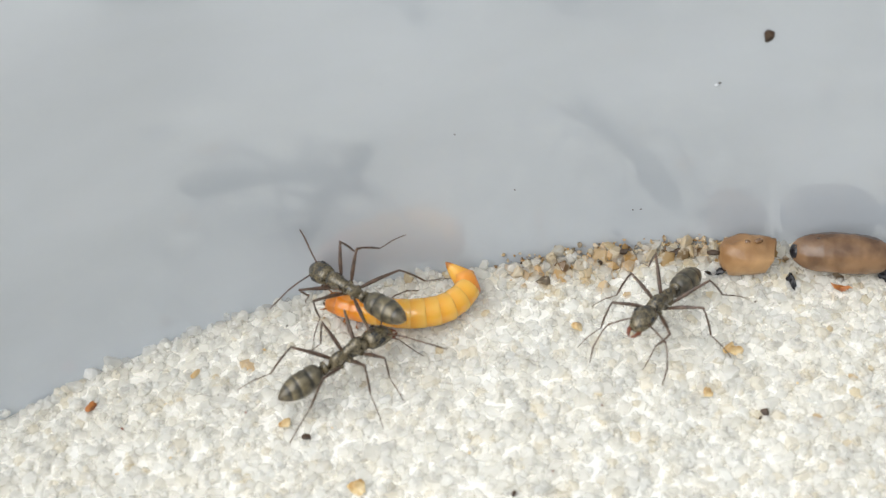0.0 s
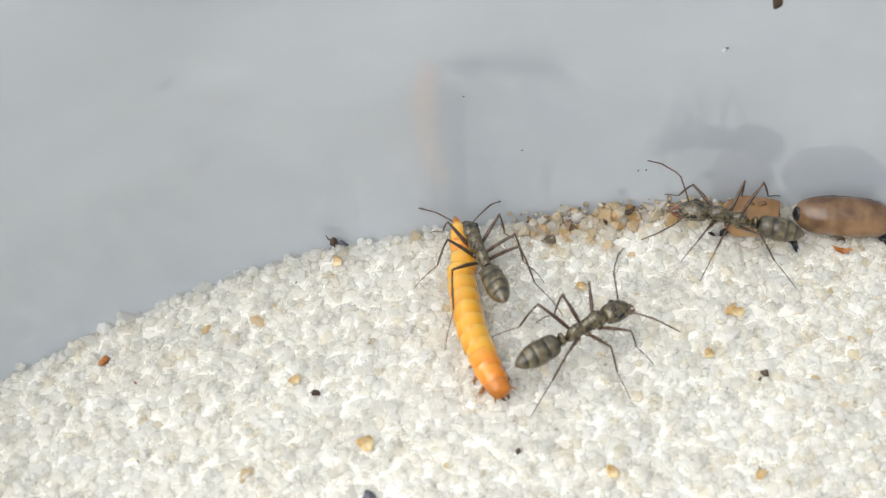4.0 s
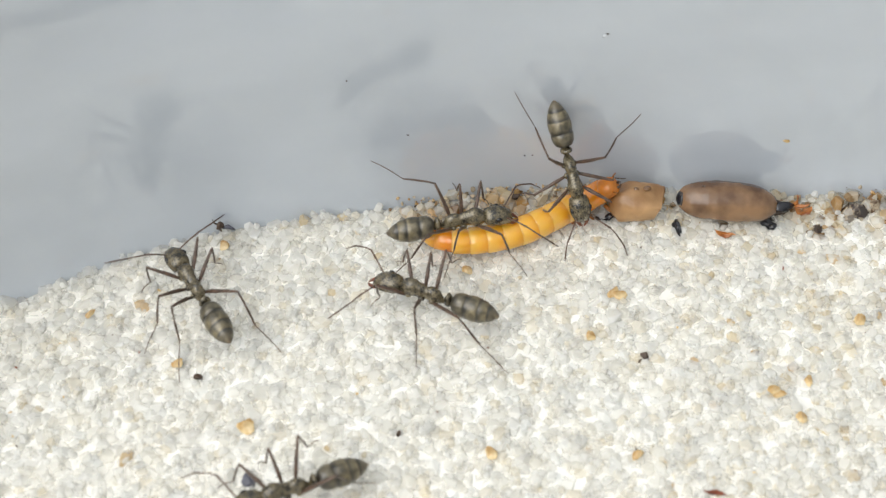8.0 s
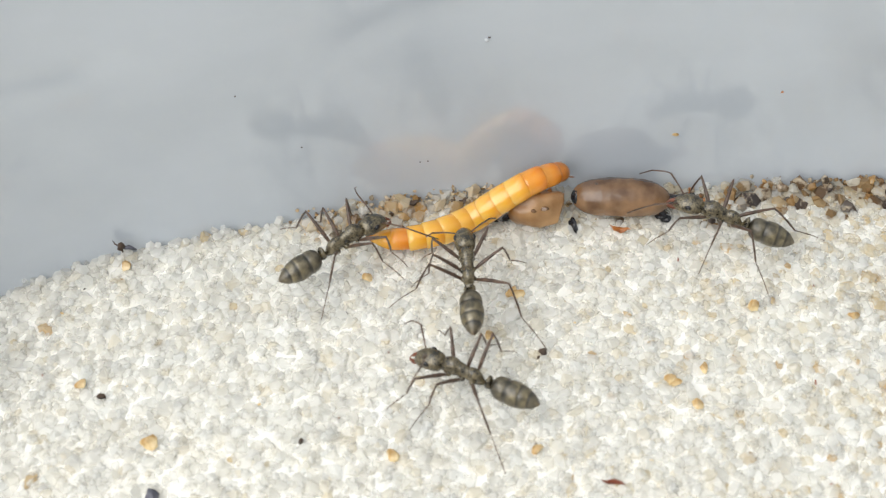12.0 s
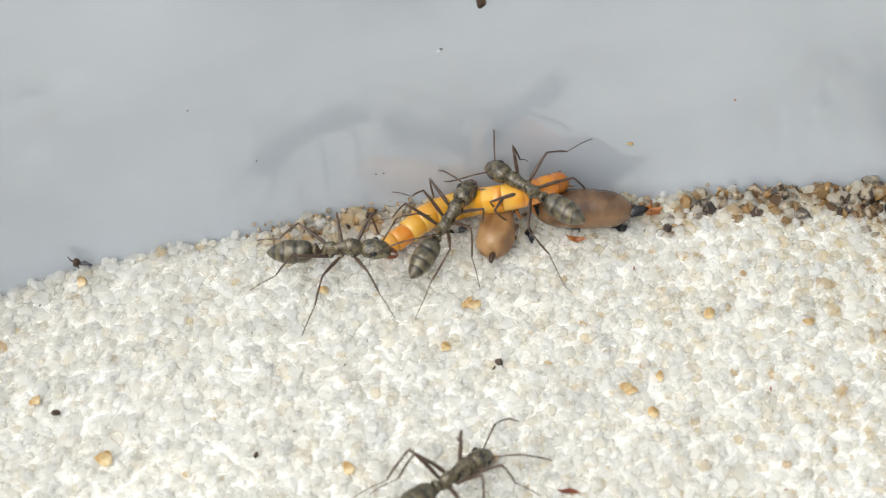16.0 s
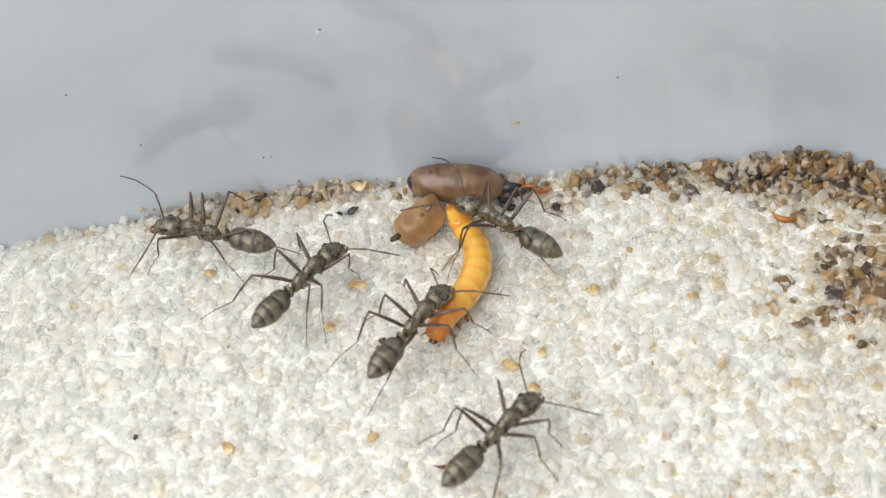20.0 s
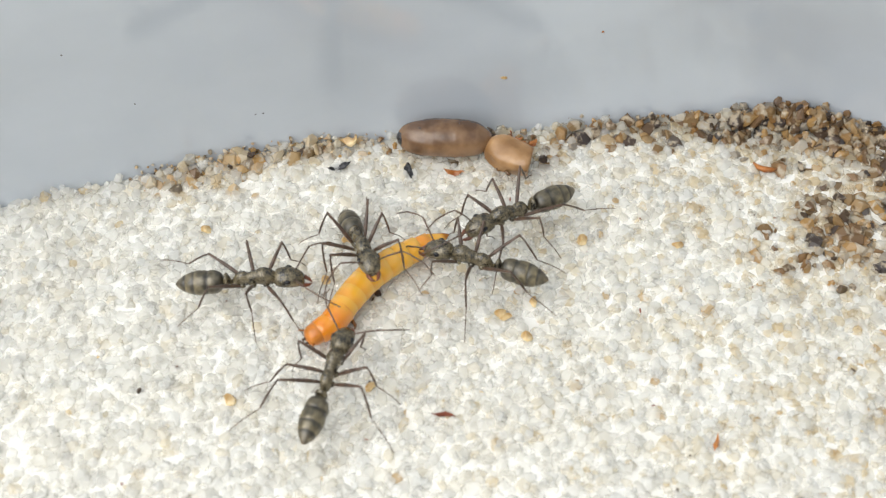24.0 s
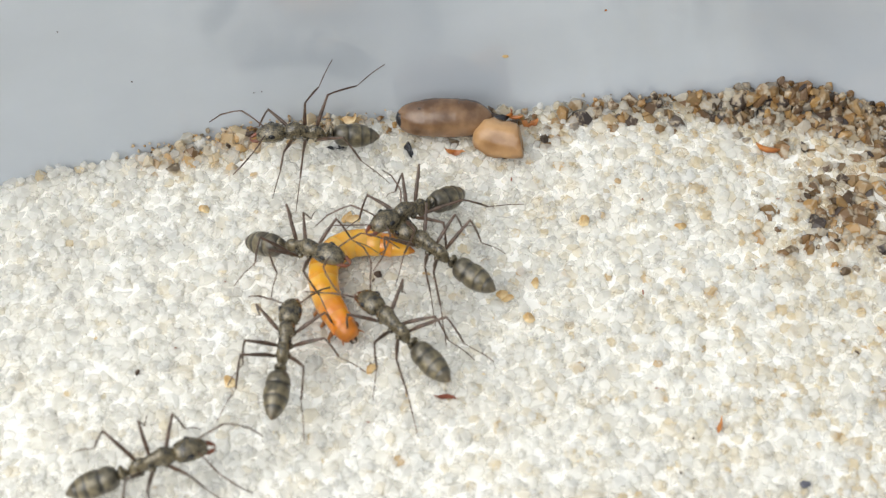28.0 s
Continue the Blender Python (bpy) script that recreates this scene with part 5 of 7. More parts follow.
# spine of the larva, head first: seconds, then seven points
LARVA = [
    (0, -20.0, -1.3, 1.2, -18.1, -1.8, 1.2, -16.2, -2.1, 1.2, -14.3, -2.1, 1.2, -12.5, -1.5, 1.2, -11.4, 0, 1.3, -12.6, 1.3, 1.6),
    (0.5, -13.8, -5.0, 1.2, -12.0, -4.9, 1.2, -10.7, -3.8, 1.2, -11.6, -2.3, 1.2, -13.1, -1.3, 1.3, -14.7, -0.4, 1.5, -16.2, 0.6, 1.8),
    (0.7, -9.8, -5.9, 1.2, -10.7, -4.8, 1.2, -11.6, -3.7, 1.2, -12.5, -2.5, 1.3, -13.3, -1.3, 1.4, -14.1, -0.2, 1.7, -14.9, 1.0, 2.0),
    (1, -10.2, -5.8, 1.2, -8.7, -5.0, 1.2, -7.4, -3.9, 1.2, -7.0, -2.4, 1.2, -8.3, -1.4, 1.2, -10.0, -1.4, 1.2, -11.0, -2.7, 1.2),
    (1.2, -3.8, -5.0, 1.2, -5.8, -4.2, 1.2, -7.8, -3.5, 1.2, -9.8, -2.9, 1.2, -11.9, -2.4, 1.2, -14.0, -2.0, 1.2, -16.0, -1.7, 1.2),
    (1.5, -3.4, -6.3, 1.2, -5.4, -5.2, 1.2, -7.4, -4.1, 1.2, -9.6, -3.2, 1.2, -11.7, -2.5, 1.2, -13.9, -1.9, 1.2, -16.2, -1.4, 1.2),
    (1.6, -3.9, -5.9, 1.2, -5.8, -5.1, 1.2, -7.8, -4.4, 1.2, -9.8, -3.8, 1.2, -11.8, -3.2, 1.2, -13.7, -2.4, 1.2, -15.6, -1.5, 1.2),
    (1.7, -4.8, -3.8, 1.2, -6.5, -4.7, 1.2, -8.4, -5.2, 1.2, -10.2, -4.6, 1.2, -10.9, -2.8, 1.2, -9.8, -1.4, 1.2, -7.8, -1.4, 1.2),
    (1.8, -10.8, -2.2, 1.2, -12.2, -1.0, 1.2, -11.3, 0.4, 1.2, -9.5, 0.2, 1.2, -8.3, -1.3, 1.2, -7.7, -3.1, 1.2, -7.3, -4.9, 1.2),
    (1.9, -16.2, 0.8, 2.2, -14.0, 0.7, 1.7, -12.2, -0.6, 1.4, -10.2, -1.8, 1.3, -8.1, -2.7, 1.2, -5.8, -3.0, 1.2, -3.5, -3.0, 1.2),
    (2, -18.0, 0.2, 2.0, -15.5, 0.6, 1.7, -13.1, 0.1, 1.4, -10.7, -0.6, 1.2, -8.4, -1.6, 1.2, -6.1, -2.5, 1.2, -3.7, -3.5, 1.2),
    (2.5, -19.4, -0.2, 1.7, -17.0, 0.4, 1.8, -14.5, 0.2, 1.6, -12.2, -0.5, 1.3, -9.9, -1.6, 1.2, -7.7, -2.6, 1.2, -5.3, -3.4, 1.2),
    (2.9, -17.8, -3.9, 1.6, -15.9, -3.1, 1.7, -13.8, -2.6, 1.5, -11.6, -2.2, 1.3, -9.5, -1.7, 1.3, -7.5, -0.9, 1.4, -5.6, 0.3, 1.6),
    (3.3, -15.2, -7.7, 1.5, -13.5, -6.4, 1.6, -11.8, -5.1, 1.4, -10.1, -3.6, 1.3, -8.6, -2.0, 1.3, -7.6, -0.1, 1.4, -7.3, 2.3, 1.9),
    (3.7, -11.7, -11.0, 1.5, -10.7, -9.0, 1.5, -9.8, -7.0, 1.4, -9.2, -4.8, 1.3, -8.8, -2.7, 1.3, -9.1, -0.5, 1.5, -10.3, 1.5, 2.2),
    (4.1, -8.0, -10.4, 1.4, -9.7, -8.9, 1.4, -11.0, -7.2, 1.3, -11.9, -5.2, 1.3, -12.5, -3.1, 1.3, -12.9, -1.0, 1.6, -13.4, 0.9, 2.5),
    (4.5, -4.4, -6.2, 1.2, -6.5, -4.9, 1.2, -8.4, -3.6, 1.2, -10.3, -2.2, 1.2, -12.2, -0.7, 1.2, -14.2, 0.5, 1.7, -16.1, 1.1, 2.9),
    (5, -3.8, -6.1, 1.2, -5.6, -5.0, 1.2, -7.2, -3.6, 1.2, -8.8, -2.0, 1.2, -10.4, -0.6, 1.3, -12.3, 0.4, 1.5, -14.4, 1.0, 1.8),
    (5.2, -5.9, -3.2, 1.2, -6.6, -1.3, 1.2, -8.3, -0.2, 1.2, -10.4, -0.1, 1.2, -12.4, -0.5, 1.2, -14.0, -1.7, 1.2, -14.7, -3.7, 1.2),
    (5.5, -5.5, 2.0, 1.2, -5.5, 3.0, 2.1, -6.7, 3.1, 2.5, -7.7, 2.5, 1.9, -8.2, 1.4, 1.5, -8.2, 0.1, 1.3, -7.7, -1.2, 1.2),
    (5.7, -11.5, 1.8, 2.2, -9.7, 1.3, 1.4, -8.2, 0, 1.2, -6.7, -1.3, 1.2, -5.2, -2.7, 1.2, -3.7, -4.1, 1.2, -2.3, -5.5, 1.2),
    (5.9, -9.5, 0.3, 1.2, -8.0, 1.9, 1.3, -5.8, 1.7, 1.3, -4.2, 0.2, 1.3, -3.1, -1.7, 1.2, -2.6, -3.8, 1.2, -2.4, -6.1, 1.2),
    (6, -9.7, 1.2, 1.2, -7.5, 0.3, 1.2, -5.4, -0.8, 1.2, -3.2, -0.5, 1.2, -2.2, 1.6, 1.3, -3.6, 3.2, 1.6, -6.0, 3.1, 2.1),
    (6.2, -2.0, 0.8, 1.2, -3.8, 0, 1.2, -5.8, -0.2, 1.2, -7.8, -0.3, 1.2, -9.6, -1.2, 1.2, -10.9, -2.7, 1.2, -12.1, -4.3, 1.2),
    (6.5, 0.1, 0.2, 1.2, -2.0, 0, 1.2, -4.2, -0.2, 1.2, -6.3, -0.3, 1.2, -8.3, -1.0, 1.2, -10.1, -2.1, 1.2, -11.7, -3.5, 1.2),
    (6.7, -2.3, 2.5, 1.2, -2.4, 0.9, 1.2, -3.6, -0.3, 1.2, -5.3, -0.3, 1.2, -6.9, 0.3, 1.2, -8.4, 0.9, 1.2, -10.0, 1.4, 1.2),
    (6.9, 1.5, 1.5, 1.2, -0.2, 0.6, 1.2, -1.8, -0.1, 1.2, -3.5, -0.8, 1.2, -5.4, -1.1, 1.2, -7.1, -0.6, 1.2, -8.4, 0.7, 1.2),
    (7, 3.3, 1.7, 1.2, 1.1, 1.4, 1.2, -1.2, 0.8, 1.2, -3.3, 0, 1.2, -5.6, -0.6, 1.2, -7.7, 0, 1.2, -8.9, 1.9, 1.2),
    (7.5, 3.4, 2.9, 1.9, 1.9, 2.1, 1.2, 0.3, 0.9, 1.2, -1.5, 0.1, 1.2, -3.5, -0.4, 1.2, -5.5, -0.3, 1.2, -7.5, 0.1, 1.2),
    (8, 4.3, 3.1, 3.1, 2.5, 3.1, 1.3, 0.6, 1.8, 1.2, -1.3, 0.6, 1.2, -3.4, -0.2, 1.2, -5.7, -0.5, 1.2, -7.9, 0.1, 1.2),
    (8.5, 2.6, 4.1, 1.6, 1.0, 2.6, 1.4, -0.8, 1.2, 1.3, -2.7, 0.2, 1.2, -4.9, -0.3, 1.2, -7.1, -0.2, 1.2, -9.1, 0.6, 1.2),
    (9, 1.1, 4.6, 3.2, 0.2, 3.3, 1.5, -0.9, 1.3, 1.2, -2.7, -0.2, 1.2, -4.9, -0.5, 1.2, -7.2, 0, 1.2, -9.3, 1.0, 1.2),
    (9.5, 0.6, 4.4, 2.8, 0, 2.8, 1.6, -1.1, 1.0, 1.2, -3.0, 0.1, 1.2, -5.2, 0, 1.2, -7.3, 0.4, 1.2, -9.4, 1.0, 1.2),
    (10, 2.4, 4.3, 2.2, 1.1, 2.7, 1.3, -0.4, 0.9, 1.2, -2.6, 0, 1.2, -4.9, -0.1, 1.2, -7.2, 0.3, 1.2, -9.4, 1.1, 1.2),
    (10.5, 1.9, 4.2, 2.0, 0.9, 2.6, 1.3, -0.7, 1.3, 1.2, -2.7, 0.9, 1.2, -4.8, 0.7, 1.2, -6.8, 0.7, 1.2, -8.9, 0.7, 1.2),
    (11, 4.4, 4.6, 2.4, 2.7, 3.4, 1.3, 0.9, 1.9, 1.2, -1.2, 0.7, 1.2, -3.5, 0.1, 1.2, -5.8, 0.2, 1.2, -8.0, 1.1, 1.2),
    (11.5, 5.1, 4.7, 2.7, 3.3, 3.6, 1.5, 1.6, 1.9, 1.2, -0.4, 0.6, 1.2, -2.7, 0.2, 1.2, -5.1, 0.5, 1.2, -7.4, 1.3, 1.2),
    (12, 8.0, 4.7, 2.6, 5.8, 3.2, 3.3, 3.8, 2.5, 2.4, 2.0, 2.0, 1.2, 0, 0.9, 1.2, -2.3, 0.3, 1.2, -4.5, 0.4, 1.2),
    (12.5, 9.8, 4.1, 3.4, 7.7, 4.3, 1.9, 5.5, 2.1, 3.3, 3.6, 2.5, 1.2, 1.5, 1.4, 1.2, -0.6, 0.6, 1.2, -2.9, 0, 1.2),
    (13, 9.9, 5.0, 3.1, 7.6, 4.6, 2.3, 5.3, 2.7, 3.1, 3.1, 3.2, 1.2, 0.9, 2.1, 1.2, -1.3, 1.0, 1.2, -3.5, -0.1, 1.2),
    (13.5, 10.1, 4.9, 3.0, 7.8, 4.6, 2.2, 5.4, 4.0, 1.5, 3.2, 3.0, 1.3, 1.1, 1.8, 1.3, -1.1, 0.5, 1.2, -3.2, -0.8, 1.2),
    (15.5, 9.5, 3.1, 3.5, 7.5, 4.4, 1.7, 5.4, 3.0, 2.8, 3.5, 3.5, 1.4, 1.6, 2.7, 1.3, -0.3, 1.8, 1.2, -2.1, 0.8, 1.2),
    (16, 11.2, 4.8, 2.8, 8.9, 3.3, 3.2, 6.6, 2.8, 3.1, 4.3, 3.9, 1.3, 2.0, 3.0, 1.3, 0.2, 1.4, 1.2, -1.8, 0, 1.2),
    (16.5, 12.8, 5.1, 3.4, 11.3, 2.9, 3.6, 9.3, 2.2, 3.3, 7.2, 1.9, 3.1, 5.2, 2.2, 2.5, 3.1, 2.7, 1.2, 1.0, 2.1, 1.2),
    (16.8, 12.6, 5.1, 3.5, 11.7, 2.9, 3.6, 10.5, 1.7, 3.0, 9.2, 0.7, 2.6, 7.4, -0.1, 2.8, 5.6, 0.7, 2.0, 3.8, 1.7, 1.2),
    (17, 13.3, 5.3, 4.0, 12.5, 4.3, 3.2, 11.3, 2.5, 3.5, 9.9, 1.8, 3.1, 8.4, 0.9, 3.3, 6.9, 0.9, 2.7, 5.3, 2.3, 1.2),
    (17.2, 8.3, 3.4, 3.1, 9.7, 4.3, 3.3, 11.2, 3.6, 3.5, 11.5, 1.9, 3.2, 10.5, 0.9, 2.7, 8.9, 0.1, 3.0, 7.4, 0.7, 3.1),
    (17.5, 16.7, 0.4, 1.2, 14.8, 0.5, 1.2, 13.0, 0.6, 1.2, 11.2, 1.0, 1.2, 9.3, 0.3, 3.0, 7.9, 1.4, 3.2, 6.8, 4.3, 1.5),
    (18, 16.3, -2.2, 1.2, 14.7, -1.2, 1.2, 13.2, -0.3, 1.2, 11.6, 0.7, 1.2, 9.8, 0.1, 3.0, 8.1, 0.5, 3.3, 6.4, 2.4, 1.2),
    (18.5, 14.1, -4.3, 1.2, 13.7, -2.5, 1.2, 12.9, -0.8, 1.2, 11.7, 0.7, 1.2, 10.1, 0.4, 3.0, 8.4, 0.8, 3.3, 6.6, 2.5, 1.2),
    (19, 11.9, -7.0, 1.2, 12.0, -4.9, 1.2, 12.2, -2.8, 1.2, 12.1, -0.6, 1.2, 11.2, 0.5, 2.3, 9.8, 1.2, 3.3, 8.1, 2.6, 2.9),
    (19.5, 9.6, -7.8, 1.2, 10.4, -6.0, 1.2, 11.1, -4.1, 1.2, 11.5, -2.1, 1.2, 11.6, -0.1, 1.2, 11.1, 1.1, 2.2, 10.2, 2.1, 3.0),
    (20, 9.0, -8.3, 1.2, 9.8, -6.6, 1.2, 11.0, -5.1, 1.2, 11.8, -3.4, 1.2, 11.9, -1.5, 1.2, 11.2, 0.2, 1.2, 10.3, 0.7, 2.7),
    (20.5, 8.2, -8.9, 1.2, 9.1, -7.6, 1.2, 10.0, -6.2, 1.2, 10.8, -4.7, 1.2, 11.3, -3.2, 1.2, 11.5, -1.6, 1.2, 11.6, 0.1, 1.2),
    (21, 7.4, -8.8, 1.2, 8.5, -7.8, 1.2, 9.7, -6.8, 1.2, 10.7, -5.7, 1.2, 11.5, -4.4, 1.2, 12.1, -3.0, 1.2, 12.8, -1.6, 1.2),
    (21.5, 7.2, -8.2, 1.2, 8.6, -7.3, 1.2, 10.0, -6.5, 1.2, 11.3, -5.6, 1.2, 12.5, -4.4, 1.2, 13.5, -3.1, 1.2, 14.4, -1.7, 1.2),
    (23.5, 3.7, -11.0, 1.2, 4.7, -9.7, 1.2, 5.8, -8.5, 1.2, 6.9, -7.2, 1.2, 7.9, -5.8, 1.2, 8.8, -4.4, 1.2, 9.7, -3.0, 1.2),
    (24, 1.6, -11.3, 1.2, 3.2, -10.2, 1.2, 4.2, -8.7, 1.2, 5.4, -7.2, 1.2, 6.9, -6.0, 1.2, 8.5, -5.1, 1.2, 10.3, -4.3, 1.2),
    (24.5, 1.6, -10.9, 1.2, 3.0, -9.3, 1.2, 4.6, -8.0, 1.2, 6.5, -7.1, 1.2, 7.9, -5.7, 1.2, 8.9, -3.9, 1.2, 9.8, -2.0, 1.2),
    (25, 1.5, -9.8, 1.2, 3.3, -9.2, 1.2, 4.7, -7.9, 1.2, 5.9, -6.5, 1.2, 7.3, -5.2, 1.2, 8.8, -4.3, 1.2, 10.7, -3.9, 1.2),
    (25.5, 1.9, -10.5, 1.2, 3.1, -9.0, 1.2, 4.5, -7.6, 1.2, 6.2, -6.5, 1.2, 7.7, -5.3, 1.2, 9.2, -3.9, 1.2, 10.6, -2.6, 1.2),
    (26, 5.9, -9.0, 1.2, 4.3, -8.3, 1.2, 4.5, -6.7, 1.2, 6.0, -5.8, 1.2, 7.7, -5.4, 1.2, 9.3, -4.7, 1.2, 10.7, -3.6, 1.2),
    (26.5, 3.6, -10.8, 1.2, 3.9, -9.0, 1.2, 4.5, -7.3, 1.2, 5.9, -6.2, 1.2, 7.5, -5.4, 1.2, 9.2, -4.7, 1.2, 10.8, -4.1, 1.2),
    (27, 2.5, -11.1, 1.2, 2.0, -9.2, 1.2, 2.6, -7.4, 1.2, 4.2, -6.3, 1.2, 6.2, -6.0, 1.2, 8.1, -5.7, 1.2, 10.0, -5.1, 1.2),
    (27.5, 2.4, -12.4, 1.2, 2.4, -10.7, 1.2, 2.5, -9.1, 1.2, 3.0, -7.5, 1.2, 4.0, -6.2, 1.2, 5.7, -5.8, 1.2, 7.3, -6.2, 1.2),
    (28, 4.4, -12.7, 1.2, 3.4, -11.0, 1.2, 2.8, -9.2, 1.2, 2.9, -7.2, 1.2, 4.2, -6.0, 1.2, 6.1, -6.0, 1.2, 8.0, -6.7, 1.2)]


# limbs, in degrees from rest: seconds, then yaw and tilt of three left legs, three right legs, left and right feeler (99: left to the gait)
STANCE_ONE = [
    (0, 99, 99, 99, 2.3, 3.8, 0.1, -3.9, 1.2, -2.6, 99, 99, 99, 99, 99, 99, -1.7, -4.0, -4.1, 99, 99, 99, 99),
    (1, 5.0, 1.2, 0.8, 0.4, 2.3, -0.6, -2.2, 0, -1.4, 99, 99, 99, 99, 99, 99, -1.9, -4.8, -1.3, 99, 99, 99, 99),
    (2, 3.3, 2.4, -0.8, 2.9, 5.0, 0.4, -6.0, 0.8, 0.8, 99, 99, 99, -2.2, -3.2, -1.6, -2.6, -4.3, -2.0, 4, -15, -32, -47),
    (5, 6.4, 1.8, 1.1, 2.2, 4.6, -0.1, 99, 99, 99, 99, 99, 99, -0.9, -3.0, -1.0, 99, 99, 99, 99, 99, 99, 99),
    (6, 2.8, 0.8, -0.1, 99, 99, 99, 99, 99, 99, 99, 99, 99, 99, 99, 99, 99, 99, 99, 99, 99, 52, -23),
    (7, 99, 99, 99, 99, 99, 99, -3.1, 4.1, 0.3, 99, 99, 99, 99, 99, 99, -1.9, -4.0, 6.4, 99, 99, 99, 99),
    (8, 99, 99, 99, 3.0, 3.7, -1.8, -1.3, 5.2, 0.3, 99, 99, 99, 2.2, -4.1, -2.0, -4.9, -2.1, 1.1, 99, 99, 99, 99),
    (9, 4.3, 1.7, -1.2, 4.0, 3.5, -1.3, -5.2, 2.4, 1.1, 99, 99, 99, 1.1, -5.1, -0.1, -2.2, -4.8, 0.8, 99, 99, 99, 99),
    (10, 4.0, 1.9, -1.4, 1.8, 4.5, -2.0, -5.8, 0.5, 1.2, 3.9, -2.0, -0.3, 2.5, -3.4, 0.5, -5.7, -3.2, 2.7, 99, 99, 99, 99),
    (11, 99, 99, 99, 3.9, 2.4, -0.9, -0.8, 4.2, -0.7, 99, 99, 99, 99, 99, 99, -6.6, -0.4, -0.4, 99, 99, 99, 99),
    (12, 99, 99, 99, 1.6, 3.5, -0.7, 0.2, 4.9, -0.7, 5.0, -1.5, -0.7, 2.9, -4.0, -0.7, -3.6, -4.4, -0.8, 99, 99, 99, 99),
    (13, 99, 99, 99, 2.6, 3.2, -1.3, -5.2, 2.6, -0.6, 99, 99, 99, -0.3, -4.9, 0.2, -2.8, -4.6, 0.8, 20, -47, 4, -35),
    (16, 99, 99, 99, 99, 99, 99, 99, 99, 99, 99, 99, 99, -1.8, -4.0, 0.8, -5.6, -1.5, 0.7, 24, -43, 99, 99),
    (17, 99, 99, 99, 2.0, 4.4, -0.7, 0.5, 5.2, -0.8, 1.8, -3.1, -0.7, 99, 99, 99, -3.4, -1.8, -0.8, 99, 99, -24, 5),
    (18, 99, 99, 99, -0.3, 5.0, 1.9, -4.5, 4.2, -0.5, 4.1, -1.7, -1.2, -0.9, -3.7, 1.0, -5.7, -2.2, 1.5, -20, 25, 32, -43),
    (19, 99, 99, 99, -0.4, 5.0, 1.8, -5.7, 2.1, 1.2, 1.8, -3.8, 0, -2.4, -4.3, 0, -5.7, -3.2, 0.2, -8, 5, -28, -23),
    (20, 4.2, 2.1, -0.6, -2.0, 1.5, -0.8, -4.9, -1.4, -0.8, 99, 99, 99, 2.3, -4.3, -0.2, -1.2, -5.7, -0.6, 40, 1, 16, 41),
    (24, 99, 99, 99, -1.7, 3.2, -0.1, -5.5, 1.8, 1.5, 99, 99, 99, 1.1, -3.3, -1.2, 99, 99, 99, 99, 99, 99, 99),
    (25, 99, 99, 99, -0.8, 3.6, -0.4, -5.5, 0.7, 1.5, 99, 99, 99, 0, -4.5, -0.8, 99, 99, 99, 99, 99, 99, 99),
    (26, 99, 99, 99, -0.8, 2.2, -0.5, 99, 99, 99, 99, 99, 99, 0.8, -4.4, -1.1, 99, 99, 99, 99, 99, 99, 99),
    (27, 99, 99, 99, -0.2, 4.6, -0.7, -5.1, 5.0, 1.7, 99, 99, 99, -1.1, -3.4, -0.4, 99, 99, 99, 99, 99, 99, 99),
    (28, 99, 99, 99, 99, 99, 99, -6.4, 2.8, 1.9, 99, 99, 99, 99, 99, 99, 99, 99, 99, 99, 99, 99, 99)]
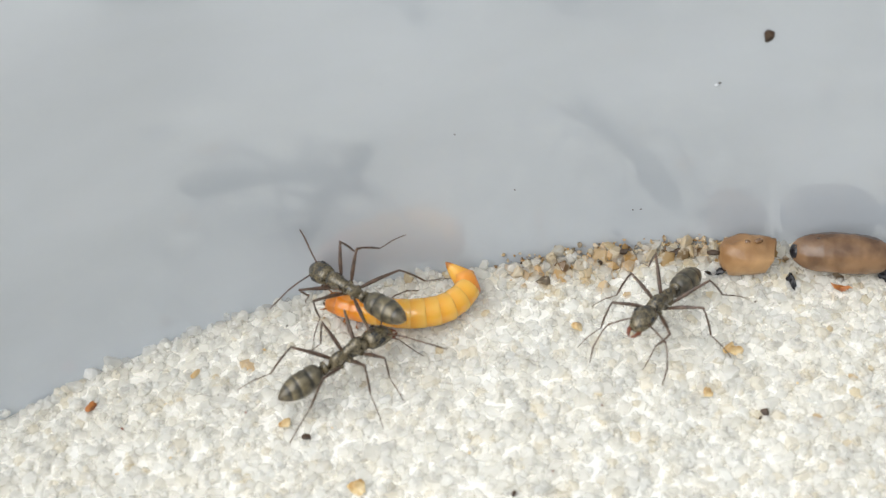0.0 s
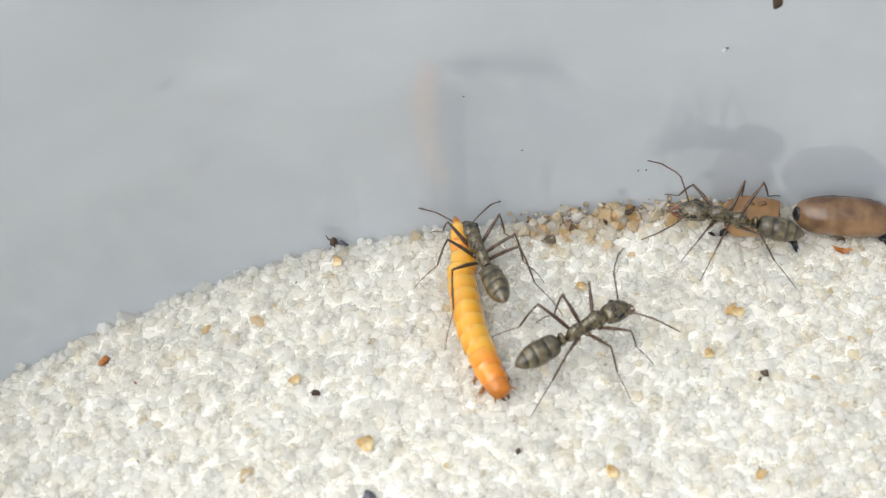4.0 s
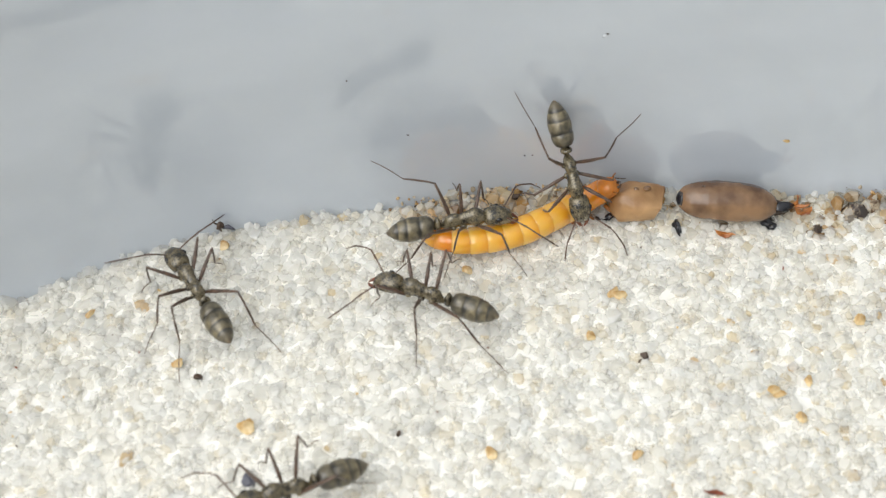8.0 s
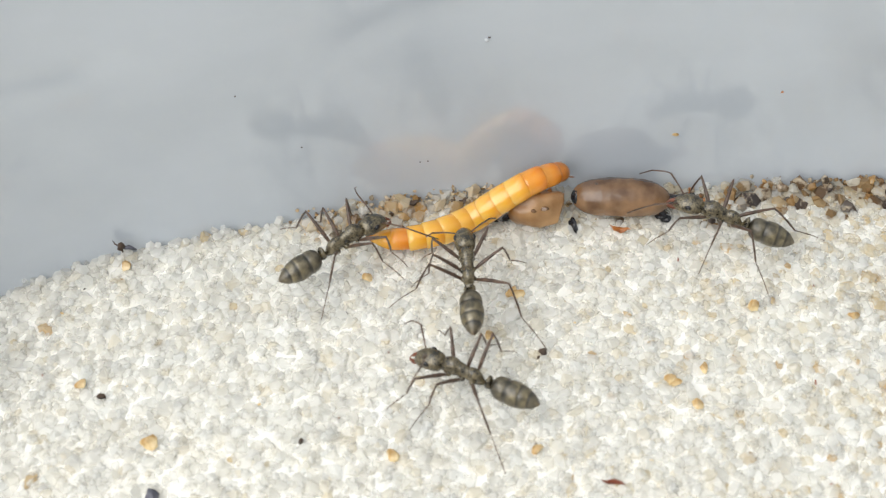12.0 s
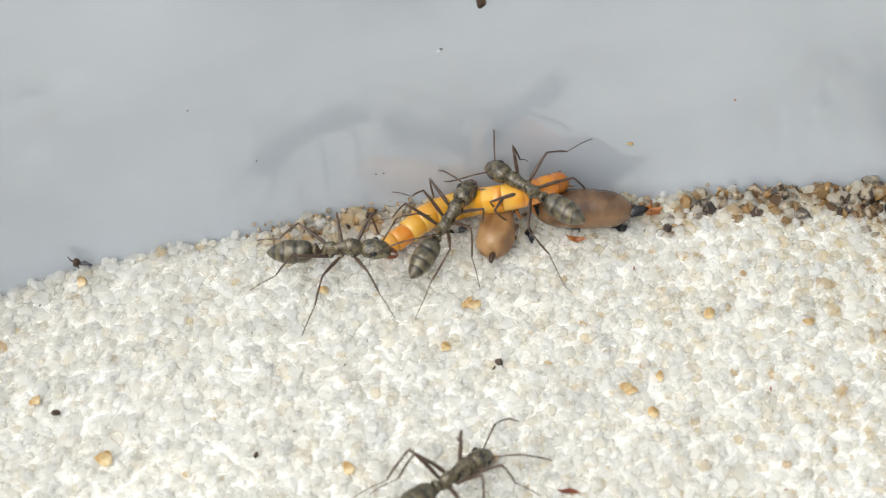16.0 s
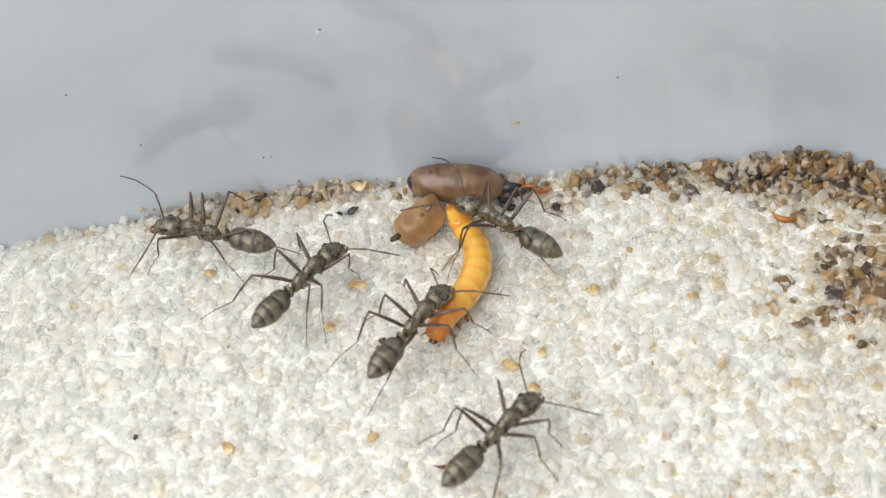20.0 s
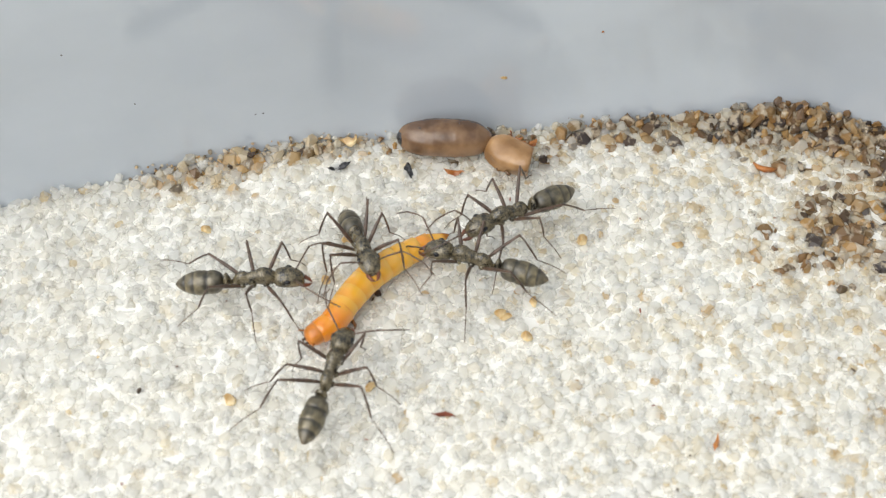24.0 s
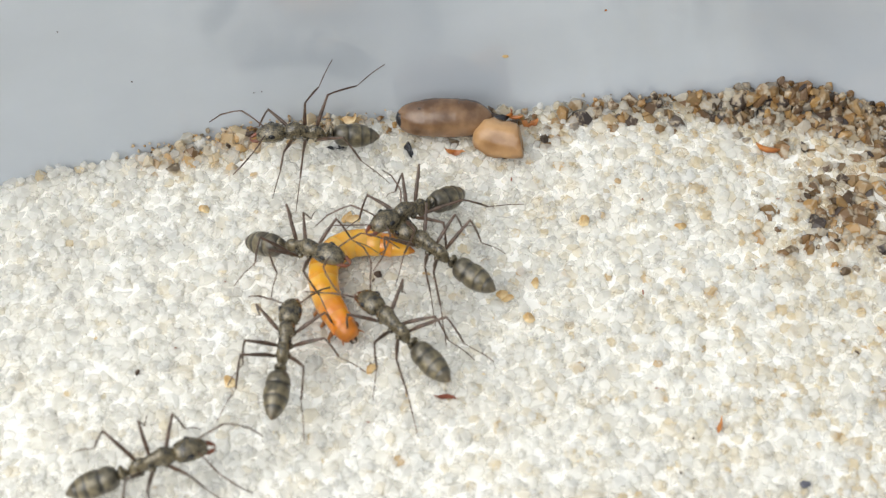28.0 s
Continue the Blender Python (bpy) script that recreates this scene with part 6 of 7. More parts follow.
STANCE_TWO = [
    (0, 2.8, 3.0, -0.6, 0, 3.1, -0.7, -4.7, 3.6, -0.8, 2.5, -3.2, -0.6, 99, 99, 99, -4.3, -1.4, -0.8, 99, 99, 99, 99),
    (1, 99, 99, 99, -2.7, 3.3, -0.6, -6.5, -0.3, -0.4, 99, 99, 99, 0.1, -4.0, -0.8, 99, 99, 99, -40, 5, -36, 17),
    (2, 99, 99, 99, -0.5, 3.8, -0.7, -6.4, -0.2, -0.4, 4.2, -1.1, -1.0, -1.3, -3.4, -0.7, 99, 99, 99, -44, 9, 4, -15),
    (5, 3.0, 2.6, -0.7, -0.8, 2.1, -0.8, 99, 99, 99, 99, 99, 99, 1.6, -4.9, -0.7, -4.6, -1.4, -0.8, 99, 99, 0, -35),
    (6, 1.4, 4.6, -1.0, 3.2, 2.6, -1.3, -4.0, 3.4, -0.1, 99, 99, 99, 0.8, -3.8, -0.9, 99, 99, 99, -20, -23, 99, 99),
    (7, 99, 99, 99, -1.1, 5.0, 0, -5.1, 3.4, -0.8, 99, 99, 99, 99, 99, 99, -4.9, -1.3, -0.7, 99, 99, 99, 99),
    (8, 99, 99, 99, 1.0, 4.2, 0.5, -4.1, 4.9, 2.8, 99, 99, 99, -0.7, -2.3, -0.7, 99, 99, 99, 99, 99, 99, 99),
    (9, 99, 99, 99, 0.4, 4.4, -0.1, -5.3, 4.2, -0.2, 99, 99, 99, 1.6, -2.9, -0.8, -5.4, -1.2, -0.5, 99, 99, 99, 99),
    (10, 99, 99, 99, 1.4, 4.8, -0.4, -5.6, 3.2, -0.6, 99, 99, 99, 99, 99, 99, -4.5, -0.3, -0.7, 99, 99, 99, 99),
    (11, 99, 99, 99, 1.5, 4.4, -0.5, -5.2, 3.3, -0.7, 99, 99, 99, 1.3, -2.9, -0.7, 99, 99, 99, 44, -15, 99, 99),
    (12, 99, 99, 99, 99, 99, 99, -1.1, 5.1, -0.7, 99, 99, 99, 3.2, -3.0, -0.7, -2.7, -2.5, -0.7, 99, 99, 99, 99),
    (13, 99, 99, 99, 0.7, 4.1, -0.7, -1.9, 4.8, -0.8, 3.9, -2.2, -0.6, 1.5, -3.0, -0.7, -1.6, -1.8, -0.7, 99, 99, 99, 99),
    (16, 99, 99, 99, -0.4, 4.7, -0.7, -5.6, 2.5, -0.4, 99, 99, 99, 99, 99, 99, -5.3, -1.6, -0.4, 99, 99, 99, 99),
    (17, 99, 99, 99, -2.5, 4.0, 0.2, -3.3, 2.0, 0.5, 99, 99, 99, -1.8, -5.0, -0.1, -2.9, -2.2, 0.3, 4, 1, 72, 9),
    (18, 99, 99, 99, 1.5, 2.4, -1.4, -2.5, 4.1, 0.2, 99, 99, 99, -2.9, -4.4, 0.4, -4.6, -0.5, 1.1, -8, -3, 99, 99),
    (19, 99, 99, 99, -0.5, 2.2, -0.6, -5.5, 1.8, 0.9, 2.5, -1.8, -1.6, -1.5, -4.1, -0.3, 99, 99, 99, 8, -27, 36, -47),
    (20, 99, 99, 99, -0.1, 3.5, -0.7, -4.4, 4.3, -0.8, 4.1, -1.2, -0.6, -0.8, -2.8, -0.8, -1.9, -2.2, -0.8, 4, -15, -8, -7),
    (21, 99, 99, 99, 0.2, 4.9, -0.7, -6.3, 1.6, 0, 99, 99, 99, 99, 99, 99, -4.3, -2.8, -0.2, -8, -43, 99, 99),
    (24, 99, 99, 99, -0.5, 4.7, -0.7, 99, 99, 99, 99, 99, 99, 0.8, -2.7, -0.8, -4.2, -1.9, -0.5, 8, -11, 99, 99),
    (25, 99, 99, 99, 0.3, 4.6, -0.8, -6.0, 3.3, -0.2, 99, 99, 99, -1.3, -3.7, -0.6, -4.5, -1.3, -0.4, 76, -15, 99, 99),
    (26, 99, 99, 99, 0.2, 4.4, -0.7, -6.3, 2.7, 0.3, 99, 99, 99, 0.7, -2.2, -0.8, -4.7, -1.3, -0.2, 99, 99, 99, 99),
    (27, 99, 99, 99, -2.9, 4.6, -0.7, 99, 99, 99, 99, 99, 99, -1.7, -2.8, -0.7, -3.9, -2.6, -0.6, 99, 99, 99, 99),
    (28, 99, 99, 99, 99, 99, 99, 99, 99, 99, 99, 99, 99, -1.0, -2.5, -0.4, 99, 99, 99, 99, 99, 99, 99)]
STANCE_THREE = [
    (0, 3.0, 0.8, -1.5, -0.7, 4.7, -0.6, -5.1, 3.1, 0.6, 99, 99, 99, 99, 99, 99, 99, 99, 99, 20, -31, 20, -35),
    (5, 4.9, 1.2, -1.1, 0.3, 3.3, -0.7, -4.5, 1.8, -0.3, 99, 99, 99, 99, 99, 99, 99, 99, 99, 99, 99, 36, 17),
    (6, 3.8, 2.6, -1.1, 1.1, 4.3, -0.8, -3.7, 2.3, -0.3, 99, 99, 99, 99, 99, 99, 99, 99, 99, 99, 99, 99, 99),
    (7, 99, 99, 99, 0.1, 4.4, -0.7, -5.4, 1.2, -0.9, 99, 99, 99, 99, 99, 99, -1.1, -3.9, -0.7, 4, -15, 99, 99),
    (8, 4.2, 0.4, -0.6, 99, 99, 99, -5.1, 2.0, -0.9, 99, 99, 99, 99, 99, 99, 0.2, -4.9, -0.7, 99, 99, 99, 99),
    (9, 3.1, 1.2, -1.6, -0.6, 2.6, -0.6, -2.1, 3.3, -0.2, 99, 99, 99, 1.7, -3.6, -1.2, -2.4, -3.1, -0.1, 16, -11, 24, -15),
    (10, 99, 99, 99, 99, 99, 99, -2.5, 3.2, -0.7, 99, 99, 99, 99, 99, 99, -6.2, -1.3, -0.6, 99, 99, 99, 99),
    (11, 4.3, 1.6, -0.7, 1.6, 3.4, -0.7, -2.7, 4.3, -0.8, 2.4, -2.9, -0.7, 99, 99, 99, -2.7, -2.5, -0.8, 60, 9, -4, -23),
    (12, 4.7, 2.8, -0.6, 2.8, 3.4, -0.6, 99, 99, 99, 99, 99, 99, 99, 99, 99, -0.7, -4.1, -0.7, 68, 41, 0, -19),
    (13, 5.0, 2.7, -0.6, -0.8, 4.0, -0.8, -3.2, 3.3, -0.8, 99, 99, 99, 99, 99, 99, -5.3, -1.2, -0.8, 24, -11, 8, -3),
    (16, 4.1, 2.6, 0.8, -1.6, 3.4, -1.4, 99, 99, 99, 4.8, -3.5, 1.1, 99, 99, 99, 99, 99, 99, -32, 5, 99, 99),
    (17, 99, 99, 99, 0.3, 4.6, -0.7, -3.3, 4.3, -1.6, 99, 99, 99, 99, 99, 99, -2.7, -3.5, -1.4, 68, 5, 32, -7),
    (18, 99, 99, 99, 1.2, 4.5, -0.7, -2.7, 3.3, -0.8, 99, 99, 99, 0.8, -5.5, -0.7, -1.6, -4.5, -0.8, -36, -31, 99, 99),
    (19, 99, 99, 99, 1.2, 3.5, -0.7, -2.5, 0.7, -0.8, 99, 99, 99, 99, 99, 99, 0.2, -4.9, -0.7, -4, -43, 99, 99),
    (20, 4.0, 3.9, -0.7, 99, 99, 99, -3.3, 3.4, -0.8, 99, 99, 99, 1.1, -4.0, -0.7, -4.8, -0.5, -0.8, 99, 99, 99, 99),
    (21, 99, 99, 99, -1.2, 4.0, -1.1, 99, 99, 99, 99, 99, 99, 0.3, -3.0, -0.7, -4.1, -2.0, -2.1, 99, 99, 99, 99),
    (24, 1.7, 2.9, -0.7, -0.4, 5.2, -0.7, 99, 99, 99, 4.3, -0.8, -0.7, 1.4, -3.9, -0.7, -1.7, -4.5, -0.8, 99, 99, 99, 99),
    (25, 99, 99, 99, 1.8, 5.6, -0.7, -3.1, 5.3, -0.8, 99, 99, 99, 2.9, -4.6, -0.7, -2.6, -4.6, -0.8, 99, 99, 99, 99),
    (26, 2.9, 4.5, -0.7, -0.5, 4.8, -0.7, 99, 99, 99, 99, 99, 99, 2.2, -4.9, -0.7, -3.4, -3.8, -0.8, 8, -27, 8, -43),
    (27, 99, 99, 99, -2.2, 3.6, -0.7, 99, 99, 99, 99, 99, 99, 1.2, -3.9, -0.7, -1.8, -4.3, -0.7, 20, -31, 8, -31),
    (28, 99, 99, 99, -0.8, 3.4, -0.8, 99, 99, 99, 99, 99, 99, 1.0, -4.5, -0.7, -3.8, -1.6, -0.8, 99, 99, 99, 99)]
STANCE_FOUR = [
    (10, 1.6, 3.4, -0.7, 0.8, 3.5, -0.7, -4.1, 1.1, -0.8, 99, 99, 99, 99, 99, 99, 99, 99, 99, -8, 21, 0, 37),
    (11, 4.2, -0.3, -0.7, 0.3, 4.4, -0.7, -3.8, 2.4, -0.7, 99, 99, 99, 99, 99, 99, -2.9, -4.3, -0.8, -44, -43, 20, -11),
    (12, 4.6, 1.6, -1.2, 1.0, 2.8, -0.8, -3.5, 3.2, -0.3, 99, 99, 99, 99, 99, 99, -6.1, -2.3, 0, 99, 99, 99, 99),
    (13, 3.2, 2.5, -1.0, -2.1, 2.1, -0.6, -4.3, 2.2, -0.4, 99, 99, 99, 99, 99, 99, -4.1, -3.6, -0.4, 99, 99, 8, -27),
    (16, 0.9, 3.1, -1.0, 99, 99, 99, -4.0, 3.9, -1.1, 99, 99, 99, 0.1, -5.1, -0.8, -1.6, -3.0, -4.6, 99, 99, 99, 99),
    (17, 99, 99, 99, 3.2, 2.5, -0.6, -1.5, 6.1, 1.3, 99, 99, 99, 99, 99, 99, 99, 99, 99, 99, 99, 99, 99),
    (19, 4.9, 1.3, -1.2, 99, 99, 99, -4.7, -0.2, -0.3, 99, 99, 99, 99, 99, 99, 0.3, -5.0, -0.8, 99, 99, 99, 99),
    (20, 2.1, 3.7, -0.7, 99, 99, 99, 99, 99, 99, 99, 99, 99, 99, 99, 99, -1.7, -4.3, -0.8, 99, 99, 99, 99),
    (21, 99, 99, 99, 3.1, 3.4, 0.3, -2.4, -1.4, -1.5, 99, 99, 99, 99, 99, 99, -1.2, -5.7, -1.2, 99, 99, 99, 99),
    (24, 99, 99, 99, 99, 99, 99, -6.5, 1.2, -0.4, 99, 99, 99, 99, 99, 99, 99, 99, 99, 99, 99, 44, 29),
    (25, 99, 99, 99, -1.7, 2.6, -0.7, -6.5, 1.4, -0.6, 99, 99, 99, 99, 99, 99, -3.2, -3.9, -0.7, -52, 1, 99, 99),
    (26, 99, 99, 99, 0.7, 3.5, -0.8, -4.4, 2.1, -0.4, 99, 99, 99, 0.6, -3.5, -0.8, -2.8, -3.4, -0.5, 99, 99, 99, 99),
    (27, 4.3, 1.1, -0.7, 0.7, 3.4, -0.7, 99, 99, 99, 99, 99, 99, 99, 99, 99, -3.8, -2.6, -0.7, 99, 99, 99, 99),
    (28, 99, 99, 99, -1.7, 2.9, -0.7, 99, 99, 99, 99, 99, 99, 99, 99, 99, -1.9, -3.9, -0.7, 99, 99, 99, 99)]
STANCE_FIVE = [
    (6, 1.5, 2.8, -0.8, -1.7, 4.0, -0.7, -5.8, 2.1, -0.6, 99, 99, 99, 99, 99, 99, 99, 99, 99, -44, -3, 99, 99),
    (7, 99, 99, 99, -0.6, 4.4, -0.7, -6.5, 2.0, 0.2, 99, 99, 99, 99, 99, 99, 99, 99, 99, 36, -31, 0, -11),
    (8, 3.9, 2.4, -0.7, -0.3, 4.2, -0.7, -3.1, 3.3, -0.8, 4.5, -1.7, -0.7, 3.0, -2.8, -0.7, -4.8, -2.7, -0.8, 36, 17, -36, 5),
    (9, 3.1, 2.6, -0.2, -1.7, 4.7, -0.5, -4.8, 3.7, 0.1, 1.9, -2.8, -1.1, 1.4, -3.6, -1.0, -5.3, -1.2, 0.2, 32, -11, 4, 21),
    (28, 99, 99, 99, 99, 99, 99, 99, 99, 99, 99, 99, 99, 99, 99, 99, 99, 99, 99, -44, -15, -12, -19)]
STANCE_SIX = [
    (2, 3.4, 1.1, 0.7, 99, 99, 99, 99, 99, 99, 3.5, -1.3, 0.7, 99, 99, 99, 99, 99, 99, 16, 25, 99, 99),
    (6, 99, 99, 99, 1.7, 3.2, -0.7, 99, 99, 99, 4.4, -3.5, -0.6, 99, 99, 99, 99, 99, 99, -20, -19, 99, 99),
    (8, 99, 99, 99, 99, 99, 99, -4.4, 0.3, -0.4, 99, 99, 99, 1.3, -3.6, -0.8, -2.4, -3.6, -0.6, 99, 99, 99, 99),
    (20, 99, 99, 99, -1.5, 3.0, -0.8, 99, 99, 99, 3.5, -2.3, -0.6, 99, 99, 99, 99, 99, 99, 4, -7, -16, -3),
    (21, 4.1, 0.5, -0.7, -0.7, 2.0, -0.8, -3.9, 3.8, -0.8, 99, 99, 99, 0.4, -4.6, -0.7, -3.9, -3.0, -0.8, 99, 99, 99, 99),
    (24, 99, 99, 99, 99, 99, 99, -4.6, 0.7, -0.8, 99, 99, 99, 99, 99, 99, -4.4, -2.5, -0.8, 99, 99, 99, 99),
    (25, 4.0, 1.3, -1.1, 99, 99, 99, -2.3, 2.7, -0.5, 99, 99, 99, 99, 99, 99, -2.7, -3.2, -0.4, -80, -51, 99, 99),
    (26, 99, 99, 99, 3.1, 2.9, -0.7, 99, 99, 99, 99, 99, 99, -2.0, -3.8, -0.8, 99, 99, 99, 99, 99, 99, 99),
    (27, 3.9, 2.1, -0.6, -1.1, 3.1, -0.7, -4.5, 2.6, -0.8, 99, 99, 99, 1.3, -3.6, -0.7, -3.8, -3.8, -0.8, 99, 99, 99, 99),
    (28, 99, 99, 99, 99, 99, 99, 99, 99, 99, 99, 99, 99, -2.7, -3.0, -0.8, 99, 99, 99, 99, 99, 99, 99)]
STANCE_SEVEN = [
    (25, 99, 99, 99, 99, 99, 99, -4.0, 4.1, -0.7, 99, 99, 99, 99, 99, 99, -2.2, -4.2, -0.7, -16, 29, -20, 53),
    (26, 99, 99, 99, 99, 99, 99, -5.0, 3.0, -0.2, 99, 99, 99, 99, 99, 99, 0, -6.0, 1.8, 99, 99, 36, 25),
    (27, 99, 99, 99, 0.1, 5.2, 1.1, 99, 99, 99, 99, 99, 99, 1.4, -3.2, 0, -4.4, -3.5, -0.8, 99, 99, 32, 21),
    (28, 99, 99, 99, 99, 99, 99, -4.5, 2.4, -0.2, 99, 99, 99, -1.0, -4.5, 3.9, -4.4, -4.4, 3.6, 99, 99, 20, -7)]

STANCES = (STANCE_ONE, STANCE_TWO, STANCE_THREE, STANCE_FOUR, STANCE_FIVE, STANCE_SIX, STANCE_SEVEN)

PUPA_SHORT = [
    (0, 5.8, 3.1, 1.25, 0, 0, 2), (11, 5.9, 3.0, 1.25, 0, 0, 2), (11.5, 5.9, 2.8, 1.25, 30, 0, -8), (12.5, 6.3, 2.5, 1.2, 60, 0, 10), (13.5, 6.4, 2.0, 1.15, 80, 0, 30),
    (15.5, 6.2, 1.8, 1.05, 90, 0, 75), (16.4, 6.2, 1.8, 1.05, 90, 0, 75), (17.0, 8.7, 1.4, 1.15, 60, 0, 30), (18.0, 8.5, 0.6, 1.15, 60, 0, 10), (19.0, 9.1, 0.9, 1.15, 30, 0, 20), (20.0, 8.6, 0.8, 1.15, 20, 0, 40),
    (21.5, 8.4, 1.0, 1.15, 0, 0, 42), (22.5, 11.8, 0.0, 1.3, 60, 0, 10), (23.5, 15.2, 2.0, 1.15, 110, 0, -40), (25, 15.1, 2.0, 1.15, 110, 0, -40), (27, 14.6, 2.0, 1.15, 130, 0, -30), (28, 14.4, 1.9, 1.15, 160, 0, -20)]
PUPA_LONG = [
    (0, 11.4, 3.3, 1.45, 0, 0, -3), (13.5, 11.4, 3.2, 1.45, 0, 0, -3), (16, 11.8, 3.1, 1.45, 10, 0, -3), (17, 11.4, 3.1, 1.45, 15, 0, -3), (19, 10.9, 3.5, 1.45, 15, 0, -7), (20, 10.9, 3.6, 1.45, 15, 0, -7), (28, 10.8, 3.5, 1.45, 15, 0, -4)]


def path_rows(rows):
    return [(t, mpose(*r)) for t, *r in rows]


def limb_pose(base, rest, yaw, tilt):
    """A limb turned about its joint: yaw to the ant's left, tilt upwards, from its rest direction."""
    a = math.degrees(math.atan2(rest[1], rest[0]))
    return mpose(*base) @ pose(0, 0, 0, 0, 0, a + yaw) @ pose(0, 0, 0, 0, -tilt, 0) @ pose(0, 0, 0, 0, 0, -a)


def leg_poses(j, foot):
    """The poses of thigh and shin, in the ant's and in the thigh's space, that bring the foot to a place in the ant's space: the knee rises in the upright plane of hip and foot."""
    s, hip, _, n1, n2, n3 = LEGS[j]
    shank = math.hypot(n2 + n3 * math.cos(BEND), n3 * math.sin(BEND))
    lean = math.atan2(n3 * math.sin(BEND), n2 + n3 * math.cos(BEND))
    d = rel(foot, hip)
    far = min(max(d.length, shank - n1 + 0.5), (n1 + shank) * 0.985)
    u = d.normalized()
    out = Vector((0, 0.25 * s, 1)) if abs(u.z) < 0.93 else Vector((0, s, 0.3))
    v = (out - u * out.dot(u)).normalized()
    a = math.acos(max(-1, min(1, (n1 * n1 + far * far - shank * shank) / (2 * n1 * far))))
    kx, kz = n1 * math.cos(a), n1 * math.sin(a)
    b = math.atan2(-kz, far - kx) - lean
    fx, fz = u * math.cos(a) + v * math.sin(a), v * math.cos(a) - u * math.sin(a)
    thigh = Matrix((fx, fz.cross(fx), fz)).transposed().to_4x4()
    return Matrix.Translation(Vector(hip) * MM) @ thigh, mpose(n1, 0, 0, 0, math.degrees(a - b), 0)


def settle(p):
    """A foot's place in the world, brought onto the sand or onto the wall."""
    x, y, z = p
    z = 0.12 if z < 1.3 else z
    y = min(y, wall_y(x, z) - 0.04)
    return Vector((x, y, z))


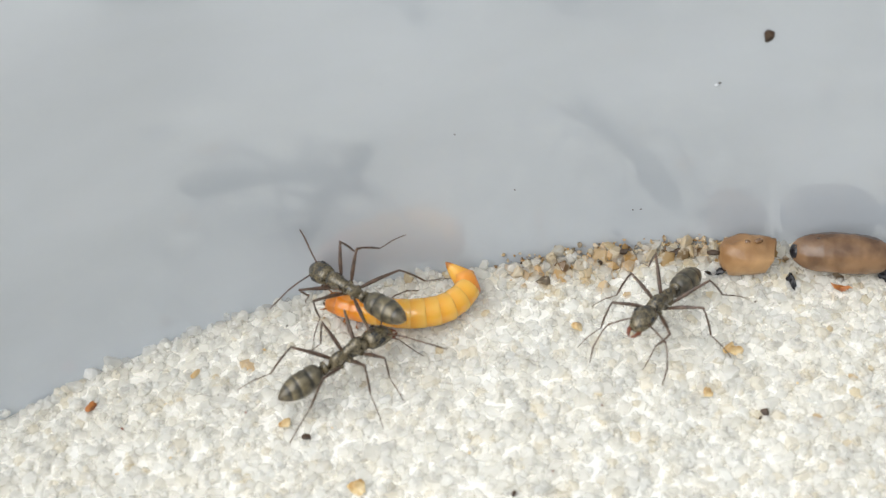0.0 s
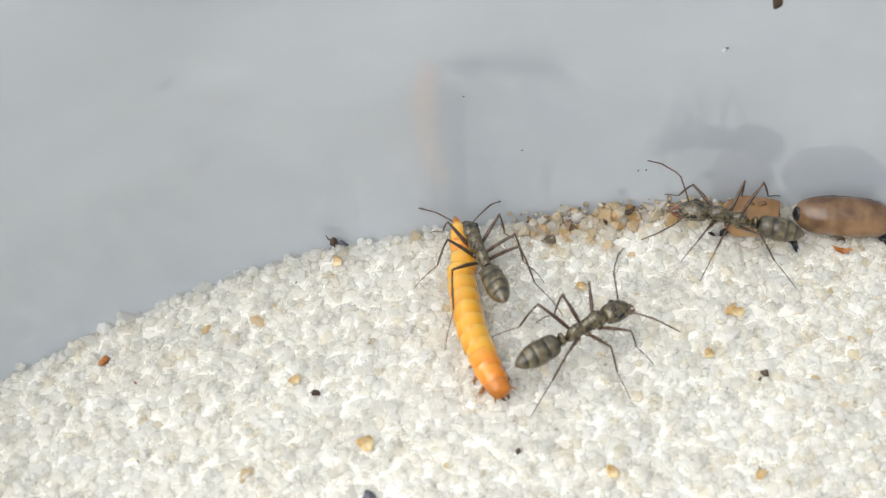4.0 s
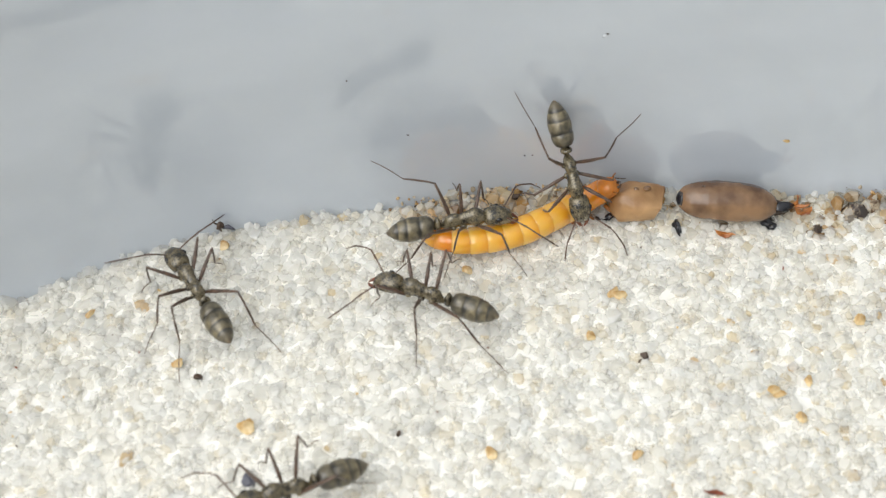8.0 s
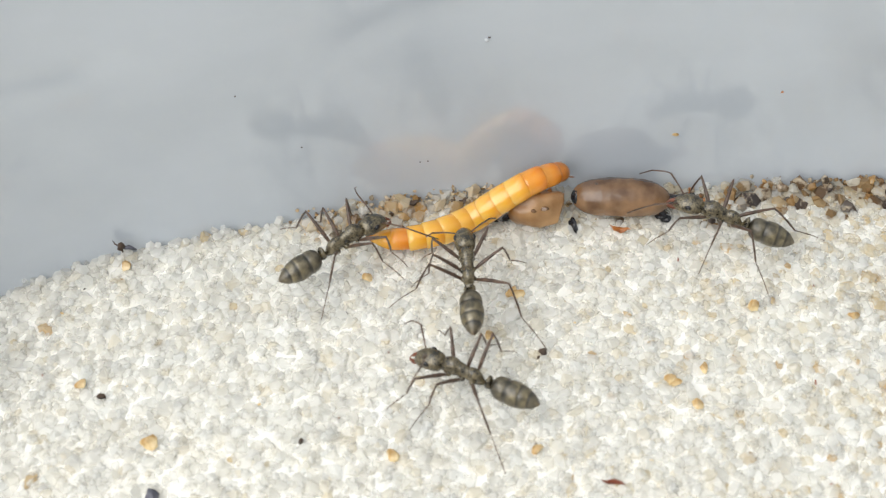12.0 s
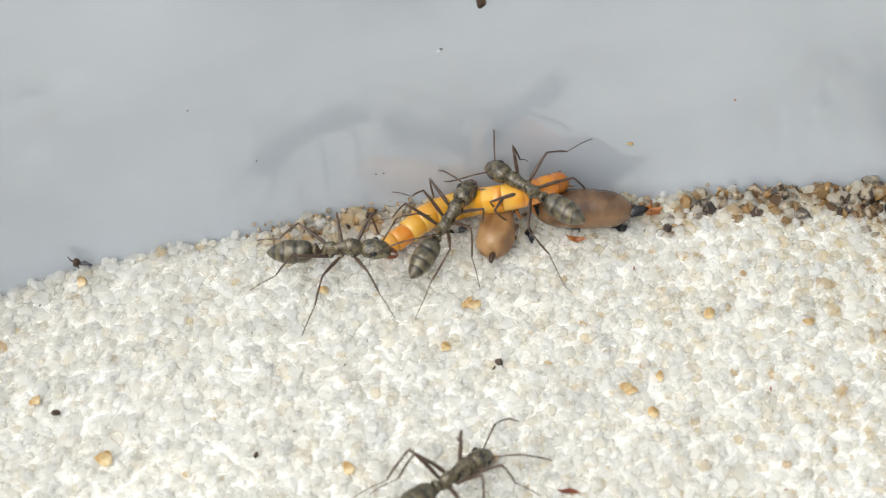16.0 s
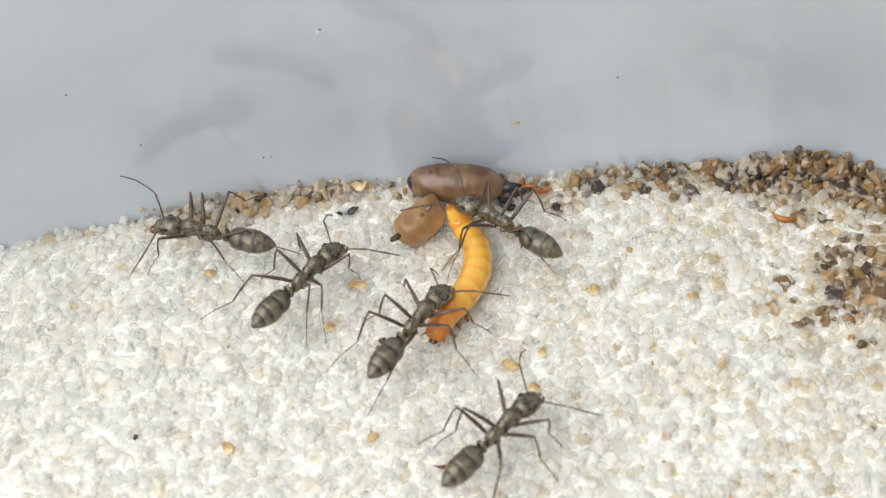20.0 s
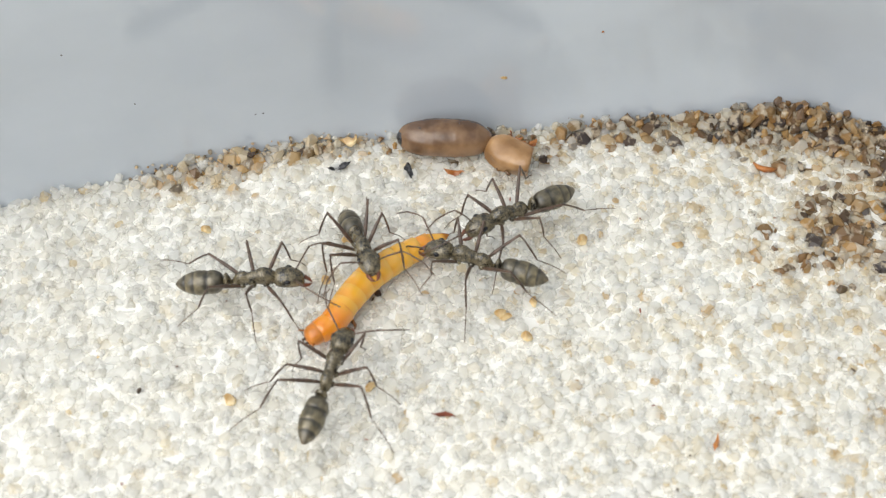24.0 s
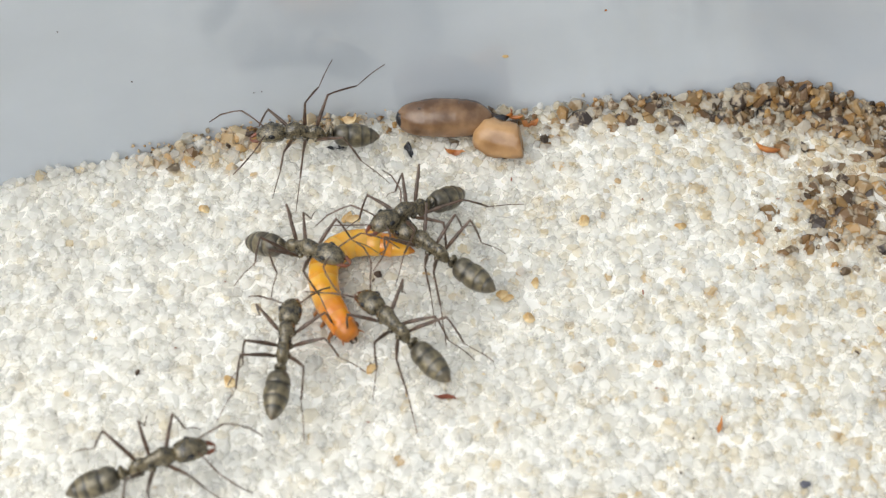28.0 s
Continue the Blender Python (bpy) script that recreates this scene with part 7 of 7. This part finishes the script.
def gait(rows, stances, legs, feelers, seed):
    """Known places of the feet at some seconds; between them legs step with the way covered, in two alternating threes, and feelers sway."""
    rng = random.Random(seed)
    ts = [r[0] for r in rows]
    xyz = np.array([r[1:4] for r in rows])
    turns = np.degrees(np.unwrap(np.radians(np.array([r[4:] for r in rows], float)), axis=0))
    known = {r[0]: r[1:] for r in stances}

    def at(t):
        return np.array([np.interp(t, ts, xyz[:, c]) for c in range(3)])

    steps, way = [], 0.0
    for i in range(281):
        t = i / 10
        speed = np.linalg.norm(at(min(t + 0.1, 28)) - at(max(t - 0.1, 0))) / 0.2
        way += min(speed, 26) * 0.1
        if t in known or i % 5 == 0 or (speed > 3.0 and not any(abs(t - k) < 0.15 for k in known)):
            body = pose(*at(t), *[np.interp(t, ts, turns[:, c]) for c in range(3)])
            steps.append((t, way, min(1.0, max(0.0, speed - 2) / 8), body))
    for j, (fem, tib, tar) in enumerate(legs):
        s, hip, rest, *_ = LEGS[j]
        dx, dy = rng.uniform(-0.5, 0.5), rng.uniform(-0.4, 0.4)
        shift = math.pi * (j % 2)
        fixed = [(k, Vector(v[3 * j:3 * j + 3])) for k, v in sorted(known.items()) if v[3 * j] != 99]
        thighs, shins = [], []
        for t, w, a, body in steps:
            hit = [f for f in fixed if f[0] == t]
            if hit:
                foot = hit[0][1]
            else:
                ph = w / 5.5 * 2 * math.pi + shift
                foot = Vector(rest) + Vector((dx + 1.2 * a * math.sin(ph), dy, 0))
                near = [f for f in fixed if abs(f[0] - t) <= 1.01]
                if near:
                    k = (1 - a) * 0.85
                    wt = [1.05 - abs(f[0] - t) for f in near]
                    foot = foot * (1 - k) + sum((f[1] * q for q, f in zip(wt, near)), Vector()) * (k / sum(wt))
                place = settle(body @ foot)
                place.z += 0.8 * a * max(0.0, math.cos(ph))
                foot = body.inverted() @ place
            thigh, shin = leg_poses(j, foot)
            thighs.append((t, thigh))
            shins.append((t, shin))
        walk(fem, thighs)
        walk(tib, shins)
        walk(tar, shins)
    for j, (ob, s, base) in enumerate(feelers):
        fixed = [(k, v[18 + 2 * j], v[19 + 2 * j]) for k, v in sorted(known.items()) if v[18 + 2 * j] != 99]
        out = []
        for t, w, a, body in steps:
            hit = [f for f in fixed if f[0] == t]
            yaw, tilt = rng.uniform(-20, 20), rng.uniform(-12, 14)
            near = [f for f in fixed if abs(f[0] - t) <= 1.01]
            if hit:
                yaw, tilt = hit[0][1:]
            elif near:
                k = (1 - a) * 0.85
                wt = [1.05 - abs(f[0] - t) for f in near]
                yaw = (1 - k) * yaw + k * sum(q * f[1] for q, f in zip(wt, near)) / sum(wt)
                tilt = (1 - k) * tilt + k * sum(q * f[2] for q, f in zip(wt, near)) / sum(wt)
            out.append((t, limb_pose(base, (2.90, 2.35 * s, -0.35), yaw, tilt)))
        walk(ob, out)


def larva_motion():
    poses = [[] for _ in larva_rings]
    for t, *c in LARVA:
        p = [Vector(c[i:i + 3]) for i in range(0, 21, 3)]
        pts = []
        for i in range(6):
            a, b, d, e = p[max(i - 1, 0)], p[i], p[i + 1], p[min(i + 2, 6)]
            for k in range(8):
                u = k / 8
                pts.append(0.5 * ((2 * b) + (d - a) * u + (2 * a - 5 * b + 4 * d - e) * u * u + (3 * b - a - 3 * d + e) * u ** 3))
        pts.append(p[6])
        cum = [0.0]
        for a, b in zip(pts, pts[1:]):
            cum.append(cum[-1] + (b - a).length)

        def on(d):
            d = max(0.0, min(cum[-1], d))
            i = max(j for j in range(len(cum)) if cum[j] <= d + 1e-9)
            i = min(i, len(pts) - 2)
            return pts[i].lerp(pts[i + 1], (d - cum[i]) / max(1e-6, cum[i + 1] - cum[i]))

        gap = max(0.80, min(1.10, (cum[-1] - 1.5) / (LARVA_RINGS - 1)))
        extra = (cum[-1] - gap * (LARVA_RINGS - 1)) / 2
        for k in range(LARVA_RINGS):
            d = extra + gap * k
            x = (on(d - 0.4) - on(d + 0.4)).normalized()
            up = Vector((0, -0.15, 1))
            y = up.cross(x).normalized()
            z = x.cross(y)
            m = Matrix((x, y, z)).transposed().to_4x4()
            q = on(d)
            poses[k].append((t, Matrix.Translation((q.x * MM, q.y * MM, q.z * MM)) @ m))
    for ob, rows in zip(larva_rings, poses):
        walk(ob, rows)


def motions():
    for k, ((root, legs, feelers), rows) in enumerate(zip(ants, (ANT_ONE, ANT_TWO, ANT_THREE, ANT_FOUR, ANT_FIVE, ANT_SIX, ANT_SEVEN))):
        walk(root, path_rows(rows))
        gait(rows, STANCES[k], legs, feelers, 50 + k)
    larva_motion()
    walk(pupa_short, path_rows(PUPA_SHORT))
    walk(pupa_long, path_rows(PUPA_LONG))


motions()
